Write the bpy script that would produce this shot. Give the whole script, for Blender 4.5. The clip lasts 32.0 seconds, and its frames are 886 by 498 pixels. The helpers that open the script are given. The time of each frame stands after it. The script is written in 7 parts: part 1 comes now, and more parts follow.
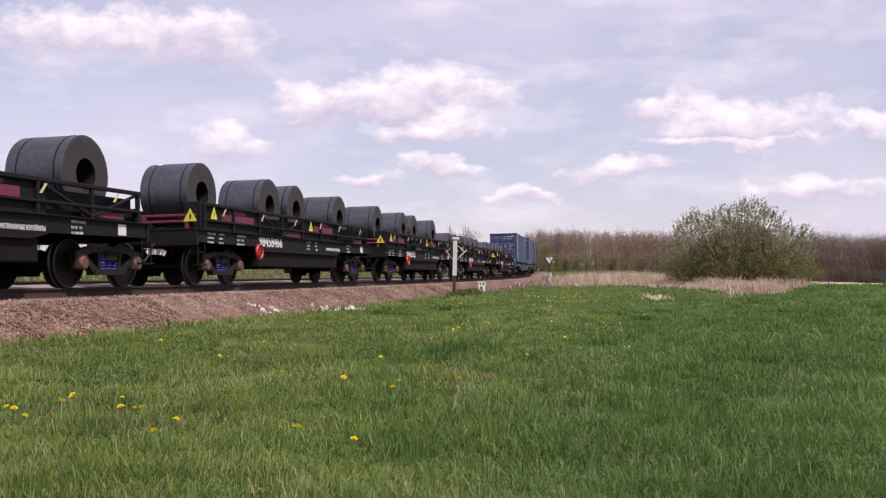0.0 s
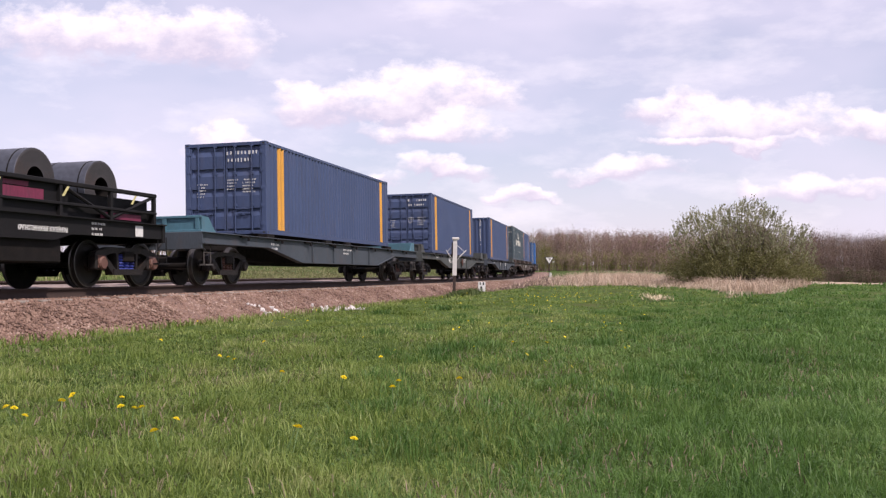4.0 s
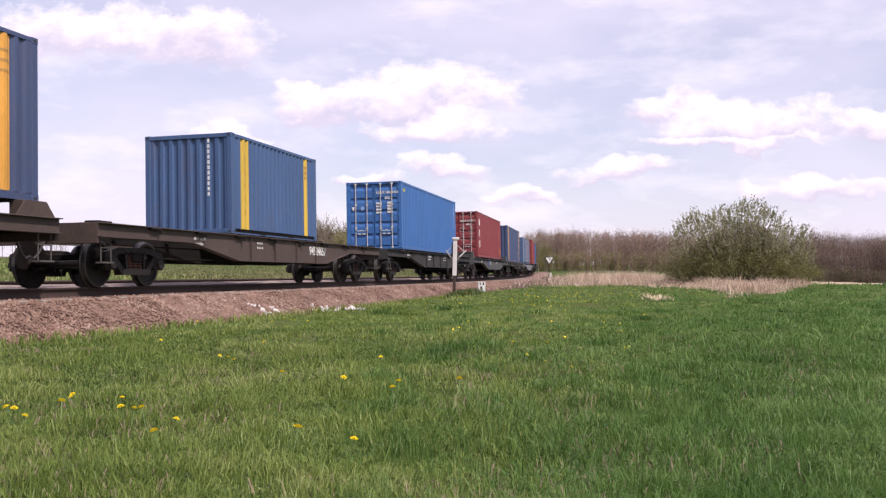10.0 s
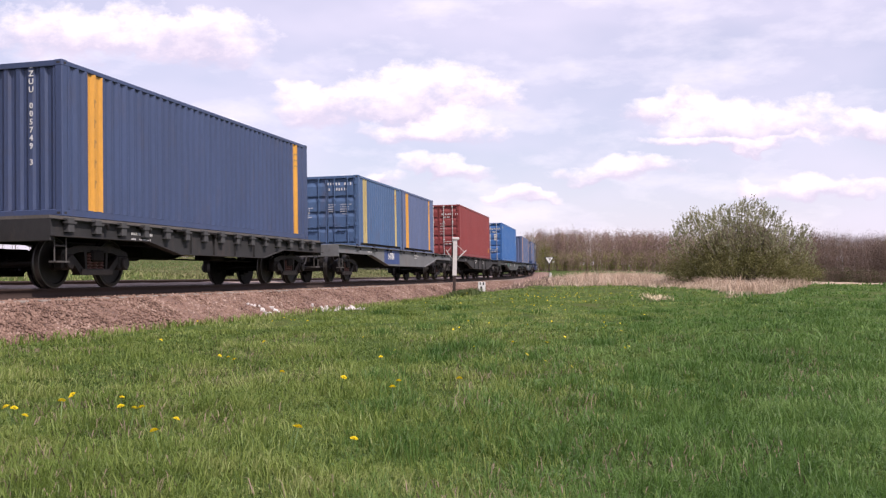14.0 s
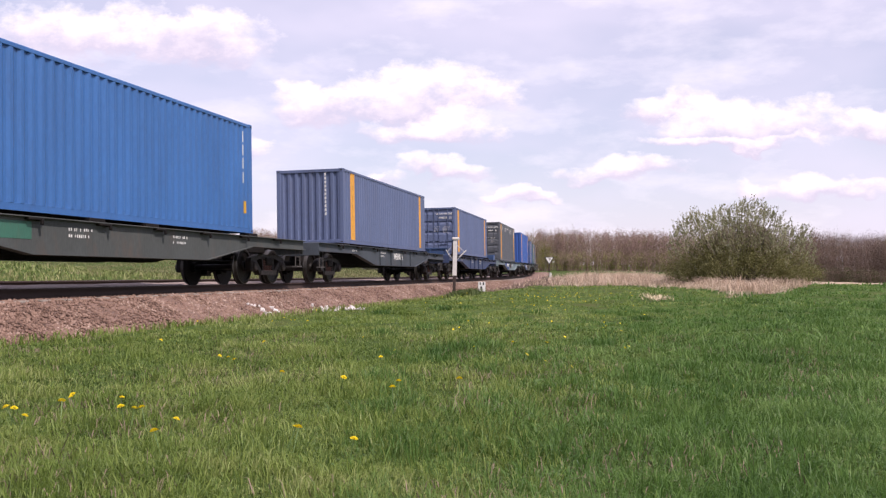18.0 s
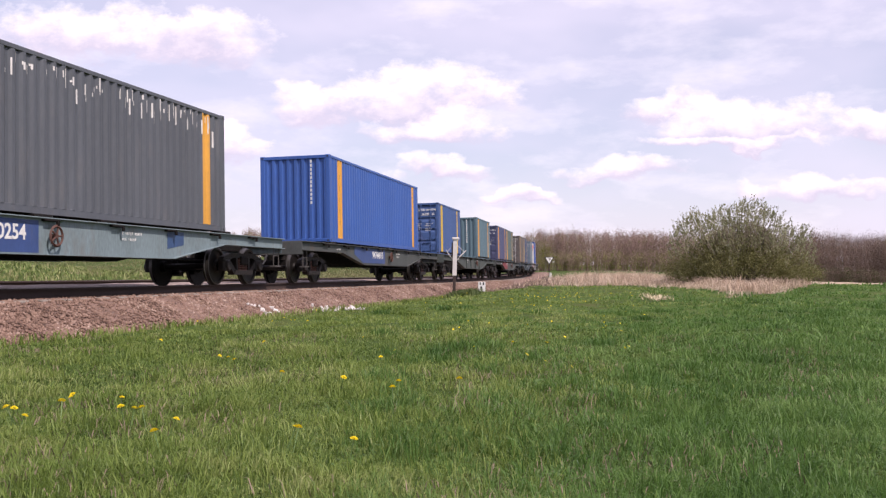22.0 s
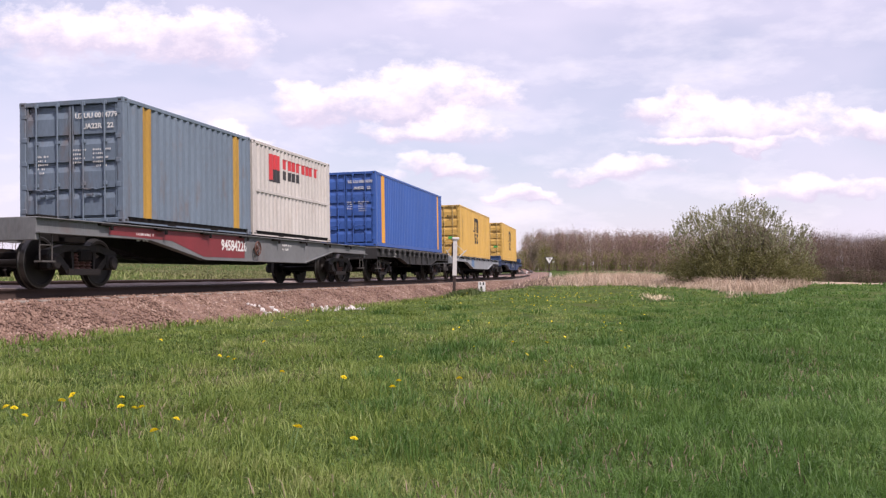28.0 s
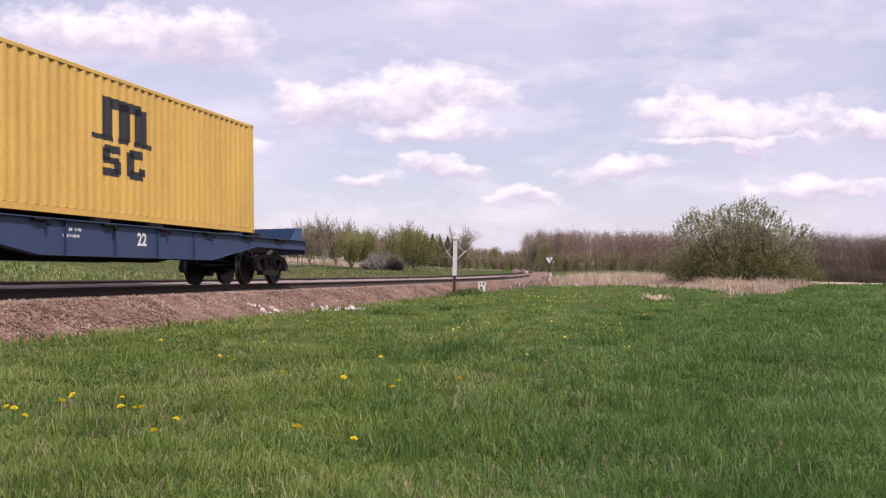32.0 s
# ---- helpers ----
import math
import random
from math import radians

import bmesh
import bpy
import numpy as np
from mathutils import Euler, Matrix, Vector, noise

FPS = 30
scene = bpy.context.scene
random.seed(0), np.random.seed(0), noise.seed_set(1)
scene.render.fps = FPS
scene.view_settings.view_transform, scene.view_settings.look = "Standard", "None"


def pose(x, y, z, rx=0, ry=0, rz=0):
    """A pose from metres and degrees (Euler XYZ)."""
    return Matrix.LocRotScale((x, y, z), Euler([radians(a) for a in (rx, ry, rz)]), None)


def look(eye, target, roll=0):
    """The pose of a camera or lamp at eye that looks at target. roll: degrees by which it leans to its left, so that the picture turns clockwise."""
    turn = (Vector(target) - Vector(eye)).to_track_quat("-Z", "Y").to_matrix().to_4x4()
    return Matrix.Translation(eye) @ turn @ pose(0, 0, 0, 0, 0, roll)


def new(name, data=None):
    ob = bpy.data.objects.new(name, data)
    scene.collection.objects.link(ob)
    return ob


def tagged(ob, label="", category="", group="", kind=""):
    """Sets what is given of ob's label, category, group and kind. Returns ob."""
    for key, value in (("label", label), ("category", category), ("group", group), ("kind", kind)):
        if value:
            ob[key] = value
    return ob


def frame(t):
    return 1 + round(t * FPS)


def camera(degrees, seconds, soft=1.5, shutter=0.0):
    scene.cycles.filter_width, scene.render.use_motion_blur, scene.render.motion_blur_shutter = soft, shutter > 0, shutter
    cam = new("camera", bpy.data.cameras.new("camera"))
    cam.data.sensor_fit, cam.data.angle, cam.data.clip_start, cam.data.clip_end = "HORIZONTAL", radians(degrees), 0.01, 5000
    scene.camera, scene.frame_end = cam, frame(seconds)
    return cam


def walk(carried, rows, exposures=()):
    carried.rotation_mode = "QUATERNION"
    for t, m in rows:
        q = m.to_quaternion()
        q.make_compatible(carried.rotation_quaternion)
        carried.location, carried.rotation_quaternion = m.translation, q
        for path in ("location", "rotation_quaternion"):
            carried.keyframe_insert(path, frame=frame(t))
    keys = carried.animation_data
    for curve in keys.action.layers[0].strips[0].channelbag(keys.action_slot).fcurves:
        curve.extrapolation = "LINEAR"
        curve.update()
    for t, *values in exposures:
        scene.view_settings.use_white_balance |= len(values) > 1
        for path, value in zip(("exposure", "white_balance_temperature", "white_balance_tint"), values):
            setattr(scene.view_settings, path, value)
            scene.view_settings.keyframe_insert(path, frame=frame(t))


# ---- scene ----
# World z = 0 is the rail top beside the camera; y runs away from it.
SECONDS = 32.0
SPEED, PICKUP = 15.2215, 0.0015

cam = camera(49.88, SECONDS, soft=1.3)
EYE = Vector((0.0, 0.0, 0.27))
walk(cam, [(0.0, pose(0, 0, 0.27, 91.53, 0, 0)), (SECONDS, pose(0, 0, 0.27, 91.53, 0, 0))],
     exposures=[(0.0, -0.06, 6650, 22.0), (3.0, 0.07, 6650, 22.0), (8.0, 0.19, 6650, 22.0), (25.5, 0.19, 6650, 23.0), (28.0, 0.16, 6650, 23.0), (SECONDS, 0.01, 6650, 23.0)])

# ---- light ----
SUN_DIR = Vector((0.40, -0.42, 0.81)).normalized()


def build_world():
    w = bpy.data.worlds.new("sky")
    w.use_nodes = True
    scene.world = w
    nt = w.node_tree
    nt.nodes.clear()
    nd, ln = nt.nodes.new, nt.links.new
    out, bg = nd("ShaderNodeOutputWorld"), nd("ShaderNodeBackground")
    sky = nd("ShaderNodeTexSky")
    sky.sky_type, sky.sun_disc = "NISHITA", False
    sky.sun_elevation = math.asin(SUN_DIR.z)
    sky.sun_rotation = math.atan2(SUN_DIR.x, SUN_DIR.y)
    sky.air_density, sky.dust_density, sky.ozone_density = 1.0, 1.0, 1.0
    tc, sep = nd("ShaderNodeTexCoord"), nd("ShaderNodeSeparateXYZ")
    ln(tc.outputs["Generated"], sep.inputs[0])

    def m(op, a, b=None, c=None, clamp=False):
        n = nd("ShaderNodeMath")
        n.operation, n.use_clamp = op, clamp
        for i, v in enumerate((a, b, c)):
            if v is None:
                continue
            if isinstance(v, (int, float)):
                n.inputs[i].default_value = v
            else:
                ln(v, n.inputs[i])
        return n.outputs[0]

    up = m("MAXIMUM", sep.outputs[2], 0.0)

    def stretched(k):
        n = nd("ShaderNodeMapping")
        n.inputs["Scale"].default_value = (1, 1, k)
        ln(tc.outputs["Generated"], n.inputs[0])
        return n.outputs[0]

    def noise_of(vec, sc, det, ro=0.58):
        n = nd("ShaderNodeTexNoise")
        n.inputs["Scale"].default_value, n.inputs["Detail"].default_value, n.inputs["Roughness"].default_value = sc, det, ro
        ln(vec, n.inputs["Vector"])
        return n.outputs["Fac"]

    def blend(fac, a, b):
        n = nd("ShaderNodeMix")
        n.data_type = "RGBA"
        ln(fac, n.inputs["Factor"])
        for k, v in (("A", a), ("B", b)):
            if isinstance(v, tuple):
                n.inputs[k].default_value = (*v, 1)
            else:
                ln(v, n.inputs[k])
        return n.outputs["Result"]

    veil = m("MULTIPLY", m("ADD", noise_of(stretched(2.4), 2.6, 4.0), -0.36), 3.0, clamp=True)
    loose = m("MULTIPLY", m("ADD", noise_of(stretched(2.8), 9.0, 6.0), -0.50), 4.0, clamp=True)
    haze = m("POWER", m("SUBTRACT", 1.0, up, clamp=True), 5.0)
    col = blend(m("MAXIMUM", m("MULTIPLY_ADD", veil, 0.42, 0.42), m("MULTIPLY", haze, 0.80)), sky.outputs[0], VEIL)
    col = blend(m("MULTIPLY", loose, 0.38), col, CLOUD_TOP)
    # heaped clouds: bearing, height, half width, half height, their outlines curled at two sizes
    front = m("MAXIMUM", sep.outputs[1], 0.05)
    u, v = m("DIVIDE", sep.outputs[0], front), m("DIVIDE", sep.outputs[2], front)
    flat = nd("ShaderNodeCombineXYZ")
    ln(u, flat.inputs[0])
    ln(m("MULTIPLY", v, 1.5), flat.inputs[1])

    def curl(sc, det, amount):
        n = nd("ShaderNodeTexNoise")
        n.inputs["Scale"].default_value, n.inputs["Detail"].default_value = sc, det
        ln(flat.outputs[0], n.inputs["Vector"])
        q = nd("ShaderNodeSeparateColor")
        ln(n.outputs["Color"], q.inputs[0])
        return m("MULTIPLY", m("ADD", q.outputs[0], -0.5), amount), m("MULTIPLY", m("ADD", q.outputs[1], -0.5), amount * 0.55)
    (u1, v1), (u2, v2) = curl(13.0, 2.0, 0.10), curl(46.0, 4.0, 0.036)
    uu, vv = m("ADD", u, m("ADD", u1, u2)), m("ADD", v, m("ADD", v1, v2))
    rag = m("MULTIPLY", m("ADD", noise_of(flat.outputs[0], 30.0, 6.0, 0.65), -0.5), 2.6)
    for u0, v0, a, b in HEAPS:
        x = m("MULTIPLY", m("SUBTRACT", uu, u0), 1 / (a * 1.22))
        y = m("MULTIPLY", m("SUBTRACT", vv, v0 - b * 0.25), 1 / (b * 1.25))
        under = m("MULTIPLY", m("MINIMUM", y, 0.0), 1.8)
        over = m("MAXIMUM", y, 0.0)
        q = m("ADD", m("MULTIPLY", x, x), m("ADD", m("MULTIPLY", over, over), m("MULTIPLY", under, under)))
        body = m("MULTIPLY", m("ADD", m("SUBTRACT", 1.0, q), m("MULTIPLY", rag, 0.8)), 1.15, clamp=True)
        lit = m("MULTIPLY_ADD", m("ADD", y, m("MULTIPLY", rag, 0.45)), 1.1, 0.36, clamp=True)
        col = blend(m("MULTIPLY", body, 0.94), col, blend(lit, CLOUD_BASE, CLOUD_TOP))
    ln(col, bg.inputs[0])
    bg.inputs["Strength"].default_value = 0.120
    ln(bg.outputs[0], out.inputs[0])


VEIL, CLOUD_TOP, CLOUD_BASE = (6.75, 6.65, 7.9), (9.6, 9.25, 9.5), (5.6, 5.35, 6.5)
HEAPS = [(-0.035, 0.190, 0.112, 0.034), (-0.139, 0.186, 0.045, 0.026), (-0.011, 0.157, 0.066, 0.020), (0.229, 0.182, 0.054, 0.020),
         (0.321, 0.160, 0.098, 0.026), (0.448, 0.158, 0.040, 0.020), (0.395, 0.096, 0.080, 0.017), (0.193, 0.111, 0.064, 0.014),
         (-0.376, 0.258, 0.115, 0.034), (-0.262, 0.252, 0.070, 0.034), (-0.002, 0.111, 0.050, 0.014), (-0.230, 0.140, 0.040, 0.018),
         (0.085, 0.082, 0.040, 0.010), (-0.085, 0.100, 0.032, 0.011), (0.069, 0.086, 0.030, 0.009), (0.300, 0.140, 0.090, 0.008)]
build_world()
sun = new("sun", bpy.data.lights.new("sun", "SUN"))
sun.data.energy, sun.data.angle, sun.data.color = 5.0, radians(0.6), (1.0, 0.95, 0.87)
sun.matrix_world = look(SUN_DIR * 50, (0, 0, 0))

# ---- the line of the track ----
KNOTS = [-20, 50, 120, 190, 260, 330, 400, 470, 540]
BEND = [-0.0016, -0.0011, -0.0010, -0.0001, 0.0003, 0.0003, 0.0008, 0.0014, 0.0014]
STEP = 0.5
ARC = np.arange(-560, 900 + STEP, STEP)


def lay_line():
    k = np.interp(ARC, KNOTS, BEND)
    i0 = int(round(560 / STEP))
    th = np.concatenate([[0], np.cumsum((k[1:] + k[:-1]) / 2 * STEP)])
    th += 0.2450 - th[i0]
    dx, dy = np.sin(th), np.cos(th)
    x = np.concatenate([[0], np.cumsum((dx[1:] + dx[:-1]) / 2 * STEP)])
    y = np.concatenate([[0], np.cumsum((dy[1:] + dy[:-1]) / 2 * STEP)])
    slope = 0.0125 * np.clip((ARC - 45) / 90, 0, 1)
    slope = np.where(ARC > 600, 0.004, slope)
    z = np.concatenate([[0], np.cumsum((slope[1:] + slope[:-1]) / 2 * STEP)])
    return x - x[i0] - 8.806, y - y[i0] + 15.0, z - z[i0], th, slope


LX, LY, LZ, LTH, LSL = lay_line()
CANT = 1.02


def line_at(s, off=0.0):
    """Place and heading on the track at arc length s, off metres to the camera's side."""
    th = float(np.interp(s, ARC, LTH))
    return (float(np.interp(s, ARC, LX)) + off * math.cos(th), float(np.interp(s, ARC, LY)) - off * math.sin(th),
            float(np.interp(s, ARC, LZ)), th, float(np.interp(s, ARC, LSL)))


def line_pose(s):
    x, y, z, th, sl = line_at(s)
    return pose(x, y, z, math.degrees(math.atan(sl)), -CANT, -math.degrees(th))


def travelled(t):
    return SPEED * t + 0.5 * PICKUP * t * t


SAMP = slice(0, len(ARC), 8)
NEARX, NEARY, NEARS = LX[SAMP], LY[SAMP], ARC[SAMP]


def side_of(x, y):
    """Arc length and distance to the camera's side of the track for arrays of places."""
    x, y = np.atleast_1d(np.asarray(x, float)), np.atleast_1d(np.asarray(y, float))
    s, d = np.empty(len(x)), np.empty(len(x))
    for a in range(0, len(x), 4000):
        i = np.argmin((x[a:a + 4000, None] - NEARX) ** 2 + (y[a:a + 4000, None] - NEARY) ** 2, 1)
        th = LTH[SAMP][i]
        rx, ry = x[a:a + 4000] - NEARX[i], y[a:a + 4000] - NEARY[i]
        s[a:a + 4000] = NEARS[i] + rx * np.sin(th) + ry * np.cos(th)
        d[a:a + 4000] = rx * np.cos(th) - ry * np.sin(th)
    return s, d


def smooth(a, b, v):
    t = np.clip((v - a) / (b - a), 0, 1)
    return t * t * (3 - 2 * t)


def lumps(x, y):
    return (np.sin(0.9 * x + 1.3) * np.cos(0.7 * y + 0.4) + 0.6 * np.sin(2.1 * x - 1.7 * y) + 0.5 * np.cos(1.6 * x + 2.6 * y + 2)) * 0.028


def ground_z(x, y):
    x, y = np.atleast_1d(np.asarray(x, float)), np.atleast_1d(np.asarray(y, float))
    s, d = side_of(x, y)
    rise = np.interp(s, ARC, LZ)
    near_side = np.clip(d, 0, None)
    z = -0.75 + rise * (1 - 0.9 * smooth(14, 120, near_side))
    # low swell along the line ahead, a fall to the right and behind it
    z += 0.42 * smooth(22, 50, y) * (1 - smooth(95, 150, y)) * (1 - smooth(26, 48, d)) * smooth(2.5, 6, d)
    z -= 1.5 * smooth(60, 260, y) * smooth(25, 110, near_side)
    # bank beyond the second track
    f = np.clip(-d, 0, None)
    z += 1.9 * smooth(110, 260, y) * smooth(8, 60, f) + 1.2 * smooth(150, 260, y) * smooth(25, 70, f)
    z += 0.30 * smooth(1.0, 3.0, f) + 1.55 * smooth(8, 26, f) * (1 - 0.75 * smooth(22, 62, s))
    z -= smooth(0.27, 0.38, x / np.maximum(y, 1.0)) * np.interp(y, [50, 100, 150, 250, 400], [0, 0.6, 1.05, 1.5, 1.5])
    return z + lumps(x, y) * smooth(2.4, 4, np.abs(d))

# ---- materials ----
SUN_TRIM = 0.82  # light balance put into colour: base colours cut to offset the strong sun


def material(name, base, rough=0.7, metal=0.0, vary=0.25, scale=3.0, fine=60.0, bump=0.15, bump_scale=80.0,
             dirt=None, dirt_amount=0.0, dirt_scale=1.2, stretch=(1, 1, 1), random_each=0.0, alpha=1.0, spec=0.5):
    """Base colour with broad and fine variation, stains of a second colour and fine relief, in object space."""
    mt = bpy.data.materials.new(name)
    mt.use_nodes = True
    nt = mt.node_tree
    nd, ln = nt.nodes.new, nt.links.new
    bs = nt.nodes["Principled BSDF"]
    bs.inputs["Roughness"].default_value, bs.inputs["Metallic"].default_value = rough, metal
    bs.inputs["Specular IOR Level"].default_value = spec
    tc, mp = nd("ShaderNodeTexCoord"), nd("ShaderNodeMapping")
    mp.inputs["Scale"].default_value = stretch
    ln(tc.outputs["Object"], mp.inputs[0])
    a, b = nd("ShaderNodeTexNoise"), nd("ShaderNodeTexNoise")
    for n, sc in ((a, scale), (b, fine)):
        n.inputs["Scale"].default_value, n.inputs["Detail"].default_value = sc, 5.0
        ln(mp.outputs[0], n.inputs["Vector"])
    add = nd("ShaderNodeMath")
    add.operation = "ADD"
    ln(a.outputs["Fac"], add.inputs[0])
    ln(b.outputs["Fac"], add.inputs[1])
    rng = nd("ShaderNodeMapRange")
    rng.inputs["From Min"].default_value, rng.inputs["From Max"].default_value = 0.6, 1.4
    rng.inputs["To Min"].default_value, rng.inputs["To Max"].default_value = 1 - vary, 1 + vary
    ln(add.outputs[0], rng.inputs["Value"])
    val = rng.outputs[0]
    if random_each:
        oi, r2, mu = nd("ShaderNodeObjectInfo"), nd("ShaderNodeMapRange"), nd("ShaderNodeMath")
        r2.inputs["To Min"].default_value, r2.inputs["To Max"].default_value = 1 - random_each, 1 + random_each
        ln(oi.outputs["Random"], r2.inputs["Value"])
        mu.operation = "MULTIPLY"
        ln(val, mu.inputs[0])
        ln(r2.outputs[0], mu.inputs[1])
        val = mu.outputs[0]
    hs = nd("ShaderNodeHueSaturation")
    hs.inputs["Color"].default_value = (*[SUN_TRIM * c for c in base], 1)
    ln(val, hs.inputs["Value"])
    col = hs.outputs[0]
    if dirt:
        c, r = nd("ShaderNodeTexNoise"), nd("ShaderNodeMapRange")
        c.inputs["Scale"].default_value, c.inputs["Detail"].default_value, c.inputs["Roughness"].default_value = dirt_scale, 8.0, 0.7
        ln(mp.outputs[0], c.inputs["Vector"])
        r.inputs["From Min"].default_value, r.inputs["From Max"].default_value = 0.52, 0.72
        r.inputs["To Max"].default_value = dirt_amount
        ln(c.outputs["Fac"], r.inputs["Value"])
        mx = nd("ShaderNodeMix")
        mx.data_type = "RGBA"
        ln(r.outputs[0], mx.inputs["Factor"])
        ln(col, mx.inputs["A"])
        mx.inputs["B"].default_value = (*dirt, 1)
        col = mx.outputs["Result"]
    ln(col, bs.inputs["Base Color"])
    if bump:
        bn, bm_ = nd("ShaderNodeTexNoise"), nd("ShaderNodeBump")
        bn.inputs["Scale"].default_value, bn.inputs["Detail"].default_value = bump_scale, 4.0
        ln(tc.outputs["Object"], bn.inputs["Vector"])
        ln(bn.outputs["Fac"], bm_.inputs["Height"])
        bm_.inputs["Strength"].default_value, bm_.inputs["Distance"].default_value = bump, 0.02
        ln(bm_.outputs[0], bs.inputs["Normal"])
    return mt


def leafy(name, colours, scale=0.6, fine=7.0, trans=0.35, rough=0.6, spec=0.25):
    """Blades and leaves: a colour for each one between two, drifting over the ground, with light coming through."""
    mt = bpy.data.materials.new(name)
    mt.use_nodes = True
    nt = mt.node_tree
    nd, ln = nt.nodes.new, nt.links.new
    nt.nodes.clear()
    out, mixs = nd("ShaderNodeOutputMaterial"), nd("ShaderNodeMixShader")
    df, tr = nd("ShaderNodeBsdfPrincipled"), nd("ShaderNodeBsdfTranslucent")
    df.inputs["Roughness"].default_value = rough
    df.inputs["Specular IOR Level"].default_value = spec
    geo, tc, nz = nd("ShaderNodeNewGeometry"), nd("ShaderNodeTexCoord"), nd("ShaderNodeTexNoise")
    nz.inputs["Scale"].default_value, nz.inputs["Detail"].default_value = scale, 4.0
    ln(tc.outputs["Object"], nz.inputs["Vector"])
    add, cr = nd("ShaderNodeMath"), nd("ShaderNodeValToRGB")
    add.operation = "MULTIPLY_ADD"
    add.inputs[1].default_value = 0.44
    ln(geo.outputs["Random Per Island"], add.inputs[0])
    sub = nd("ShaderNodeMapRange")
    sub.inputs["From Min"].default_value, sub.inputs["From Max"].default_value = 0.36, 0.64
    sub.inputs["To Min"].default_value, sub.inputs["To Max"].default_value = 0.0, 0.62
    nz2, two = nd("ShaderNodeTexNoise"), nd("ShaderNodeMix")
    nz2.inputs["Scale"].default_value, nz2.inputs["Detail"].default_value = scale * fine, 2.0
    ln(tc.outputs["Object"], nz2.inputs["Vector"])
    two.data_type = "FLOAT"
    two.inputs[0].default_value = 0.42
    ln(nz.outputs["Fac"], two.inputs[2])
    ln(nz2.outputs["Fac"], two.inputs[3])
    ln(two.outputs[0], sub.inputs["Value"])
    ln(sub.outputs[0], add.inputs[2])
    el = cr.color_ramp.elements
    colours = [tuple(0.90 * v for v in c) for c in colours]
    el[0].color, el[1].color = (*colours[0], 1), (*colours[-1], 1)
    for i, c in enumerate(colours[1:-1]):
        e = el.new((i + 1) / (len(colours) - 1))
        e.color = (*c, 1)
    ln(add.outputs[0], cr.inputs[0])
    ln(cr.outputs[0], df.inputs["Base Color"])
    ln(cr.outputs[0], tr.inputs["Color"])
    mixs.inputs[0].default_value = trans
    ln(df.outputs[0], mixs.inputs[1])
    ln(tr.outputs[0], mixs.inputs[2])
    ln(mixs.outputs[0], out.inputs[0])
    return mt


RUST = (0.10, 0.045, 0.022)
MATS = {}


def paint(name, base, rough=0.5, dirt=RUST, amount=0.35, vary=0.18):
    """Weathered paint, streaked downwards, one material for each colour."""
    if name not in MATS:
        MATS[name] = material(name, base, rough, 0.0, vary, 1.4, 22.0, 0.08, 40.0, dirt, amount, 2.2, (1, 1, 0.35))
    return MATS[name]


STEEL_DARK = material("dark_oily_steel", (0.0105, 0.009, 0.0085), 0.8, 0.0, 0.4, 6, 60, 0.3, 60, (0.026, 0.018, 0.014), 0.5, 4.0, spec=0.15)
WHEEL_STEEL = material("wheel_steel", (0.011, 0.009, 0.008), 0.55, 0.2, 0.3, 8, 70, 0.2, 60, (0.024, 0.015, 0.011), 0.5, 3.0, spec=0.25)
TREAD = material("worn_tread", (0.10, 0.093, 0.088), 0.4, 0.8, 0.15, 10, 80, 0.05)
BOGIE = material("rusty_brown_casting", (0.012, 0.009, 0.008), 0.65, 0.0, 0.4, 6, 60, 0.3, 60, (0.055, 0.036, 0.028), 0.45, 5.0, spec=0.3)
SPRING_RED = material("rusty_red_spring", (0.085, 0.034, 0.024), 0.75, 0.0, 0.35, 12, 70, 0.3, 90)
SPRING_BLUE = material("blue_painted_spring", (0.02, 0.035, 0.22), 0.5, 0.0, 0.3, 12, 70, 0.2, 90)
RAIL_RUST = material("rusty_rail", (0.034, 0.018, 0.013), 0.8, 0.1, 0.3, 3, 50, 0.25, 60)
RAIL_TOP = material("worn_rail_head", (0.24, 0.21, 0.19), 0.35, 0.9, 0.2, 3, 50, 0.05)
SLEEPER = material("weathered_concrete_sleeper", (0.22, 0.19, 0.165), 0.9, 0, 0.3, 4, 40, 0.3, 50, (0.06, 0.04, 0.03), 0.6, 2)
WHITE = paint("white_marking_paint", (0.72, 0.72, 0.70), 0.6, (0.3, 0.3, 0.3), 0.3)
ORANGE = paint("orange_stripe_paint", (0.66, 0.32, 0.045), 0.55, (0.35, 0.2, 0.08), 0.3)
BLACK = paint("black_paint", (0.018, 0.018, 0.02), 0.55, (0.05, 0.04, 0.03), 0.3)
BARE = material("pale_locking_bar", (0.52, 0.51, 0.49), 0.55, 0.1, 0.2, 6, 60, 0.1)
COIL = material("rolled_steel_coil", (0.100, 0.108, 0.128), 0.40, 0.6, 0.35, 1.0, 9, 0.1, 20, (0.035, 0.030, 0.032), 0.5, 1.6)
COIL_END = material("coil_end_windings", (0.054, 0.050, 0.050), 0.6, 0.4, 0.3, 4, 90, 0.3, 140, (0.07, 0.035, 0.02), 0.5, 2.0)


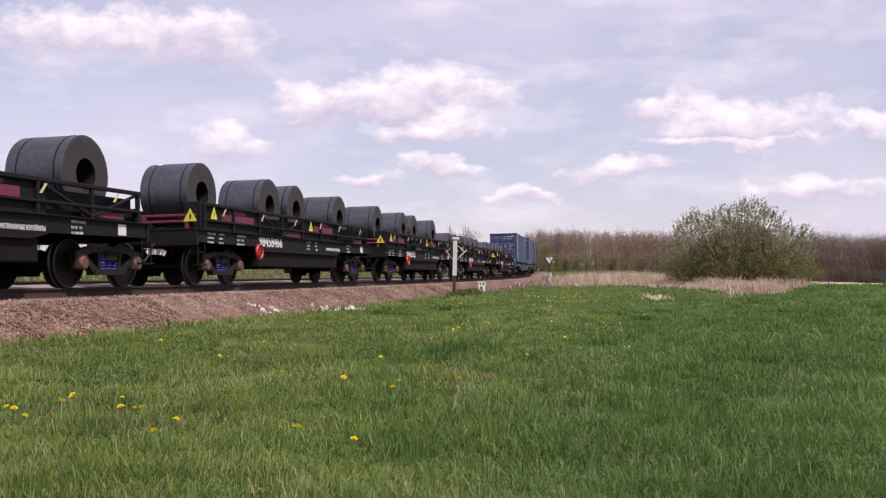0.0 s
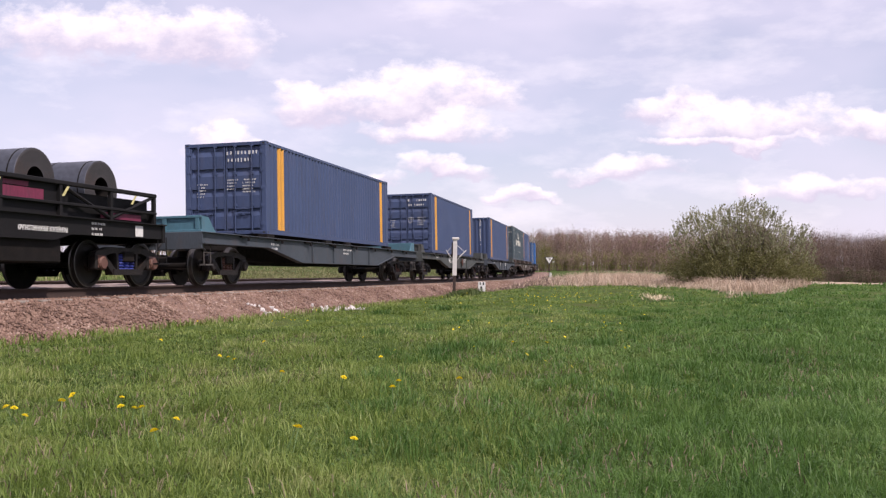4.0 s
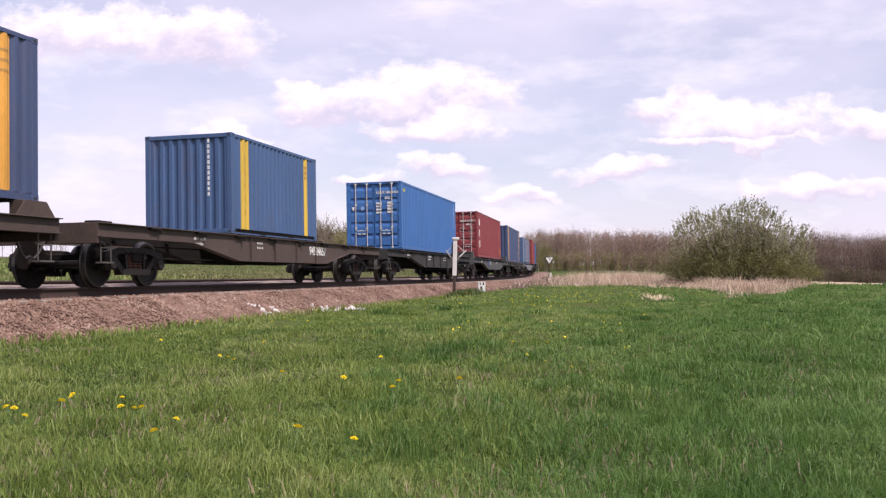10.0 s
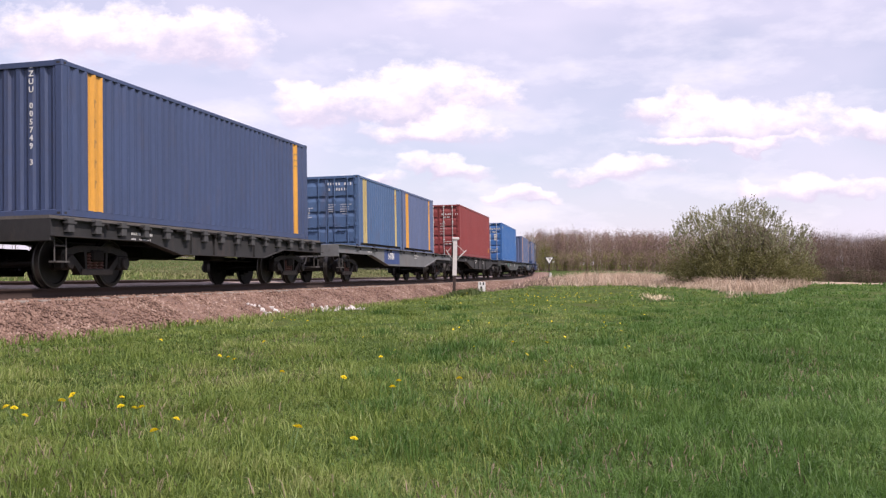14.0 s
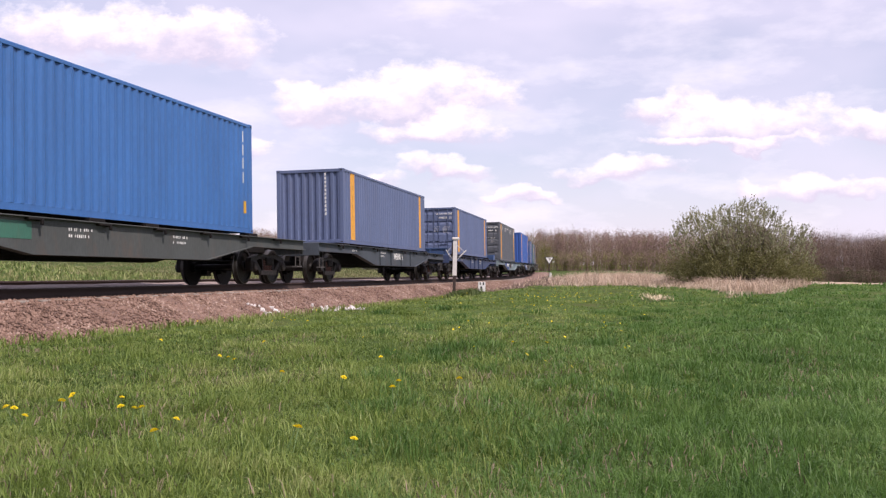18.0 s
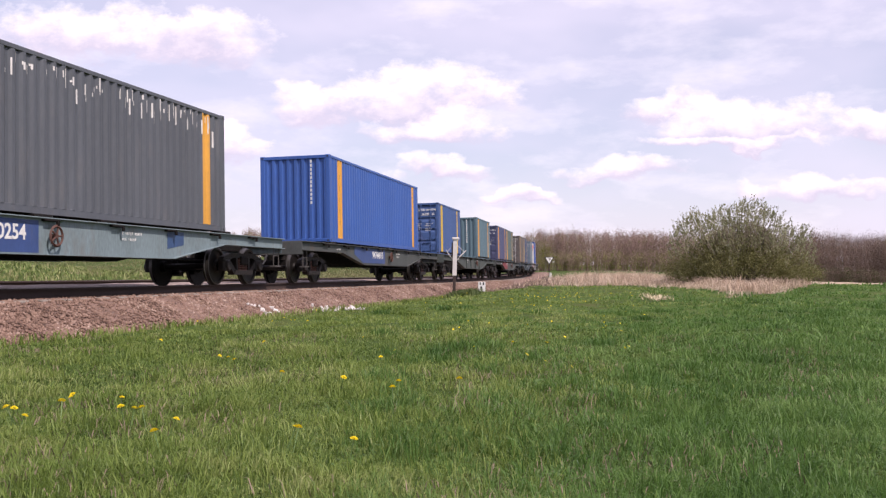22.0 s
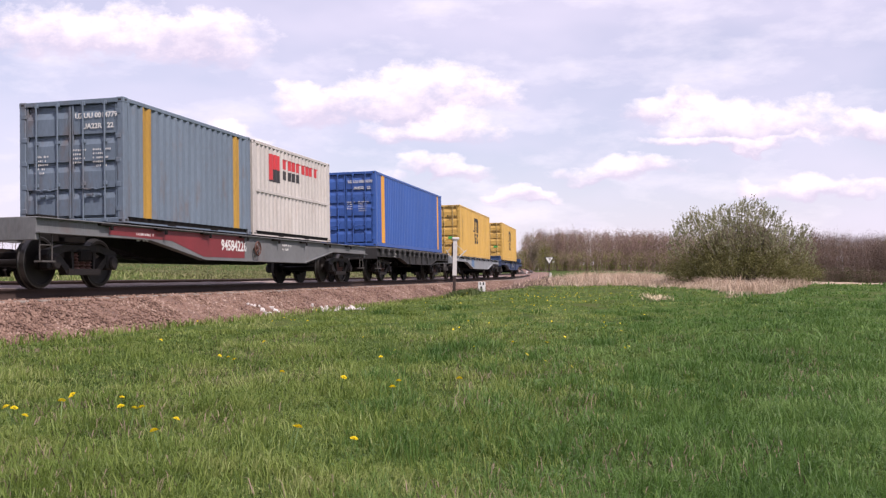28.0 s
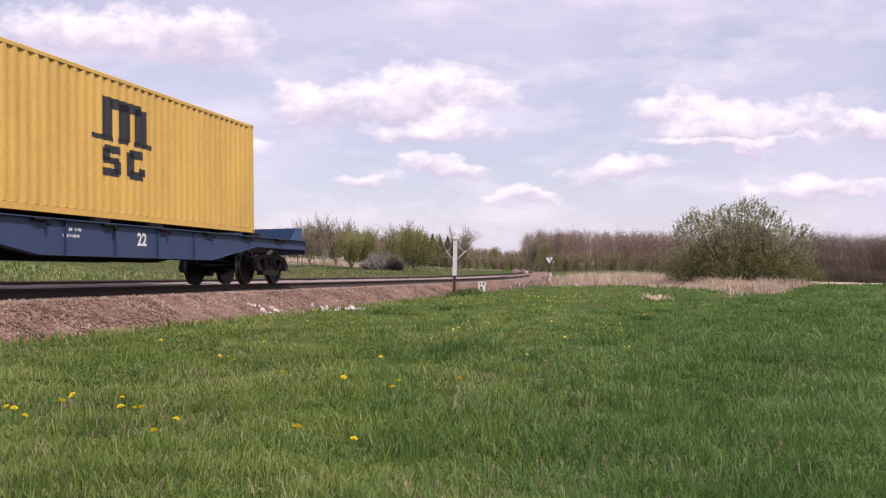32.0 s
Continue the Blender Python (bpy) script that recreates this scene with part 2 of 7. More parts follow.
# ---- mesh building ----
class Build:
    """Collects faces for one mesh."""

    def __init__(self):
        self.v, self.f, self.m = [], [], []

    def face(self, pts, mat=0):
        n = len(self.v)
        self.v.extend(pts)
        self.f.append(tuple(range(n, n + len(pts))))
        self.m.append(mat)

    def solid(self, verts, faces, mat=0):
        n = len(self.v)
        self.v.extend(verts)
        for f in faces:
            self.f.append(tuple(i + n for i in f))
            self.m.append(mat)

    def box(self, x0, x1, y0, y1, z0, z1, mat=0, c=0.0):
        """A box, with its edges cut by c."""
        if c <= 0:
            self.solid([(x, y, z) for x in (x0, x1) for y in (y0, y1) for z in (z0, z1)],
                       [(0, 1, 3, 2), (4, 6, 7, 5), (0, 4, 5, 1), (2, 3, 7, 6), (0, 2, 6, 4), (1, 5, 7, 3)], mat)
            return
        c = min(c, (x1 - x0) / 2.2, (y1 - y0) / 2.2, (z1 - z0) / 2.2)
        vs, key = [], {}
        for i, x in enumerate((x0, x1)):
            for j, y in enumerate((y0, y1)):
                for k, z in enumerate((z0, z1)):
                    sx, sy, sz = c * (1 - 2 * i), c * (1 - 2 * j), c * (1 - 2 * k)
                    for a, p in (("x", (x, y + sy, z + sz)), ("y", (x + sx, y, z + sz)), ("z", (x + sx, y + sy, z))):
                        key[(i, j, k, a)] = len(vs)
                        vs.append(p)
        fs = []
        for i in (0, 1):
            fs.append([key[(i, j, k, "x")] for j, k in ((0, 0), (0, 1), (1, 1), (1, 0))][::1 if i == 0 else -1])
            fs.append([key[(j, i, k, "y")] for j, k in ((0, 0), (1, 0), (1, 1), (0, 1))][::1 if i == 0 else -1])
            fs.append([key[(j, k, i, "z")] for j, k in ((0, 0), (0, 1), (1, 1), (1, 0))][::1 if i == 0 else -1])
        for i in (0, 1):
            for j in (0, 1):
                fs.append([key[(i, j, 0, "x")], key[(i, j, 1, "x")], key[(i, j, 1, "y")], key[(i, j, 0, "y")]])
                fs.append([key[(i, 0, j, "x")], key[(i, 1, j, "x")], key[(i, 1, j, "z")], key[(i, 0, j, "z")]])
                fs.append([key[(0, i, j, "y")], key[(1, i, j, "y")], key[(1, i, j, "z")], key[(0, i, j, "z")]])
                for k in (0, 1):
                    fs.append([key[(i, j, k, a)] for a in "xyz"])
        self.solid(vs, fs, mat)

    def prism(self, outline, lo, hi, axis="x", mat=0):
        """An outline in the other two axes, drawn out along one."""
        def put(h, p):
            return {"x": (h, p[0], p[1]), "y": (p[0], h, p[1]), "z": (p[0], p[1], h)}[axis]
        n = len(outline)
        vs = [put(lo, p) for p in outline] + [put(hi, p) for p in outline]
        fs = [tuple(range(n))[::-1], tuple(range(n, 2 * n))] + [(i, (i + 1) % n, n + (i + 1) % n, n + i) for i in range(n)]
        self.solid(vs, fs, mat)

    def turned(self, rings, axis="x", seg=24, at=(0, 0, 0), mat=0, mats=None):
        """Rings of (along, radius), closed at both ends where the radius is 0."""
        vs, fs, ms = [], [], []
        for h, r in rings:
            for i in range(seg):
                a = 2 * math.pi * i / seg
                c, s_ = r * math.cos(a), r * math.sin(a)
                p = {"x": (h, c, s_), "y": (c, h, s_), "z": (c, s_, h)}[axis]
                vs.append((p[0] + at[0], p[1] + at[1], p[2] + at[2]))
        for j in range(len(rings) - 1):
            for i in range(seg):
                fs.append((j * seg + i, j * seg + (i + 1) % seg, (j + 1) * seg + (i + 1) % seg, (j + 1) * seg + i))
                ms.append(mats[j] if mats else mat)
        n = len(self.v)
        self.v.extend(vs)
        for f, q in zip(fs, ms):
            self.f.append(tuple(i + n for i in f))
            self.m.append(q)

    def rod(self, a, b, r, seg=8, mat=0, r2=None):
        a, b = Vector(a), Vector(b)
        q = (b - a).to_track_quat("Z", "Y")
        r2 = r if r2 is None else r2
        vs = []
        for p, rr in ((a, r), (b, r2)):
            for i in range(seg):
                t = 2 * math.pi * i / seg
                vs.append(tuple(p + q @ Vector((rr * math.cos(t), rr * math.sin(t), 0))))
        fs = [(i, (i + 1) % seg, seg + (i + 1) % seg, seg + i) for i in range(seg)] + [tuple(range(seg))[::-1], tuple(range(seg, 2 * seg))]
        self.solid(vs, fs, mat)

    def mesh(self, name, mats, flat=True):
        me = bpy.data.meshes.new(name)
        me.from_pydata(self.v, [], self.f)
        for q in mats:
            me.materials.append(q)
        if len(mats) > 1:
            me.polygons.foreach_set("material_index", self.m)
        bm = bmesh.new()
        bm.from_mesh(me)
        bmesh.ops.recalc_face_normals(bm, faces=bm.faces)
        if not flat:
            for f in bm.faces:
                f.smooth = True
            for e in bm.edges:
                if len(e.link_faces) == 2 and e.calc_face_angle(0) > 0.6:
                    e.smooth = False
        bm.to_mesh(me)
        bm.free()
        return me


SHARED = {}


def shared(key, maker, mats, flat=True):
    """A mesh that alike parts have in common."""
    if key not in SHARED:
        b = Build()
        maker(b)
        SHARED[key] = b.mesh(key, mats, flat)
    return SHARED[key]


def part(name, data, mats=None, parent=None, label="", m=None, flat=True):
    """One mesh object under a thing or a part; data is a mesh or a Build."""
    if isinstance(data, Build):
        data = data.mesh(name, mats if isinstance(mats, (list, tuple)) else [mats], flat)
    ob = new(name, data)
    ob.parent = parent
    if m is not None:
        ob.matrix_basis = m
    if label:
        tagged(ob, label)
    return ob


def thing(name, label, category, group="", kind=""):
    return tagged(new(name), label, category, group, kind)


TRAIN = []
WHEELS = []


def lettering(name, text, size, mat, parent, m, depth=0.002, spread=1.0):
    cu = bpy.data.curves.new(name, "FONT")
    cu.body, cu.size, cu.extrude, cu.align_x, cu.align_y = text, size, depth, "CENTER", "CENTER"
    cu.resolution_u = 2
    cu.space_character = spread
    cu.offset = size * 0.022
    tmp = bpy.data.objects.new(name, cu)
    scene.collection.objects.link(tmp)
    me = bpy.data.meshes.new_from_object(tmp.evaluated_get(bpy.context.evaluated_depsgraph_get()))
    bpy.data.objects.remove(tmp)
    bpy.data.curves.remove(cu)
    me.name = name
    me.materials.clear()
    me.materials.append(mat)
    ob = new(name, me)
    ob.parent = parent
    ob.matrix_basis = m
    return ob


# a plane on the camera's side, read along the track; on the leading end, read across
def on_side(x, y, z):
    return pose(x, y, z, 90, 0, 90)


def on_front(x, y, z):
    return pose(x, y, z, 90, 0, 0)

# ---- ground, ballast and rails ----
def mesh_grid(name, xs, ys, zs, mat, smooth_faces=True):
    """A sheet from 2D arrays of places."""
    r, c = xs.shape
    me = bpy.data.meshes.new(name)
    v = np.stack([xs, ys, zs], -1).reshape(-1, 3)
    i = np.arange(r * c).reshape(r, c)
    f = np.stack([i[:-1, :-1], i[:-1, 1:], i[1:, 1:], i[1:, :-1]], -1).reshape(-1, 4)
    me.vertices.add(len(v))
    me.vertices.foreach_set("co", v.astype(np.float32).ravel())
    me.loops.add(f.size)
    me.loops.foreach_set("vertex_index", f.astype(np.int32).ravel())
    me.polygons.add(len(f))
    me.polygons.foreach_set("loop_start", np.arange(0, f.size, 4, dtype=np.int32))
    me.polygons.foreach_set("use_smooth", np.full(len(f), smooth_faces))
    me.update(calc_edges=True)
    me.materials.append(mat)
    return me


def ground_material():
    mt = material("field_soil_and_turf", (0.060, 0.095, 0.026), 0.95, 0, 0.45, 0.6, 9.0, 0.6, 14, (0.11, 0.085, 0.05), 0.6, 0.5, spec=0.03)
    return mt


def build_ground():
    ang = np.radians(np.concatenate([np.arange(-48, 48, 0.6), np.arange(48, 312.1, 6.0)]))
    rad = np.concatenate([[0.0, 0.5], np.geomspace(1.5, 120, 150), np.geomspace(126, 2600, 40)])
    a, r = np.meshgrid(ang, rad)
    x, y = r * np.sin(a), r * np.cos(a)
    z = ground_z(x.ravel(), y.ravel()).reshape(x.shape)
    z = np.where(r > 700, np.minimum(z, 4.0), z)
    tagged(new("ground", mesh_grid("ground", x, y, z, ground_material())), "grassy field rising gently beside the railway line", "ground", kind="structure")


GRAVEL = material("reddish_granite_ballast", (0.19, 0.117, 0.092), 0.95, 0, 0.55, 2.2, 26, 0.9, 30, (0.09, 0.06, 0.055), 0.7, 5.0)
GRAVEL_PALE = material("pale_ballast_between_tracks", (0.27, 0.21, 0.188), 0.95, 0, 0.6, 2.2, 26, 0.9, 30, (0.11, 0.075, 0.065), 0.8, 5.0)


def second_offset(s):
    """The loop line lies beyond the main line and runs into it at a turnout."""
    return -4.9 * (1 - smooth(62, 150, np.asarray(s, float)))


def ribbon(name, profile, s0, s1, step, mat, off=None, lift=None, rough=0.0):
    """A cross section of (side, height) swept along the track."""
    s = np.arange(s0, s1 + step, step)
    th = np.interp(s, ARC, LTH)[:, None]
    d = np.array([p[0] for p in profile])[None, :] + (np.zeros((len(s), 1)) if off is None else np.asarray(off(s))[:, None])
    h = np.array([p[1] for p in profile])[None, :] + (0 if lift is None else lift)
    x = np.interp(s, ARC, LX)[:, None] + d * np.cos(th)
    y = np.interp(s, ARC, LY)[:, None] - d * np.sin(th)
    z = np.interp(s, ARC, LZ)[:, None] + h + 0 * d
    if rough:
        rs = np.random.RandomState(5)
        z = z + rs.uniform(-rough, rough, z.shape) * (np.arange(z.shape[1]) > 0) * (np.arange(z.shape[1]) < z.shape[1] - 1)
    return mesh_grid(name, x, y, z, mat, True)


RAIL = [(-0.075, -0.18), (-0.075, -0.168), (-0.012, -0.15), (-0.010, -0.05), (-0.037, -0.035), (-0.037, -0.006), (-0.028, 0.0),
        (0.028, 0.0), (0.037, -0.006), (0.037, -0.035), (0.010, -0.05), (0.012, -0.15), (0.075, -0.168), (0.075, -0.18)]


def rail_mesh(name, side, s0, s1, step, off=None, lift=0.0):
    me = ribbon(name, [(side + p[0], p[1]) for p in RAIL], s0, s1, step, RAIL_RUST, off, lift)
    me.materials.append(RAIL_TOP)
    n = len(RAIL) - 1
    me.polygons.foreach_set("material_index", np.array([1 if i % n == 6 else 0 for i in range(len(me.polygons))], dtype=np.int32))
    return me


LIFT2 = 0.09


def build_track():
    prof = [(-3.0, -0.70), (-2.0, -0.24), (-1.5, -0.19), (-0.8, -0.20), (0, -0.21), (0.8, -0.20), (1.15, -0.195), (1.5, -0.24), (1.9, -0.42), (2.3, -0.60), (2.75, -0.80), (3.1, -0.98)]
    bed = ribbon("ballast_bed", prof, -60, 130, 0.4, GRAVEL, rough=0.02)
    bed.materials.append(GRAVEL_PALE)
    nb = len(prof) - 1
    bed.polygons.foreach_set("material_index", np.array([1 if i % nb < 5 and i // nb < 340 else 0 for i in range(len(bed.polygons))], dtype=np.int32))
    tagged(new("ballast_bed", bed), "reddish crushed granite ballast bank under the main track", "ballast", kind="structure")
    tagged(new("ballast_bed_far", ribbon("ballast_bed_far", prof, 130, 700, 4, GRAVEL)), "crushed granite ballast bank climbing into the distance", "ballast", kind="structure")
    prof2 = [(-2.6, -0.75), (-1.7, -0.20), (0, -0.19), (0.95, -0.17), (1.35, -0.10), (1.8, -0.075), (2.6, -0.085), (3.2, -0.11), (3.7, -0.30), (4.0, -0.5)]
    loop = ribbon("loop_ballast_bed", prof2, -60, 140, 0.8, GRAVEL_PALE, second_offset, LIFT2, 0.02)
    loop.materials.append(GRAVEL)
    nb = len(prof2) - 1
    loop.polygons.foreach_set("material_index", np.array([1 if i // nb > 180 else 0 for i in range(len(loop.polygons))], dtype=np.int32))
    tagged(new("loop_ballast_bed", loop), "pale ballast bed of the loop track beyond", "ballast", kind="structure")
    for name, off, lift, s1, lab in (("main_track", None, 0.0, 640, "rusty steel rails of the main track on worn sleepers"),
                                     ("loop_track", second_offset, LIFT2, 150, "rusty steel rails of the unused loop track")):
        top = thing(name, lab, "railway track", kind="structure")
        for side in (-0.76, 0.76):
            tilt = side * math.sin(radians(CANT)) if off is None else 0.0
            part("rail", rail_mesh("rail", side, -60, min(s1, 150), 1.0, off, lift + tilt), parent=top)
            if s1 > 150:
                part("rail", rail_mesh("rail", side, 150, s1, 5.0, off, lift + tilt), parent=top)

        def one(b):
            b.box(-1.35, 1.35, -0.13, 0.13, -0.36, -0.175, 0, 0.02)
            for x in (-0.76, 0.76):
                b.box(x - 0.17, x + 0.17, -0.09, 0.09, -0.18, -0.163, 1, 0.004)
        me = shared("sleeper", one, [SLEEPER, RAIL_RUST])
        for k in range(150):
            s = -8 + k * 0.6
            o = 0.0 if off is None else float(second_offset(s))
            x, y, z, th, sl = line_at(s, o)
            part("sleeper", me, None, top, m=pose(x, y, z + lift, 0, 0, -math.degrees(th)))


build_ground()
build_track()

# ---- freight containers ----
PITCH = 0.279


def rib_points(y0, y1, mark=()):
    """Corners of the corrugated side along its length, with extra cuts at the marks: (y, inset)."""
    pts, y = [], y0
    while y < y1 - 1e-6:
        for dy, d in ((0.0, 0.0), (0.072, 0.0), (0.140, 0.036), (0.211, 0.036)):
            if y + dy < y1 - 0.01:
                pts.append((y + dy, d))
        y += PITCH
    pts.append((y1, 0.0))
    ys, ds = [p[0] for p in pts], [p[1] for p in pts]
    for mk in mark:
        if y0 < mk < y1:
            pts.append((mk, float(np.interp(mk, ys, ds))))
    return sorted(set(pts))


def container(s, label, length, height, base, colour, lead="doors", stripes=(), stripe_mat=None, marks=None, bar_mat=None, front=None, group="containers on the train", cat="shipping container", ribs=True):
    """A freight container; its leading end faces -y, the camera's side is +x, and base is its height over the rails."""
    top = thing("shipping_container", label, cat, group)
    col = colour
    w, L, H = 1.219, length / 2, height
    y0, y1 = -L + 0.17, L - 0.17
    cuts = [v for st in stripes for v in st]
    inset = 0.052 if length < 7 else 0.014
    for sgn, nm in ((1, "side_wall"), (-1, "side_wall")):
        b = Build()
        pts = rib_points(y0, y1, [(-L + c) for c in cuts])
        zl, zh = 0.14, H - 0.09
        for (ya, da), (yb, db) in zip(pts[:-1], pts[1:]):
            mid = (ya + yb) / 2 + L
            mi = 1 if any(a <= mid <= c for a, c in stripes) else 0
            xa, xb = sgn * (w - 0.005 - da), sgn * (w - 0.005 - db)
            b.face([(xa, ya, zl), (xb, yb, zl), (xb, yb, zh), (xa, ya, zh)], mi)
        part(nm, b, [col, stripe_mat or ORANGE], top)
        b = Build()
        b.box(min(sgn * (w - 0.06), sgn * w), max(sgn * (w - 0.06), sgn * w), -L + 0.16, L - 0.16, H - 0.10, H - 0.01, 0, 0.012)
        part("top_rail", b, col, top)
        b = Build()
        b.box(min(sgn * (w - 0.11), sgn * (w - inset)), max(sgn * (w - 0.11), sgn * (w - inset)), -L + 0.16, L - 0.16, 0.015, 0.15, 0, 0.006)
        b.box(min(sgn * (w - 0.09), sgn * (w + 0.016 - inset)), max(sgn * (w - 0.09), sgn * (w + 0.016 - inset)), -L + 0.16, L - 0.16, 0.010, 0.024)
        # fork pockets: dark blocks stand in for the shade inside the openings
        for yy in (-1.02, 1.02) if length < 7 else ():
            b.box(min(sgn * (w - 0.06), sgn * (w - 0.044)), max(sgn * (w - 0.06), sgn * (w - 0.044)), yy - 0.18, yy + 0.18, 0.008, 0.148, 1)
        part("bottom_rail", b, [col, STEEL_DARK], top)
        for e in (-1, 1):
            b = Build()
            b.box(min(sgn * (w - 0.15), sgn * w), max(sgn * (w - 0.15), sgn * w), min(e * (L - 0.17), e * L), max(e * (L - 0.17), e * L), 0.10, H - 0.10, 0, 0.014)
            part("corner_post", b, col, top)
            for zc in (0.0, H - 0.118):
                b = Build()
                xx0, xx1 = sorted((sgn * (w - 0.165), sgn * (w + 0.004)))
                yy0, yy1 = sorted((e * (L - 0.18), e * (L + 0.004)))
                b.box(xx0, xx1, yy0, yy1, zc, zc + 0.118, 0, 0.012)
                hx = sgn * (w + 0.006)
                b.box(min(hx, hx - sgn * 0.01), max(hx, hx - sgn * 0.01), (yy0 + yy1) / 2 - 0.04, (yy0 + yy1) / 2 + 0.04, zc + 0.034, zc + 0.084, 1, 0.004)
                hy = e * (L + 0.006)
                b.box((xx0 + xx1) / 2 - 0.04, (xx0 + xx1) / 2 + 0.04, min(hy, hy - e * 0.01), max(hy, hy - e * 0.01), zc + 0.034, zc + 0.084, 1, 0.004)
                part("corner_casting", b, [col, BLACK], top)
    b = Build()
    n = int(length / 0.42)
    wave = []
    for i in range(n):
        ya, st = -L + 0.05 + i * (length - 0.1) / n, (length - 0.1) / n
        wave += [(ya, H - 0.030), (ya + st * 0.2, H - 0.010), (ya + st * 0.7, H - 0.010), (ya + st * 0.9, H - 0.030)]
    wave.append((L - 0.05, H - 0.030))
    b.solid([(sx * (w - 0.05), p[0], p[1]) for p in wave for sx in (-1, 1)], [(2 * i, 2 * i + 1, 2 * i + 3, 2 * i + 2) for i in range(len(wave) - 1)])
    part("roof", b, col, top)
    b = Build()
    b.box(-w + 0.05, w - 0.05, -L + 0.05, L - 0.05, 0.05, 0.14)
    part("floor", b, STEEL_DARK, top)

    def rib_end(e):
        b = Build()
        xs, x, k = [], -w + 0.15, 0
        while x < w - 0.15:
            for dx, d in ((0, 0.0), (0.09, 0.0), (0.13, 0.045), (0.22, 0.045)):
                if x + dx < w - 0.16:
                    xs.append((x + dx, d))
            x += 0.26
        xs.append((w - 0.15, 0.0))
        for (xa, da), (xb, db) in zip(xs[:-1], xs[1:]):
            ya, yb = e * (L - 0.02 - da), e * (L - 0.02 - db)
            b.face([(xa, ya, 0.12), (xb, yb, 0.12), (xb, yb, H - 0.10), (xa, ya, H - 0.10)])
        part("end_wall", b, col, top)
        for z in (0.02, H - 0.12):
            b = Build()
            b.box(-w + 0.15, w - 0.15, min(e * (L - 0.07), e * (L - 0.002)), max(e * (L - 0.07), e * (L - 0.002)), z, z + 0.11, 0, 0.01)
            part("end_sill", b, col, top)

    def door_end(e):
        for sg in (-1, 1):
            b = Build()
            xa, xb = sorted((sg * 0.012, sg * (w - 0.155)))
            b.box(xa, xb, min(e * (L - 0.110), e * (L - 0.072)), max(e * (L - 0.110), e * (L - 0.072)), 0.13, H - 0.12, 0, 0.006)
            nb = 5 if H > 2.7 else 4
            hh = (H - 0.35) / nb
            leaf = part("door", b, col, top)
            for xv in (xa, xb - 0.045):
                b = Build()
                b.box(xv, xv + 0.045, min(e * (L - 0.10), e * (L - 0.018)), max(e * (L - 0.10), e * (L - 0.018)), 0.13, H - 0.12, 0, 0.006)
                part("door_stile", b, col, leaf)
            for i in range(nb):
                z = 0.18 + i * hh
                b = Build()
                ztop = z + hh - 0.055
                prof = [(e * (L - 0.100), z), (e * (L - 0.012), z), (e * (L - 0.012), ztop - 0.16), (e * (L - 0.070), ztop), (e * (L - 0.100), ztop)]
                b.prism(prof, xa + 0.05, xb - 0.05, "x")
                part("door_panel", b, col, leaf)
            for i in range(5):
                b = Build()
                zz = 0.3 + i * (H - 0.6) / 4
                b.box(min(sg * (w - 0.17), sg * (w - 0.06)), max(sg * (w - 0.17), sg * (w - 0.06)), min(e * (L - 0.02), e * (L + 0.008)), max(e * (L - 0.02), e * (L + 0.008)), zz - 0.05, zz + 0.05, 0, 0.008)
                part("hinge", b, col, leaf)
            for xr in (0.30, 0.80):
                b = Build()
                b.rod((sg * xr, e * (L + 0.022), 0.06), (sg * xr, e * (L + 0.022), H - 0.06), 0.018, 8)
                for zz in (0.08, H * 0.32, H * 0.66, H - 0.1):
                    b.box(sg * xr - 0.045, sg * xr + 0.045, min(e * (L - 0.02), e * (L + 0.03)), max(e * (L - 0.02), e * (L + 0.03)), zz - 0.04, zz + 0.04, 0, 0.006)
                bar = part("locking_bar", b, bar_mat or col, leaf)
            b = Build()
            for xr in (0.30, 0.80):
                far_ = sg * (xr + (0.30 if xr < 0.5 else -0.30))
                b.rod((sg * xr, e * (L + 0.05), H * 0.285), ((sg * xr + far_) / 2, e * (L + 0.06), H * 0.272), 0.016, 6)
                b.rod(((sg * xr + far_) / 2, e * (L + 0.06), H * 0.272), (far_, e * (L + 0.055), H * 0.285), 0.016, 6)
                b.box(min(far_, sg * xr) + 0.08, max(far_, sg * xr) - 0.08, min(e * (L - 0.01), e * (L + 0.045)), max(e * (L - 0.01), e * (L + 0.045)), H * 0.222, H * 0.240, 0, 0.006)
            part("door_handle", b, bar_mat or col, leaf)
        b = Build()
        b.box(-w + 0.15, w - 0.15, min(e * (L - 0.08), e * (L - 0.0)), max(e * (L - 0.08), e * L), 0.015, 0.12, 0, 0.01)
        part("door_sill", b, col, top)
        b = Build()
        b.box(-w + 0.15, w - 0.15, min(e * (L - 0.08), e * (L - 0.0)), max(e * (L - 0.08), e * L), H - 0.11, H - 0.01, 0, 0.01)
        part("door_header", b, col, top)

    (door_end if lead == "doors" else rib_end)(-1)
    (rib_end if lead == "doors" else door_end)(1)
    if marks:
        marks(top, L, H, w)
    TRAIN.append((top, s, base))
    return top


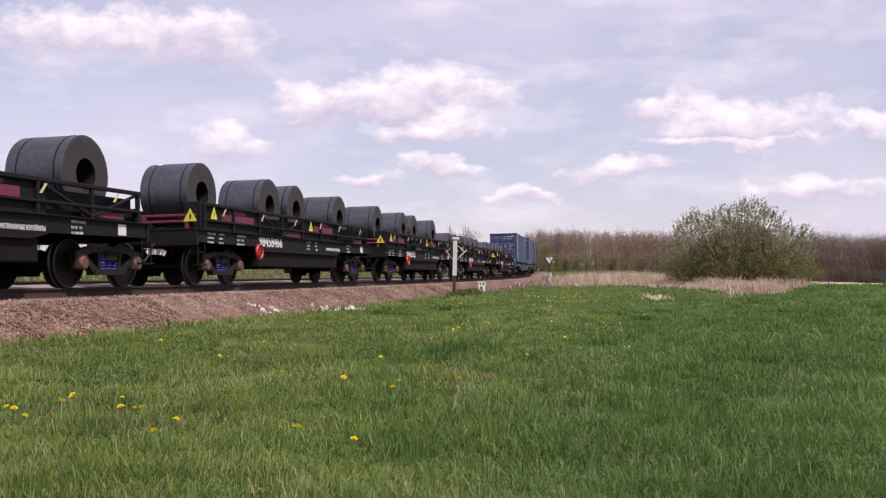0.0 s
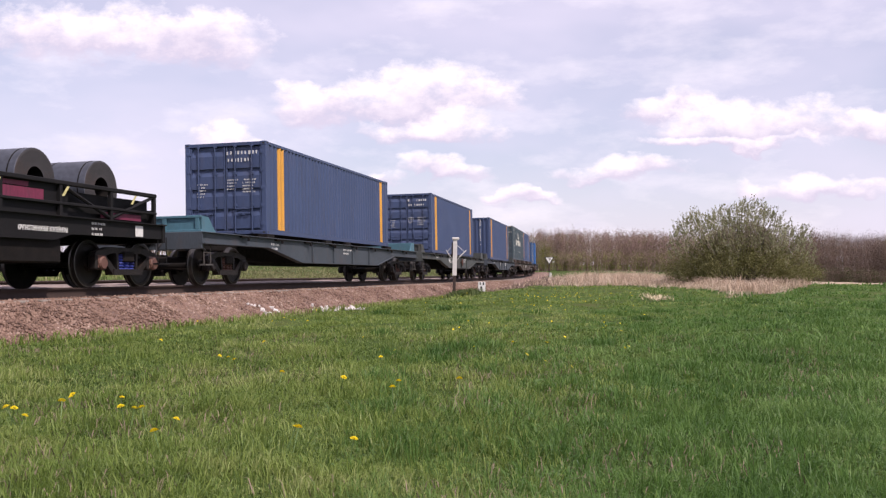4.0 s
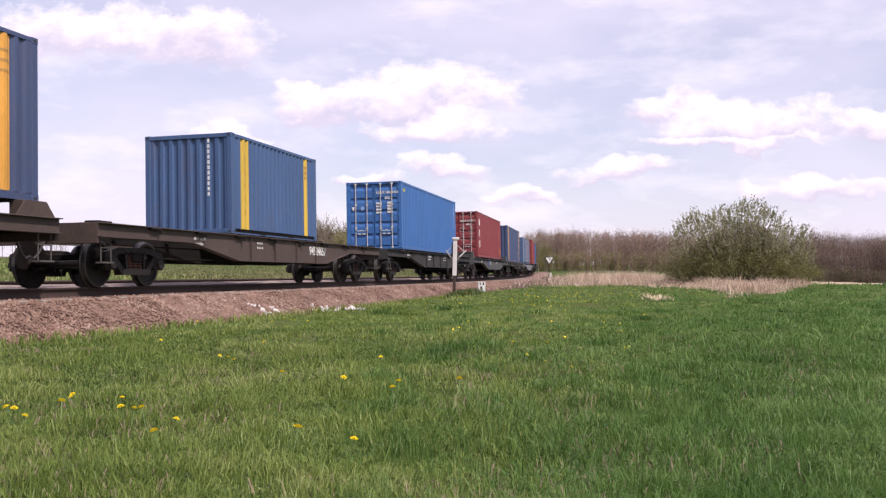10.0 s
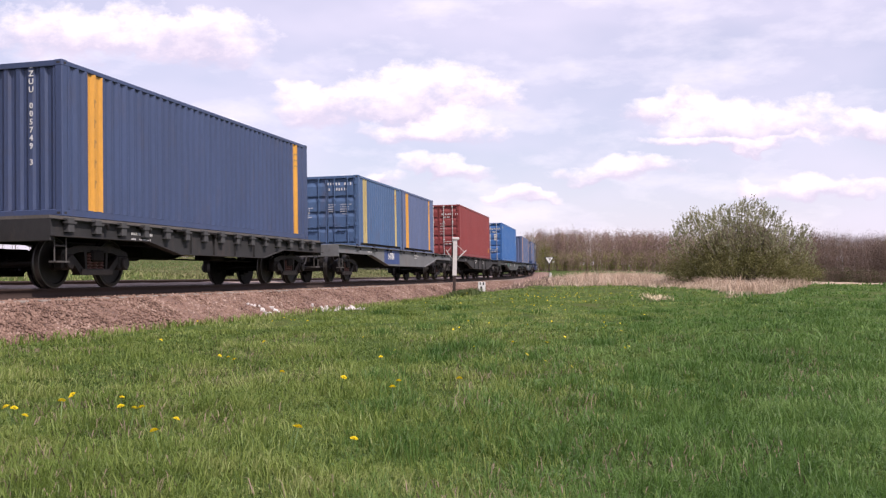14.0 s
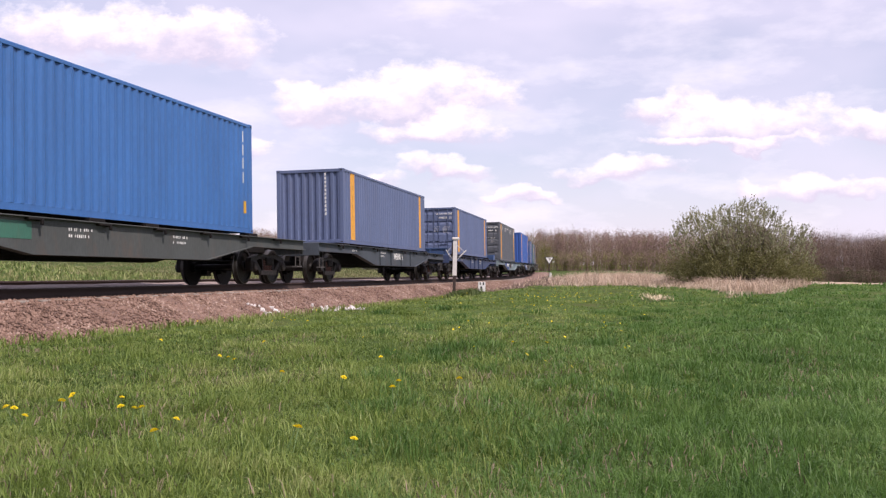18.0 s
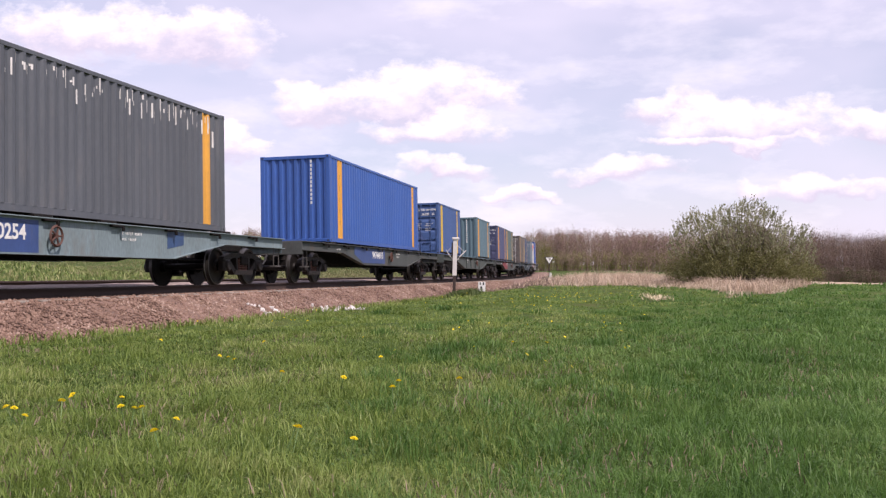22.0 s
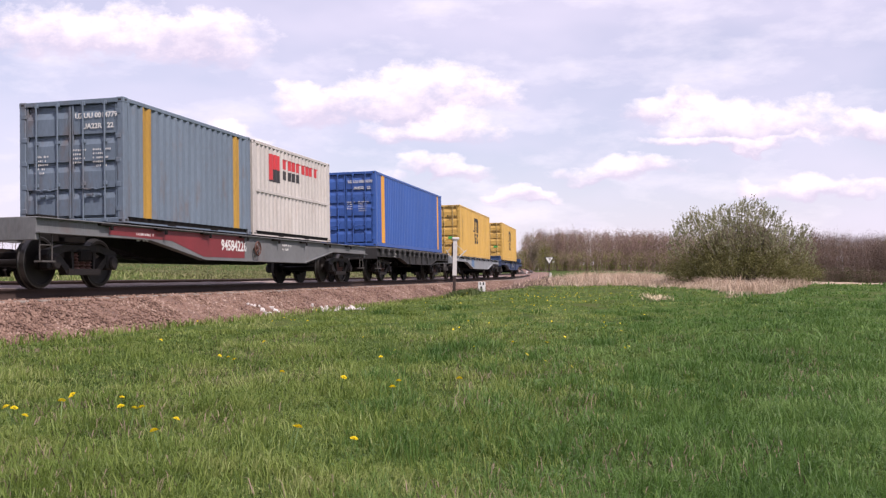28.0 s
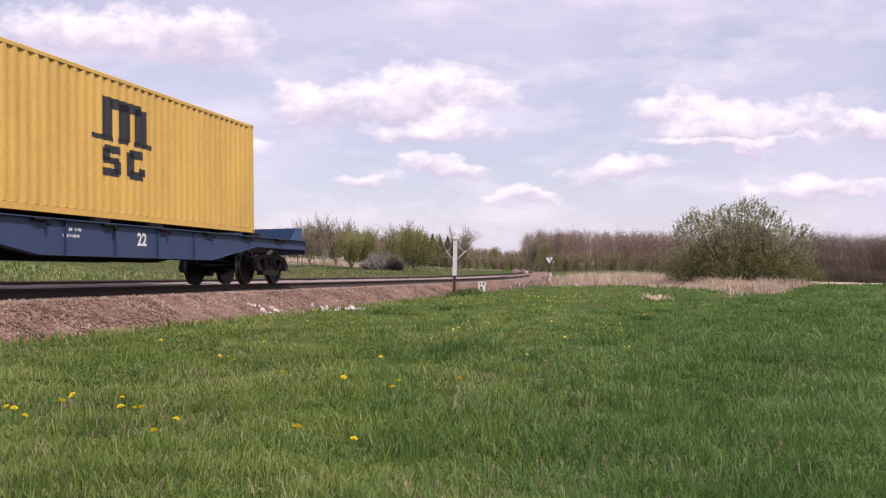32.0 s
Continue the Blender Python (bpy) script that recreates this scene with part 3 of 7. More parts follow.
def side_mark(rects, mat, top, L, name="marking", w=1.219):
    """Painted rectangles (from, to, low, high) that follow the ribs of the side wall; from and to count from the leading end."""
    b = Build()
    for a, c, lo, hi in rects:
        ya, yb = a - L, c - L
        pts = [(y, d) for y, d in rib_points(-L + 0.17, L - 0.17, (ya, yb)) if ya - 1e-6 <= y <= yb + 1e-6]
        for (p, dp), (q, dq) in zip(pts[:-1], pts[1:]):
            b.face([(w - 0.001 - dp, p, lo), (w - 0.001 - dq, q, lo), (w - 0.001 - dq, q, hi), (w - 0.001 - dp, p, hi)])
    return tagged(part(name, b, mat, top), kind="stuff")


def front_mark(rects, mat, top, L, name="marking", out=0.002):
    """Painted rectangles (from, to, low, high) on the leading end, across and up."""
    b = Build()
    for a, c, lo, hi in rects:
        b.box(a, c, -L - out - 0.004, -L - out, lo, hi)
    return tagged(part(name, b, mat, top), kind="stuff")


def print_rows(rs, x, z, wide, rows, size, fill=0.75, gap=1.7):
    """Rows of short bars that stand for small print."""
    out = []
    for r in range(rows):
        xx = x
        while xx < x + wide * (1 if r == 0 else rs.uniform(0.6, 1.0)):
            ln_ = size * rs.uniform(0.40, 0.58)
            if rs.uniform() < fill:
                hi = z - r * size * gap
                out.append((xx, xx + ln_ * rs.uniform(0.4, 1.0), hi - size * rs.uniform(0.75, 0.9), hi - size * rs.uniform(0.0, 0.15)))
            xx += ln_ + size * 0.34
    return out


def end_code(top, L, H, lines, mat=None):
    """Stencilled codes on the door of the leading end."""
    for i, t in enumerate(lines):
        tagged(lettering("stencilled_code", t, 0.150, mat or WHITE, top, on_front(0.60 + (0.04 if i else 0.0), -L - 0.006, H * (0.862 - 0.085 * i))), kind="stuff")


def line_marks(dark=(0.40, 0.22, 0.06), door=True, seed=1, side_letters=True, plate=False, column=False, code=None):
    """Marks of a striped container: dark bars down the stripe, rows of white print on the leading end."""
    def put(top, L, H, w):
        rs = np.random.RandomState(seed)
        ink = paint("stripe_lettering_%d" % int(dark[2] * 100), dark, 0.6, (0.3, 0.2, 0.1), 0.2)
        if side_letters:
            rr, SL = [], 0.98 if L > 4 else 0.74
            for i in range(5):
                z = H * 0.80 - i * H * 0.135
                rr += [(SL + 0.03, SL + 0.06, z - 0.16, z), (SL + 0.06, SL + 0.10, z - 0.06, z - 0.01)]
            ye = (2 * L - 1.05) if L > 4 else 5.08
            for i in range(3):
                rr += [(ye + 0.02, ye + 0.34 if L > 4 else ye + 0.2, H * (0.86 - 0.06 * i), H * (0.875 - 0.06 * i)), (ye + 0.05, ye + 0.10, H * (0.835 - 0.06 * i), H * (0.86 - 0.06 * i))]
            side_mark(rr, ink, top, L)
        if door:
            r = [] if code else print_rows(rs, 0.05, H * 0.905, 0.95, 1, 0.13, 0.95) + print_rows(rs, 0.08, H * 0.825, 0.75, 1, 0.12, 0.8)
            if code:
                end_code(top, L, H, code)
            r += print_rows(rs, 0.06, H * 0.60, 0.3, 4, 0.05, 0.9) + print_rows(rs, 0.52, H * 0.60, 0.4, 5, 0.05, 0.9)
            r += print_rows(rs, -0.85, H * 0.56, 0.32, 5, 0.05, 0.8)
            front_mark(r, WHITE, top, L)
            if plate:
                front_mark([(-0.98, -0.80, H * 0.36, H * 0.44)], paint("data_plate", (0.16, 0.12, 0.07), 0.6), top, L, "data_plate", 0.006)
        elif column:
            text = column if isinstance(column, str) else ""
            if text:
                tagged(lettering("stencilled_code", "\n".join(text), 0.150, WHITE, top, on_front(0.56, -L + 0.012, H * 0.66), spread=1.0), kind="stuff")
            else:
                front_mark([(0.535, 0.595, H * 0.945 - i * 0.137 - 0.095, H * 0.945 - i * 0.137) for i in range(12) if i != 11], WHITE, top, L, out=-0.02)
    return put

# ---- wagons ----
def wheelset_build(b):
    b.rod((-1.12, 0, 0), (1.12, 0, 0), 0.075, 12, 0)
    for sg in (-1, 1):
        r = [(0.60, 0.0), (0.60, 0.13), (0.70, 0.15), (0.715, 0.30), (0.69, 0.40), (0.69, 0.505), (0.72, 0.507), (0.735, 0.482), (0.82, 0.473),
             (0.825, 0.455), (0.825, 0.405), (0.79, 0.39), (0.775, 0.28), (0.80, 0.15), (0.86, 0.13), (0.86, 0.0)]
        b.turned([(sg * h, q) for h, q in r], "x", 28, mats=[0, 0, 0, 0, 0, 0, 1, 1, 1, 0, 0, 0, 0, 0, 0])


def side_frame_build(b, x):
    a, c = x - 0.075, x + 0.075
    b.prism([(-1.12, 0.60), (-1.08, 0.70), (-0.62, 0.80), (0.62, 0.80), (1.08, 0.70), (1.12, 0.60), (0.76, 0.62), (0.55, 0.68), (-0.55, 0.68), (-0.76, 0.62)], a, c, "x")
    b.prism([(-0.52, 0.24), (0.52, 0.24), (0.50, 0.36), (-0.50, 0.36)], a - 0.03, c + 0.03, "x")
    for sg in (-1, 1):
        b.prism([(sg * 0.50, 0.24), (sg * 0.80, 0.52), (sg * 0.76, 0.64), (sg * 0.42, 0.36)], a, c, "x")
        b.prism([(sg * 0.30, 0.34), (sg * 0.36, 0.34), (sg * 0.40, 0.72), (sg * 0.32, 0.72)], a, c, "x")
        b.box(x - 0.10, x + 0.10, min(sg * 0.74, sg * 1.11), max(sg * 0.74, sg * 1.11), 0.34, 0.64, 0, 0.03)


def spring_build(b):
    for dy in (-0.19, 0.0, 0.19):
        rings = []
        for i in range(29):
            t = i / 28
            rings.append((0.36 + 0.30 * t, 0.078 + 0.016 * math.cos(t * 2 * math.pi * 5)))
        b.turned(rings, "z", 10, (0, dy, 0))


def axle_box_build(b):
    b.turned([(0.0, 0.0), (0.0, 0.12), (0.10, 0.135), (0.13, 0.11), (0.13, 0.0)], "x", 14)
    b.box(-0.10, 0.08, -0.15, 0.15, -0.12, 0.16, 0, 0.03)


def bolster_build(b):
    b.box(-1.15, 1.15, -0.20, 0.20, 0.50, 0.72, 0, 0.03)
    b.turned([(0.72, 0.0), (0.72, 0.28), (0.86, 0.26), (0.86, 0.0)], "z", 16)
    for sg in (-1, 1):
        b.box(-0.9, 0.9, sg * 0.42 - 0.05, sg * 0.42 + 0.05, 0.38, 0.48, 0, 0.01)
        b.box(0.55, 0.70, sg * 0.43 - 0.04, sg * 0.43 + 0.04, 0.28, 0.62, 0, 0.01)
        b.box(-0.70, -0.55, sg * 0.43 - 0.04, sg * 0.43 + 0.04, 0.28, 0.62, 0, 0.01)


def bogie(wagon, at, s, spring=SPRING_RED, caps=None):
    bg = part("bogie", shared("bogie_bolster", bolster_build, [STEEL_DARK]), None, wagon, m=pose(0, at, 0))
    for sg in (-1, 1):
        part("side_frame", shared("side_frame_%d" % sg, lambda b: side_frame_build(b, sg * 1.02), [BOGIE]), None, bg)
        part("spring_group", shared("spring_group_" + spring.name, spring_build, [spring], False), None, bg, m=pose(sg * 1.03, 0, 0))
        for e in (-1, 1):
            part("axle_box", shared("axle_box_%s" % (caps.name if caps else "plain"), axle_box_build, [caps or BOGIE]), None, bg, m=pose(sg * 1.05, e * 0.925, 0.475, 0, 0, 0 if sg > 0 else 180))
    for e in (-1, 1):
        wl = part("wheelset", shared("wheelset", wheelset_build, [WHEEL_STEEL, TREAD], False), None, bg, m=pose(0, e * 0.925, 0.475))
        WHEELS.append((wl, e * 0.925, s + at + e * 0.925))
    return bg


def coupler_build(b):
    b.box(-0.12, 0.12, -0.55, 0.35, 0.96, 1.16, 0, 0.02)
    b.box(-0.22, 0.18, -0.80, -0.50, 0.90, 1.22, 0, 0.05)
    b.box(-0.26, -0.14, -0.93, -0.70, 0.92, 1.20, 0, 0.04)
    b.box(0.05, 0.17, -0.90, -0.72, 0.94, 1.18, 0, 0.04)


def hose(top, y, e):
    b = Build()
    p = [(0.35, y, 0.98), (0.36, y + e * 0.18, 0.90), (0.36, y + e * 0.32, 0.68), (0.34, y + e * 0.46, 0.56), (0.32, y + e * 0.62, 0.60)]
    for u, v in zip(p[:-1], p[1:]):
        b.rod(u, v, 0.025, 6)
    part("air_hose", b, BLACK, top)


def ends_gear(top, L, gear_mat):
    """Couplers, hoses, steps and grab rails at both ends of a wagon whose frame is 2 L long."""
    for e in (-1, 1):
        part("coupler", shared("coupler", coupler_build, [STEEL_DARK]), None, top, m=pose(0, e * L, 0, 0, 0, 0 if e < 0 else 180))
        hose(top, e * (L - 0.02), e)
        for sg in (-1, 1):
            b = Build()
            y = e * (L - 0.34)
            for yy in (y - 0.17, y + 0.17):
                b.rod((sg * 1.36, yy, 1.05), (sg * 1.36, yy, 0.48), 0.014, 6)
            b.box(min(sg * 1.26, sg * 1.42), max(sg * 1.26, sg * 1.42), y - 0.19, y + 0.19, 0.46, 0.49)
            b.rod((sg * 1.36, y - 0.17, 0.76), (sg * 1.36, y + 0.17, 0.76), 0.014, 6)
            part("step", b, gear_mat, top)


def number_on(top, text, y, z, x, size, mat=WHITE):
    ob = lettering("wagon_number", text, size, mat, top, on_side(x, y, z))
    return ob


def flat_wagon(s, label, colour, length=19.62, base=14.72, belly=True, pads=(), number="", number_y=-1.0, end_board=None, raised=0.0, patch=None, stakes=False, spring=SPRING_RED, prints=3, drum=None, seat=1.30):
    """A container flat wagon with deep side sills between its bogies."""
    top = thing("flat_wagon", label, "railway wagon", "wagons of the train")
    L = length / 2 - 0.60
    hb = base / 2
    zt = 1.235
    for sg in (-1, 1):
        b = Build()
        x = sg * 1.40
        if belly:
            k, m_ = hb - 1.75, hb - 4.2
            web = [(-L, zt), (-L, 0.98), (-k, 0.98), (-m_, 0.60), (m_, 0.60), (k, 0.98), (L, 0.98), (L, zt)]
        else:
            k, m_ = hb - 1.3, hb - 2.6
            web = [(-L, zt), (-L, 0.94), (-k, 0.94), (-m_, 0.70), (m_, 0.70), (k, 0.94), (L, 0.94), (L, zt)]
        b.prism(web, x - 0.008, x + 0.008, "x")
        sill = part("side_sill", b, colour, top)
        low = web[1:-1]
        b = Build()
        b.prism(low + [(p[0], p[1] - 0.018) for p in low[::-1]], x - 0.09, x + 0.09, "x")
        part("lower_flange", b, colour, sill)
        b = Build()
        b.box(x - 0.09, x + 0.09, -L, L, zt - 0.016, zt + 0.004, 0, 0.004)
        part("upper_flange", b, colour, sill)
        nr = 0 if patch else max(4, int(2 * m_ / 2.3))
        b = Build()
        for i in range(nr):
            y = -m_ + 2 * m_ * (i + 0.5) / nr
            b.box(min(x, x + sg * 0.06), max(x, x + sg * 0.06), y - 0.006, y + 0.006, web[4][1], zt - 0.016)
        if nr:
            part("stiffener", b, colour, sill)
        for shape, ink in (patch if isinstance(patch, list) else [patch] if patch else []):
            if sg > 0:
                b = Build()
                b.prism(shape, x + 0.010, x + 0.013, "x")
                part("painted_panel", b, ink, sill)
    b = Build()
    b.box(-0.22, 0.22, -L, L, 0.92, 1.17)
    if belly:
        b.prism([(-(hb - 2), 0.92), (-(hb - 4.4), 0.55), (hb - 4.4, 0.55), (hb - 2, 0.92)], -0.2, 0.2, "x")
    part("centre_sill", b, STEEL_DARK, top)
    n = max(6, int(length / 2.2))
    for i in range(n + 1):
        y = -L + 0.10 + (2 * L - 0.2) * i / n
        part("cross_beam", shared("cross_beam", lambda b: b.box(-1.38, 1.38, -0.06, 0.06, 1.00, 1.18), [STEEL_DARK]), None, top, m=pose(0, y, 0))
    for e in (-1, 1):
        b = Build()
        b.box(-1.40, 1.40, min(e * (L - 0.10), e * L), max(e * (L - 0.10), e * L), 0.84, zt + 0.012, 0, 0.01)
        part("headstock", b, colour, top)
    b = Build()
    b.rod((-0.75, -1.5, 0.80), (-0.75, -0.4, 0.80), 0.19, 12)
    b.box(0.30, 0.75, 0.6, 1.3, 0.62, 0.86, 0, 0.02)
    b.rod((0.5, -hb, 0.62), (0.5, hb, 0.62), 0.022, 6)
    part("brake_gear", b, STEEL_DARK, top)
    if stakes:
        ns = int(2 * L / 0.86)
        for sg in (-1, 1):
            for i in range(ns):
                y = -L + 0.45 + i * 0.86
                part("stake_pocket", shared("stake_pocket", lambda b: (b.box(-0.06, 0.06, -0.09, 0.09, 1.00, 1.27, 0, 0.01), b.box(-0.04, 0.075, -0.14, 0.14, 1.16, 1.20)), [paint("stake_grey", (0.055, 0.056, 0.058), 0.8)]), None, top, m=pose(sg * 1.46, y, 0))
        b = Build()
        b.box(-1.38, 1.38, -L, L, 1.242, 1.30)
        part("deck_boards", b, material("weathered_deck_boards", (0.11, 0.10, 0.09), 0.9, 0, 0.3, 2, 30, 0.3), top)
    for y in pads:
        for sg in (-1, 1):
            b = Build()
            b.box(min(sg * 1.02, sg * 1.30), max(sg * 1.02, sg * 1.30), y - 0.26, y + 0.26, zt - 0.02, seat, 0, 0.01)
            if raised:
                b.prism([(y - 0.5, zt), (y - 0.26, seat - 0.01), (y + 0.26, seat - 0.01), (y + 0.5, zt)], min(sg * 1.33, sg * 1.37), max(sg * 1.33, sg * 1.37), "x")
            part("container_pad", b, colour if raised else STEEL_DARK, top)
    # folded stops along the deck edge
    for sg in (-1, 1):
        for i in range(8):
            y = -L * 0.78 + i * L * 1.56 / 7
            part("folding_stop", shared("folding_stop", lambda b: (b.box(-0.05, 0.05, -0.20, 0.20, 1.175, 1.218, 0, 0.01), b.box(0.03, 0.085, 0.10, 0.16, 1.10, 1.20, 0, 0.01)), [STEEL_DARK]), None, top, m=pose(sg * 1.45, y, 0))
    if end_board:
        for e in (-1, 1):
            b = Build()
            y = e * (L - 0.12)
            b.box(-1.32, 1.32, min(y, y - e * 0.03), max(y, y - e * 0.03), 1.25, 1.62)
            yo = y + e * 0.045
            for z0, z1 in ((1.243, 1.30), (1.57, 1.63)):
                b.box(-1.34, 1.34, min(y, yo), max(y, yo), z0, z1, 0, 0.008)
            for xx in (-1.29, -0.45, 0.40, 1.24):
                b.box(xx - 0.05, xx + 0.05, min(y, yo), max(y, yo), 1.30, 1.57, 0, 0.006)
            for sg in (-1, 1):
                b.prism([(y, 1.243), (y - e * 0.75, 1.243), (y - e * 0.55, 1.40), (y - e * 0.35, 1.60), (y, 1.62)], min(sg * 1.30, sg * 1.34), max(sg * 1.30, sg * 1.34), "x")
            part("end_board", b, end_board, top)
    ends_gear(top, L, paint("step_grey", (0.075, 0.07, 0.066), 0.7))
    for e in (-1, 1):
        bogie(top, e * hb, s, spring)
    rs = np.random.RandomState(int(s * 10) % 1000)
    b = Build()
    for j in range(prints):
        y = -L * 0.62 + j * L * 1.2 / max(1, prints) + rs.uniform(-0.4, 0.4)
        if number and abs(y - number_y) < 1.9:
            continue
        for a, c, lo, hi in print_rows(rs, y, 1.10, rs.uniform(0.4, 0.9), 2, 0.07, 0.85):
            b.box(1.412, 1.416, a, c, lo, hi)
    if b.f:
        tagged(part("small_print", b, WHITE, top), kind="stuff")
    if number:
        number_on(top, number, number_y, 0.95 if belly else 1.05, 1.416, 0.36)
    if drum is not None:
        b = Build()
        b.turned([(1.49, 0.17), (1.515, 0.20), (1.54, 0.17), (1.515, 0.145), (1.49, 0.17)], "x", 20, (0, drum, 0.92))
        b.turned([(1.40, 0.0), (1.40, 0.045), (1.53, 0.045), (1.53, 0.0)], "x", 10, (0, drum, 0.92))
        for i in range(5):
            b.rod((1.515, drum, 0.92), (1.515, drum + 0.17 * math.cos(i * 1.257), 0.92 + 0.17 * math.sin(i * 1.257)), 0.018, 6)
        part("hand_brake_wheel", b, SPRING_RED, top)
    TRAIN.append((top, s, 0.0))
    return top


COIL_WAGON = material("coil_wagon_black", (0.0065, 0.0062, 0.0072), 0.75, 0, 0.3, 1.4, 22, 0.08, 40, (0.02, 0.015, 0.014), 0.35, 2.2, spec=0.25)
CRIMSON = paint("faded_crimson_panel", (0.17, 0.018, 0.055), 0.7, (0.03, 0.02, 0.025), 0.6, 0.3)
LIME = paint("warning_yellow", (0.72, 0.70, 0.04), 0.5, (0.4, 0.4, 0.1), 0.1)
RED_PAINT = paint("signal_red", (0.50, 0.03, 0.03), 0.5)


def coil_wagon(s, number):
    """A black flat wagon with low trussed sides for steel coils."""
    top = thing("coil_wagon", "black coil wagon with low trussed sides and faded crimson panels", "railway wagon", "coil wagons of the train")
    L, hb, R = 6.85, 4.85, 6.20
    for sg in (-1, 1):
        b = Build()
        x = sg * 1.38
        k = hb - 1.5
        web = [(-L, 1.30), (-L, 1.00), (-k, 0.98), (-k + 0.5, 0.86), (k - 0.5, 0.86), (k, 0.98), (L - 0.3, 1.00), (L - 0.3, 1.30)]
        b.prism(web, x - 0.01, x + 0.01, "x")
        b.box(x - 0.08, x + 0.08, -L, L - 0.3, 1.285, 1.305)
        part("side_sill", b, COIL_WAGON, top)
        # truss: top bar, posts and braces, with plates behind
        b = Build()
        b.box(x - 0.05, x + 0.05, -L + 0.40, R, 1.86, 1.94, 0, 0.012)
        b.box(x - 0.05, x + 0.05, -L + 0.40, R, 1.50, 1.55, 0, 0.008)
        for i in range(9):
            y = -L + 0.45 + i * (L + R - 0.50) / 8
            b.box(x - 0.04, x + 0.04, y - 0.04, y + 0.04, 1.30, 1.90, 0, 0.008)
        for i in (2, 3, 6, 7):
            ya = -L + 0.45 + i * (L + R - 0.50) / 8
            yb = ya + (L + R - 0.50) / 8
            if i % 2:
                ya, yb = yb, ya
            b.rod((x, ya, 1.88), (x, yb, 1.34), 0.035, 6)
        part("side_truss", b, COIL_WAGON, top)
        for a, c, mt in ((-L + 0.5, -L + 3.8, COIL_WAGON), (0.15, 3.3, COIL_WAGON)):
            b = Build()
            b.box(x - sg * 0.05 - 0.012, x - sg * 0.05 + 0.012, a, c, 1.31, 1.88, 0, 0.004)
            part("side_plate", b, mt, top)
        if sg > 0:
            for a, c, lo, hi in ((-L + 1.4, -L + 3.3, 1.50, 1.72), (0.9, 2.6, 1.50, 1.74), (-1.5, -0.2, 1.34, 1.46), (4.3, 5.7, 1.34, 1.46), (-L + 1.8, -L + 2.8, 1.74, 1.84), (1.3, 2.2, 1.76, 1.84)):
                b = Build()
                b.box(x - 0.032, x - 0.026, a, c, lo, hi)
                part("faded_panel", b, CRIMSON, top)
    b = Build()
    b.box(-0.24, 0.24, -L, L, 0.92, 1.26)
    b.box(-1.40, 1.40, -L, L - 0.32, 1.24, 1.29)
    b.box(-1.42, 1.42, -L, -L + 0.1, 0.92, 1.32, 0, 0.01)
    b.box(-1.42, 1.42, L - 0.4, L - 0.3, 0.92, 1.32, 0, 0.01)
    part("deck", b, COIL_WAGON, top)
    b = Build()
    for sg in (-1, 1):
        b.prism([(sg * 0.35, 1.29), (sg * 1.25, 1.29), (sg * 1.25, 1.78), (sg * 1.12, 1.78)], -L + 0.25, R - 0.1, "y")
    part("coil_cradle", b, COIL_WAGON, top)
    b = Build()
    b.box(0.92, 1.36, -L + 0.33, -L + 0.39, 1.30, 1.96, 0, 0.01)
    part("end_wall", b, COIL_WAGON, top)
    b = Build()
    b.box(-1.36, -0.92, -L + 0.33, -L + 0.39, 1.30, 1.96, 0, 0.01)
    part("end_wall", b, COIL_WAGON, top)
    b = Build()
    b.box(-1.36, 1.36, R - 0.04, R + 0.02, 1.30, 1.60, 0, 0.01)
    part("end_wall", b, COIL_WAGON, top)
    b = Build()
    for z in (1.60, 1.46):
        b.box(-1.25, 1.30, -L + 0.15, -L + 0.21, z, z + 0.06, 0, 0.01)
    for x in (-1.1, 0.0, 1.1):
        b.box(x - 0.04, x + 0.04, -L + 0.12, -L + 0.2, 1.30, 1.66)
    part("end_rail", b, CRIMSON, top)

    def triangle(name, m, k):
        b = Build()
        b.prism([(-0.17 * k, 0.0), (0.17 * k, 0.0), (0.0, 0.30 * k)], 0.0, 0.006, "y")
        tri = part(name, b, LIME, top, "yellow warning triangle", m=m)
        b = Build()
        b.prism([(-0.02, 0.05), (0.02, 0.05), (0.035, 0.14), (-0.01, 0.2)], -0.003, -0.001, "y")
        part("symbol", b, BLACK, tri)
    triangle("warning_triangle", pose(1.20, -L + 0.11, 1.48), 1.0)
    triangle("warning_triangle", pose(1.44, -L + 0.85, 1.56, 0, 0, 90), 1.0)
    triangle("warning_triangle", pose(1.44, 0.45, 1.56, 0, 0, 90), 1.0)
    for y in (-L + 1.3, -L + 3.6, -0.9, 1.2, 3.0, 5.2):
        b = Build()
        b.prism([(y, 1.66), (y + 0.07, 1.66), (y + 0.22, 1.84), (y + 0.15, 1.84)], 1.435, 1.440, "x")
        part("hazard_stroke", b, paint("pale_stroke", (0.6, 0.55, 0.25), 0.6), top)
    rs = np.random.RandomState(9)
    b = Build()
    for y, wd in ((-L + 0.6, 0.4), (-L + 1.2, 0.25), (-L + 2.2, 0.5), (0.2, 0.3), (0.9, 0.25), (L - 2.9, 0.45)):
        for a, c, lo, hi in print_rows(rs, y, 1.24, wd, 3, 0.06, 0.9):
            b.box(1.392, 1.396, a, c, lo, hi)
    b.box(1.392, 1.396, L - 1.42, L - 1.14, 1.02, 1.24)
    tagged(part("small_print", b, WHITE, top), kind="stuff")
    number_on(top, number, -L + 4.35, 1.12, 1.394, 0.40)
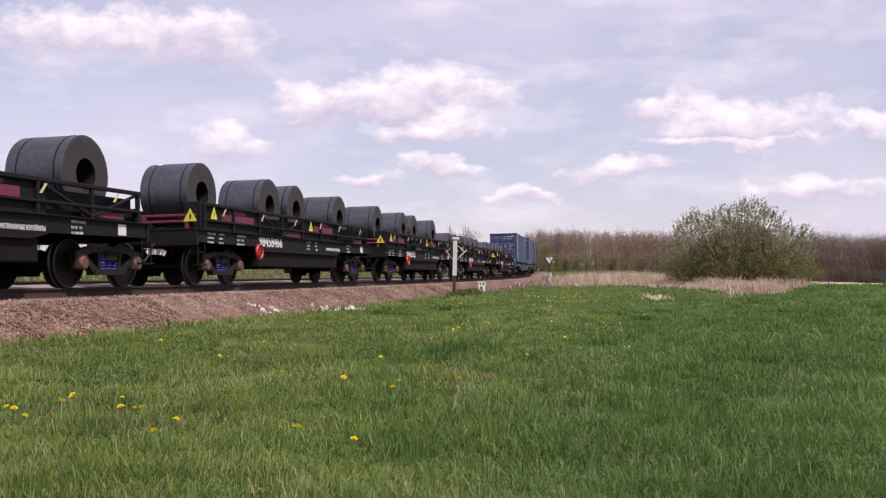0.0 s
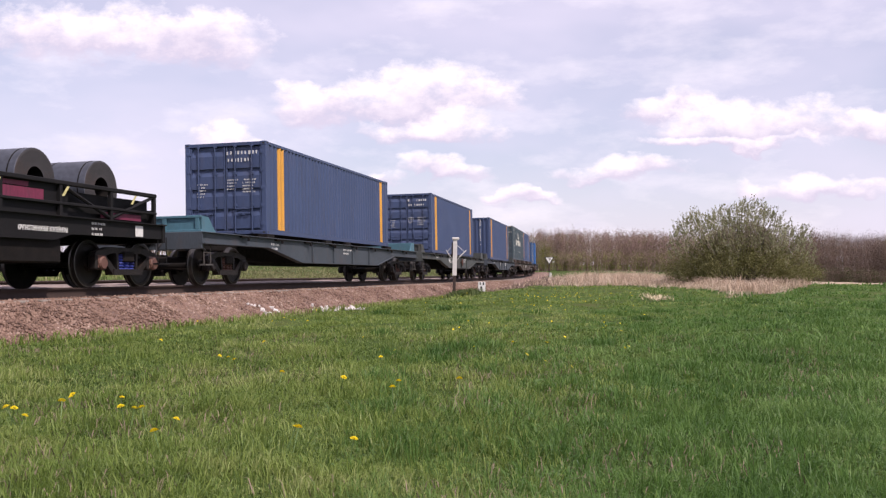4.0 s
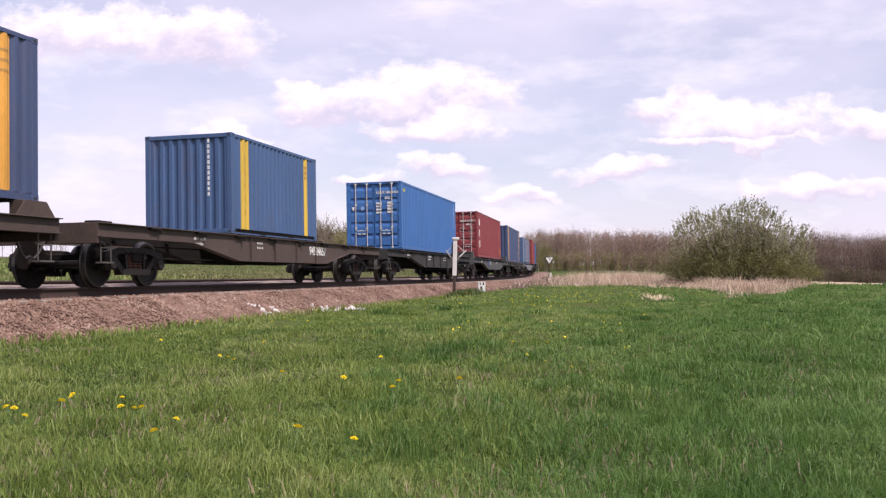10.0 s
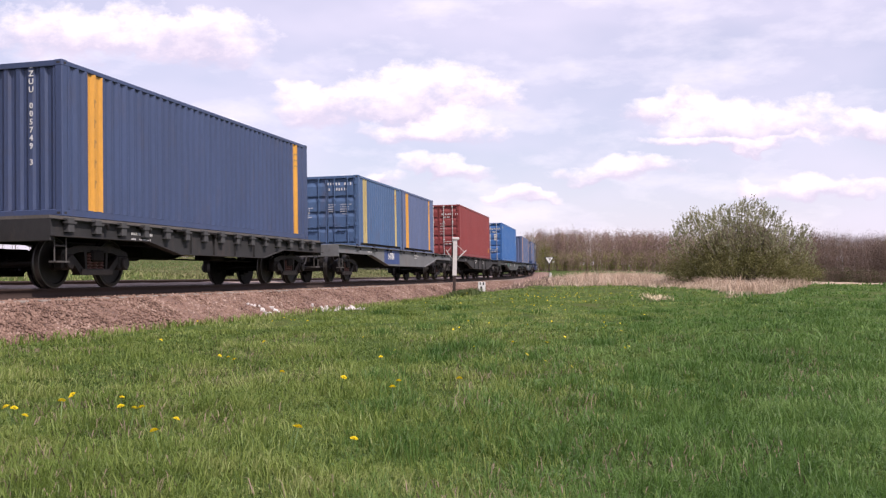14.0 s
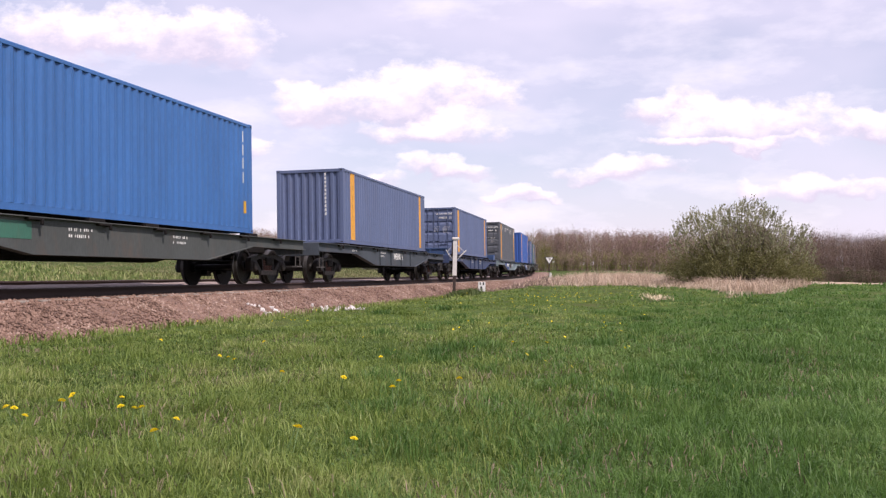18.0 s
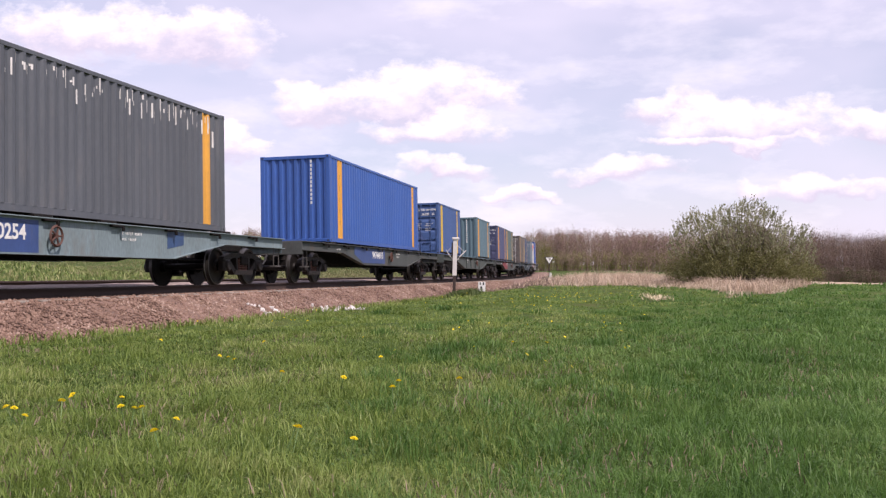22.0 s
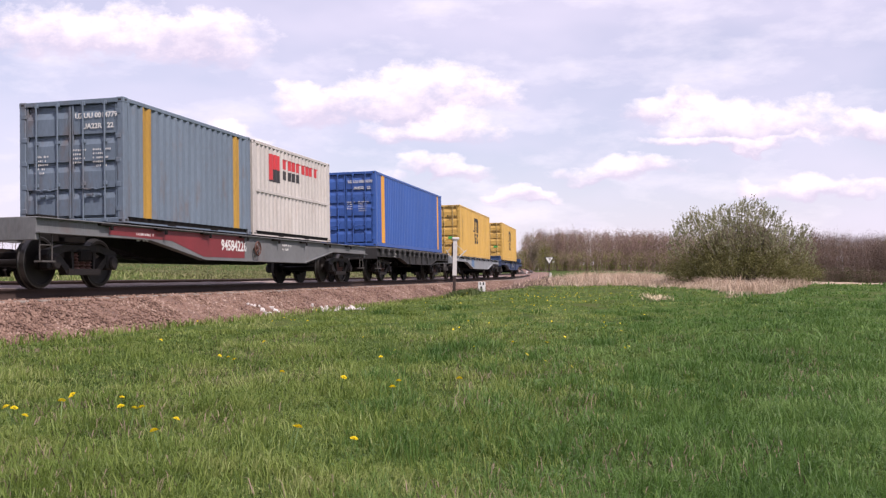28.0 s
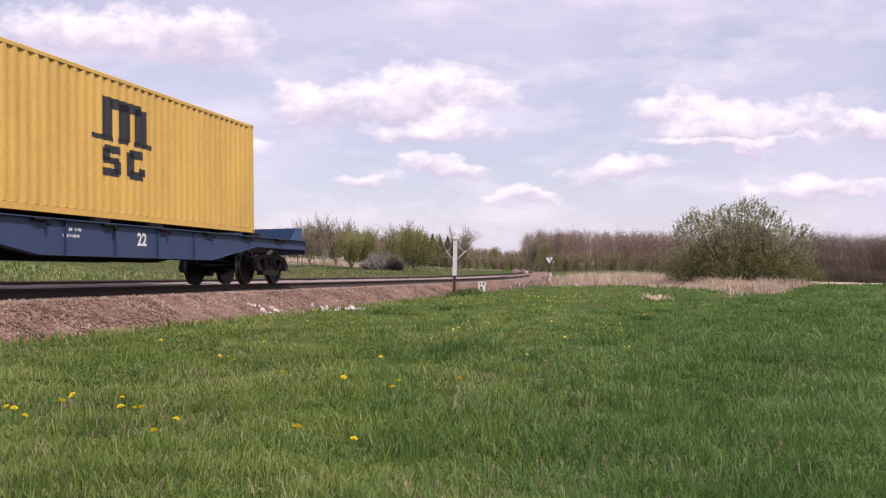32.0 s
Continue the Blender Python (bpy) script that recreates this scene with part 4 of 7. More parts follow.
    stencil = lettering("stencil", "КРУПНОТОННАЖНЫЕ КОНТЕЙНЕРЫ", 0.115, WHITE, top, on_side(1.394, L - 4.30, 1.04) @ Matrix.Diagonal((0.64, 1, 1, 1)))
    tagged(stencil, kind="stuff")
    b = Build()
    b.turned([(1.46, 0.185), (1.50, 0.205), (1.54, 0.185), (1.50, 0.165), (1.46, 0.185)], "x", 24, (0, -L + 3.32, 0.84))
    for i in range(3):
        a = i * math.pi / 3
        b.rod((1.50, -L + 3.32 - 0.185 * math.cos(a), 0.84 - 0.185 * math.sin(a)), (1.50, -L + 3.32 + 0.185 * math.cos(a), 0.84 + 0.185 * math.sin(a)), 0.015, 6)
    part("hand_brake_wheel", b, RED_PAINT, top, "red hand brake wheel")
    b = Build()
    b.box(-1.30, 1.30, -k + 0.2, k - 0.2, 0.46, 0.88, 0, 0.02)
    b.rod((0.8, -1.4, 0.7), (0.8, 0.2, 0.7), 0.2, 12)
    part("underfloor_frame", b, STEEL_DARK, top)
    ends_gear(top, L, COIL_WAGON)
    for at in (-hb, hb + 0.75):
        bogie(top, at, s, SPRING_BLUE, paint("rusty_axle_cap", (0.13, 0.06, 0.045), 0.7))
    TRAIN.append((top, s, 0.0))
    return top


def coil(s, r=0.77, width=1.46, tag=True, up=2.27):
    """A roll of sheet steel lying across the wagon, its eye towards the side."""
    top = tagged(new("steel_coil", None), "dark grey rolled steel coil with an open eye", "steel coil", "steel coils on the wagons")

    def build(b):
        h = width / 2
        rings, ms = [(-h, r * 0.41)], []
        for k in range(1, 8):
            rings.append((-h + 0.006 * (k % 2), r * (0.41 + 0.57 * k / 7)))
            ms.append(1)
        rings += [(-h + 0.015, r), (h - 0.015, r)]
        ms += [0, 0]
        for k in range(7, 0, -1):
            rings.append((h - 0.006 * (k % 2), r * (0.41 + 0.57 * k / 7)))
            ms.append(0 if k == 7 else 1)
        rings += [(h, r * 0.41), (-h, r * 0.41)]
        ms += [1, 2]
        b.turned(rings, "x", 44, mats=ms)
    part("roll", shared("roll_%.2f_%.2f" % (r, width), build, [COIL, COIL_END, STEEL_DARK], False), None, top)
    for xs in (-0.30, 0.36):
        part("strap", shared("strap_%.2f" % r, lambda b: b.turned([(-0.014, r + 0.001), (-0.012, r + 0.005), (0.012, r + 0.005), (0.014, r + 0.001)], "x", 44), [STEEL_DARK]), None, top, m=pose(xs * width, 0, 0))
    if tag:
        part("label_tag", shared("label_tag", lambda b: b.box(-0.07, 0.07, -0.05, 0.05, 0, 0.006), [WHITE]), None, top, m=pose(-width * 0.28, -r * 0.34, r * 0.945, 20, 0, 0))
    TRAIN.append((top, s, up))
    return top

# ---- the train ----
BLUE_DULL = paint("dull_navy_blue", (0.042, 0.068, 0.150), 0.55, (0.07, 0.05, 0.04), 0.25)
BLUE_GREY = paint("greyed_blue", (0.095, 0.130, 0.240), 0.6, (0.09, 0.07, 0.06), 0.25)
BLUE_BRIGHT = paint("bright_blue", (0.030, 0.098, 0.35), 0.5, (0.05, 0.05, 0.06), 0.12)
BLUE_SKY = paint("azure_blue", (0.030, 0.130, 0.36), 0.5, (0.06, 0.05, 0.05), 0.12)
BLUE_STEEL = paint("weathered_steel_blue", (0.135, 0.182, 0.235), 0.7, (0.12, 0.075, 0.05), 0.6)
GREEN_DARK = paint("dark_slate_green", (0.042, 0.068, 0.086), 0.6, RUST, 0.5)
TEAL = paint("pale_teal", (0.088, 0.155, 0.190), 0.6, RUST, 0.3)
GREY_GREEN = paint("slate_grey", (0.082, 0.092, 0.108), 0.6, (0.13, 0.12, 0.115), 0.35)
BROWN_GREY = paint("dull_brown_grey", (0.115, 0.098, 0.092), 0.6, RUST, 0.4)
OXIDE = paint("oxide_red", (0.205, 0.027, 0.030), 0.5, (0.12, 0.03, 0.025), 0.25)
OXIDE_DULL = paint("dull_oxide_red", (0.235, 0.036, 0.034), 0.55, (0.12, 0.05, 0.04), 0.3)
YELLOW = paint("ochre_yellow", (0.60, 0.37, 0.085), 0.55, (0.30, 0.16, 0.05), 0.2)
OFFWHITE = paint("soiled_white", (0.52, 0.49, 0.46), 0.6, (0.25, 0.17, 0.12), 0.35)
YELLOW_STRIPE = paint("lemon_stripe_paint", (0.60, 0.40, 0.05), 0.55, (0.3, 0.22, 0.08), 0.3)
W_GREY = paint("grey_green_wagon", (0.056, 0.064, 0.062), 0.75, (0.10, 0.06, 0.04), 0.5, 0.3)
W_LIGHT = paint("pale_grey_wagon", (0.148, 0.155, 0.159), 0.7, (0.12, 0.07, 0.05), 0.45, 0.25)
W_BROWN = paint("brown_wagon", (0.064, 0.044, 0.036), 0.8, (0.05, 0.03, 0.025), 0.5, 0.3)
W_BLUE = paint("blue_wagon", (0.026, 0.046, 0.111), 0.6, (0.05, 0.04, 0.035), 0.35, 0.25)
W_DARK = paint("dark_grey_wagon", (0.021, 0.021, 0.022), 0.8, (0.07, 0.05, 0.04), 0.5, 0.3)
W_SLATE = paint("slate_blue_wagon", (0.046, 0.059, 0.074), 0.7, (0.08, 0.05, 0.04), 0.4, 0.25)
T_BOARD = paint("turquoise_end_board", (0.06, 0.16, 0.21), 0.6, RUST, 0.35)
B_BOARD = paint("blue_end_board", (0.027, 0.068, 0.165), 0.55, RUST, 0.35)
TURQUOISE = paint("weathered_turquoise_grey", (0.162, 0.217, 0.234), 0.7, (0.11, 0.08, 0.06), 0.5, 0.3)
W_PALE = paint("chalky_grey_wagon", (0.255, 0.276, 0.293), 0.65, (0.16, 0.10, 0.07), 0.4, 0.25)
CRIMSON_PANEL = paint("dark_red_panel", (0.20, 0.022, 0.028), 0.6, RUST, 0.3)
NAVY_PANEL = paint("navy_panel", (0.03, 0.065, 0.20), 0.6, (0.1, 0.1, 0.1), 0.3)

YELLOW_BAR = paint("worn_yellow_bar", (0.60, 0.43, 0.17), 0.5, (0.30, 0.20, 0.10), 0.3)

P40 = (-6.0, -1.0, 1.0, 6.0)
P20 = (-9.0 + 0.3, -3.2, 3.2, 8.7)
ST40 = ((0.80, 1.30), (11.06, 11.50))
ST20 = ((0.58, 1.02), (4.98, 5.38))


def place_train():
    numbers = ("98462872", "98458474", "98458458", "98458466", "98462922", "98462914", "98462948")
    slots = (-5.25, -3.15, -1.05, 1.05, 3.15, 5.25)
    loads = ("101001", "100101", "101101", "101101", "101101", "111111", "111111")
    for i, (num, load) in enumerate(zip(numbers, loads)):
        c = -31.9 + 15.38 * i
        coil_wagon(c, num)
        for k, y in enumerate(slots):
            if load[k] == "1":
                small = load == "111111"
                coil(c + y + 0.26, 0.59 if small else 0.79, 1.16 if small else 1.28, (k + i) % 3 == 0, 2.03 if small else 2.27)
    H1, H2 = 2.591, 2.896
    flat_wagon(78.6, "slate blue container flat wagon with a turquoise end board", W_SLATE, 21.4, 16.2, pads=(-5.8, -1.0, 1.0, 6.2), end_board=T_BOARD, prints=2, seat=1.36)
    container(78.8, "dull navy blue forty-foot container with orange stripes", 12.192, H1, 1.36, BLUE_DULL, "doors", ST40, ORANGE, line_marks(seed=3, side_letters=False))
    flat_wagon(99.1, "weathered grey-green container flat wagon", W_GREY, number="94630175", number_y=-2.2, pads=P40, drum=0.6, end_board=W_GREY, seat=1.31)
    container(99.09, "navy blue forty-foot container with orange stripes and dented doors", 12.192, H2, 1.31, BLUE_DULL, "doors", ST40, ORANGE, line_marks(seed=4))
    flat_wagon(119.05, "weathered slate grey container flat wagon", W_SLATE, pads=P40, end_board=W_GREY, seat=1.30)
    container(119.05, "navy blue forty-foot container with a ribbed end and orange stripes", 12.192, H2, 1.30, BLUE_DULL, "ribs", ST40, ORANGE, line_marks((0.16, 0.10, 0.05), seed=5, door=False, column="UZUU 005599 4"))
    flat_wagon(142.05, "long brown container flat wagon with raised supports", W_BROWN, 26.3, 19.5, pads=(-12.1, -6.6, -0.6, 0.6, 6.3, 12.0), raised=0.22, number="54278635", number_y=1.2, seat=1.52)
    container(135.72, "dark slate green forty-foot container with white lettering bars", 12.192, H2, 1.52, GREEN_DARK, "doors", (), None, green_marks, paint("dull_grey_bar", (0.17, 0.19, 0.20), 0.6))
    container(148.3, "navy blue forty-foot container with a repainted panel and orange stripes", 12.192, H2, 1.52, BLUE_DULL, "doors", ST40, ORANGE, patched_marks)
    flat_wagon(165.0, "brown container flat wagon carrying one short container", W_BROWN, pads=(-8.8, -3.1, 3.1, 8.8), number="94524657", number_y=2.6, seat=1.29)
    container(165.03, "blue twenty-foot container with a ribbed end and yellow stripes", 6.058, H1, 1.29, paint("mid_blue", (0.045, 0.10, 0.22), 0.55, RUST, 0.25), "ribs", ST20, YELLOW_STRIPE, line_marks(seed=7, door=False, column=True))
    flat_wagon(184.6, "grey container flat wagon", W_DARK, pads=P40, seat=1.33)
    container(184.59, "azure blue forty-foot container with pale locking bars", 12.192, H2, 1.33, BLUE_SKY, "doors", (), None, azure_marks, BARE)
    flat_wagon(204.7, "slate grey container flat wagon with a raised end board", W_GREY, pads=P40, end_board=W_GREY, patch=([(-3.2, 1.2), (-2.1, 1.2), (-2.1, 0.8), (-2.9, 0.8)], NAVY_PANEL), seat=1.36)
    container(204.74, "oxide red forty-foot container with white marks and pale locking bars", 12.192, H2, 1.36, OXIDE, "doors", (), None, red_marks, BARE)
    flat_wagon(222.1, "short dark flat wagon lined with stake pockets", W_DARK, 14.62, 9.72, belly=False, stakes=True, prints=1, seat=1.32)
    container(222.1, "navy blue forty-foot container with a ribbed end and orange stripes", 12.192, H2, 1.32, BLUE_DULL, "ribs", ST40, ORANGE, line_marks(seed=8, door=False, column="UZUU 005749 3"))
    flat_wagon(239.6, "pale grey container flat wagon with a dark blue number panel", W_LIGHT, pads=P20, number="54784", number_y=-2.6, patch=([(-3.6, 1.2), (-1.3, 1.2), (-1.3, 0.66), (-3.6, 0.66)], NAVY_PANEL), seat=1.27)
    container(236.45, "blue twenty-foot container with faded yellow stripes", 6.058, H1, 1.27, paint("steel_blue", (0.06, 0.12, 0.24), 0.55, RUST, 0.3), "doors", ST20, paint("faded_stripe", (0.45, 0.36, 0.16), 0.6), line_marks(seed=9))
    container(242.75, "dusty blue twenty-foot container with orange stripes", 6.058, H1, 1.27, BLUE_GREY, "doors", ST20, ORANGE, line_marks(seed=10))
    flat_wagon(259.1, "dark container flat wagon", W_DARK, pads=P40, seat=1.31)
    container(259.08, "dull oxide red forty-foot container", 12.192, H2, 1.31, OXIDE_DULL, "doors", (), None, red_marks_plain, BARE)
    flat_wagon(279.0, "grey-green container flat wagon with a green emblem", W_GREY, pads=P40, patch=([(-3.9, 1.15), (-3.1, 1.15), (-3.1, 0.85), (-3.9, 0.85)], paint("green_emblem", (0.03, 0.13, 0.09), 0.6)), seat=1.33)
    container(279.04, "azure blue forty-foot container with pale locking bars", 12.192, H2, 1.33, BLUE_SKY, "doors", (), None, azure_marks, BARE)
    flat_wagon(298.7, "slate blue container flat wagon", W_SLATE, number="94569035", number_y=0.4, pads=P40, seat=1.32)
    container(298.7, "greyed blue forty-foot container with a ribbed end and orange stripes", 12.192, H1, 1.32, BLUE_GREY, "ribs", ST40, ORANGE, line_marks(seed=11, door=False, column=True))
    flat_wagon(318.6, "dark blue container flat wagon with blue end boards", W_BLUE, pads=P40, end_board=B_BOARD, seat=1.36)
    container(318.63, "greyed blue forty-foot container with orange stripes", 12.192, H1, 1.36, BLUE_GREY, "doors", ST40, ORANGE, line_marks(seed=12, code=("UZUU 006363", "UA4310   22")))
    flat_wagon(338.4, "faded turquoise grey container flat wagon with a blue number panel", TURQUOISE, pads=P40, number="94500254", number_y=-2.35, drum=-0.95, patch=[([(-4.4, 1.18), (-1.3, 1.18), (-1.3, 0.62), (-3.15, 0.62), (-4.4, 0.90)], NAVY_PANEL), ([(3.0, 1.18), (3.7, 1.18), (3.7, 0.90), (3.0, 0.80)], B_BOARD)], seat=1.31)
    container(338.43, "scuffed slate grey forty-foot container with orange stripes", 12.192, H2, 1.31, GREY_GREEN, "doors", ST40, ORANGE, scuffed_marks)
    flat_wagon(358.3, "grey-green container flat wagon with a blue number panel", W_GREY, number="94744810", number_y=-1.2, pads=P40, drum=0.4, patch=([(-4.1, 1.2), (-0.2, 1.2), (-0.2, 0.66), (-3.1, 0.66), (-4.1, 0.95)], NAVY_PANEL), seat=1.32)
    container(358.32, "bright blue forty-foot container with orange stripes", 12.192, H2, 1.32, BLUE_BRIGHT, "ribs", ST40, ORANGE, line_marks(seed=14, door=False, column=True))
    flat_wagon(378.2, "dark green-grey container flat wagon with two short containers", paint("dark_green_wagon", (0.052, 0.066, 0.060), 0.75, (0.08, 0.05, 0.035), 0.5, 0.3), pads=P20, drum=1.1, seat=1.28)
    container(372.14, "blue twenty-foot container with yellow stripes and white print", 6.058, H1, 1.28, paint("mid_royal_blue", (0.042, 0.095, 0.25), 0.55, RUST, 0.25), "doors", ST20, YELLOW_STRIPE, line_marks(seed=15, plate=True, code=("UZUU 0049796", "UA22R   22")))
    container(384.36, "pale teal twenty-foot container with a ribbed end and orange stripes", 6.058, H1, 1.27, TEAL, "ribs", ST20, ORANGE, line_marks(seed=16, door=False, column=True))
    flat_wagon(397.9, "grey container flat wagon with dark red panels", W_GREY, pads=P20, patch=([(-4.6, 1.2), (-1.0, 1.2), (-1.0, 0.66), (-3.1, 0.66), (-4.6, 0.95)], CRIMSON_PANEL), drum=1.6, seat=1.27)
    container(394.95, "dull violet blue twenty-foot container with orange stripes", 6.058, H1, 1.27, paint("violet_blue", (0.062, 0.072, 0.15), 0.6, RUST, 0.3), "doors", ST20, ORANGE, line_marks(seed=17, code=("UZUU 0117613", "UA2201   22")))
    container(401.05, "slate green twenty-foot container with orange stripes", 6.058, H1, 1.27, paint("slate_green", (0.085, 0.125, 0.125), 0.6, RUST, 0.25), "doors", ST20, ORANGE, line_marks(seed=18))
    flat_wagon(417.8, "slate container flat wagon with two short containers", W_SLATE, pads=P20, seat=1.25)
    container(414.7, "dull brown-grey twenty-foot container with pale stripes", 6.058, H1, 1.25, BROWN_GREY, "doors", ST20, paint("pale_orange_stripe", (0.45, 0.28, 0.12), 0.6), line_marks(seed=19), BARE)
    container(420.85, "dull blue twenty-foot container with yellow stripes", 6.058, H1, 1.25, BLUE_DULL, "doors", ST20, YELLOW_STRIPE, line_marks(seed=20))
    flat_wagon(437.7, "grey container flat wagon with a long red number panel", W_LIGHT, number="94584226", number_y=-1.5, pads=P20, patch=([(-7.0, 1.2), (-0.9, 1.2), (-0.9, 0.66), (-3.1, 0.66), (-4.6, 0.98), (-7.0, 1.02)], CRIMSON_PANEL), drum=-0.3, seat=1.30)
    container(434.6, "weathered steel blue twenty-foot container with orange stripes and rust", 6.058, H1, 1.30, BLUE_STEEL, "doors", ((0.75, 1.12), (5.1, 5.42)), paint("ochre_stripe", (0.42, 0.24, 0.035), 0.6), line_marks(seed=21, side_letters=False, code=("UZUU 0014779", "UA22R   22")))
    container(440.8, "soiled white twenty-foot container with a red and black emblem", 6.058, H1, 1.30, OFFWHITE, "ribs", (), None, white_marks)
    flat_wagon(455.2, "short dark flat wagon lined with stake pockets", W_DARK, 14.62, 9.72, belly=False, stakes=True, prints=1, seat=1.34)
    container(455.2, "bright blue forty-foot container with orange stripes", 12.192, H2, 1.34, BLUE_BRIGHT, "doors", ((0.78, 1.28), (11.1, 11.48)), ORANGE, line_marks(seed=22, plate=True, side_letters=False, code=("UZUU 0073339", "UA45G   22")))
    flat_wagon(472.75, "chalky pale grey container flat wagon with blue patches", W_PALE, pads=P40, patch=([(-3.4, 1.2), (-2.4, 1.2), (-2.4, 0.66), (-3.4, 0.75)], paint("light_blue_panel", (0.10, 0.20, 0.36), 0.6)), prints=1, seat=1.30)
    container(472.75, "ochre yellow forty-foot container with a large black emblem", 12.192, H2, 1.30, YELLOW, "doors", (), None, yellow_marks, YELLOW_BAR)
    flat_wagon(492.8, "dark blue container flat wagon with a bright blue end board", W_BLUE, pads=P40, number="22", number_y=0.2, end_board=B_BOARD, seat=1.35)
    container(492.77, "ochre yellow forty-foot container with a large black emblem", 12.192, H2, 1.35, YELLOW, "doors", (), None, yellow_marks, YELLOW_BAR)


def patched_marks(top, L, H, w):
    line_marks(seed=6, door=False)(top, L, H, w)
    side_mark([(7.55, 11.05, 0.16, H * 0.72)], paint("repainted_blue", (0.068, 0.118, 0.24), 0.55), top, L, "repainted_patch")


def scuffed_marks(top, L, H, w):
    line_marks(seed=13, side_letters=False, code=("UZUU 006849 8", "UA45G   22"))(top, L, H, w)
    rs = np.random.RandomState(77)
    rr = []
    for i in range(96):
        a = rs.uniform(0.3, 11.7)
        hi = H * 0.965 - abs(rs.normal(0, 0.20))
        rr.append((a, a + rs.uniform(0.012, 0.055), hi - rs.uniform(0.05, 0.22) * rs.uniform(0.4, 2.4), hi))
    side_mark(rr, paint("scraped_bare_metal", (0.66, 0.64, 0.62), 0.6), top, L, "scuff")


def yellow_marks(top, L, H, w):
    rs = np.random.RandomState(31)
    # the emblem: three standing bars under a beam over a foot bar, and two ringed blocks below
    z = H * 0.56
    y = 5.25
    side_mark([(y, y + 0.40, z, z + 0.82), (y + 0.62, y + 1.02, z, z + 0.76), (y + 1.22, y + 1.62, z, z + 0.74), (y + 0.30, y + 1.45, z + 0.60, z + 0.82),
               (y - 0.35, y + 0.42, z - 0.06, z + 0.04), (y + 0.55, y + 0.97, z - 0.06, z + 0.04), (y + 1.12, y + 1.85, z - 0.06, z + 0.04)], BLACK, top, L, "emblem")
    z2 = z - 0.76
    a = y
    side_mark([(a, a + 0.26, z2 + 0.30, z2 + 0.56), (a + 0.12, a + 0.68, z2 + 0.46, z2 + 0.62), (a + 0.06, a + 0.62, z2 + 0.25, z2 + 0.38), (a + 0.44, a + 0.70, z2 + 0.06, z2 + 0.32), (a, a + 0.60, z2, z2 + 0.16)], BLACK, top, L, "emblem")
    for a in (y + 0.86,):
        side_mark([(a, a + 0.28, z2 + 0.06, z2 + 0.56), (a + 0.14, a + 0.66, z2 + 0.44, z2 + 0.62), (a + 0.14, a + 0.66, z2, z2 + 0.18), (a + 0.46, a + 0.72, z2 + 0.10, z2 + 0.26)], BLACK, top, L, "emblem")
    rr = []
    for i in range(13):
        zz = H * 0.82 - i * 0.125
        rr.append((0.72, 0.83, zz - 0.09, zz))
        if i < 11:
            rr.append((1.05, 1.14, zz - 0.20, zz - 0.12))
    side_mark(rr, paint("faded_black", (0.06, 0.05, 0.035), 0.6), top, L)
    front_mark(print_rows(rs, 0.28, H * 0.80, 0.75, 1, 0.12, 0.9) + print_rows(rs, 0.50, H * 0.74, 0.3, 1, 0.11, 0.9), paint("faded_black", (0.06, 0.05, 0.035)), top, L)
    front_mark([(a + 0.08, c + 0.08, H * lo, H * hi) for a, c, lo, hi in ((-1.0, -0.72, 0.715, 0.727), (-0.98, -0.93, 0.73, 0.775), (-0.88, -0.84, 0.73, 0.775), (-0.79, -0.74, 0.73, 0.775), (-0.96, -0.76, 0.77, 0.785),
                (-0.99, -0.89, 0.665, 0.70), (-0.84, -0.74, 0.665, 0.70))], BLACK, top, L, "emblem")
    front_mark([(-0.55, -0.42, H * 0.72, H * 0.765)], WHITE, top, L, "label_plate")
    front_mark([(-1.0, -0.66, H * 0.475, H * 0.53)], paint("orange_label", (0.7, 0.3, 0.02), 0.5), top, L, "label_plate")
    front_mark([(0.52, 0.86, H * 0.335, H * 0.385)], paint("green_label", (0.06, 0.42, 0.08), 0.5), top, L, "label_plate")
    front_mark([(-1.0, -0.84, H * 0.20, H * 0.30)], paint("grey_plate", (0.3, 0.3, 0.32), 0.5), top, L, "label_plate")
    front_mark([(0.75, 0.88, 0.20, 0.28)], WHITE, top, L, "label_plate")
    hazard_strip(top, L, H)


def hazard_strip(top, L, H, ink=None):
    b = Build()
    for x0 in (-1.0, 0.55):
        for i in range(6):
            x = x0 + i * 0.085
            b.prism([(x, H - 0.095), (x + 0.04, H - 0.095), (x + 0.07, H - 0.025), (x + 0.03, H - 0.025)], -L - 0.008, -L - 0.003, "y")
    part("hazard_stripes", b, ink or BLACK, top)


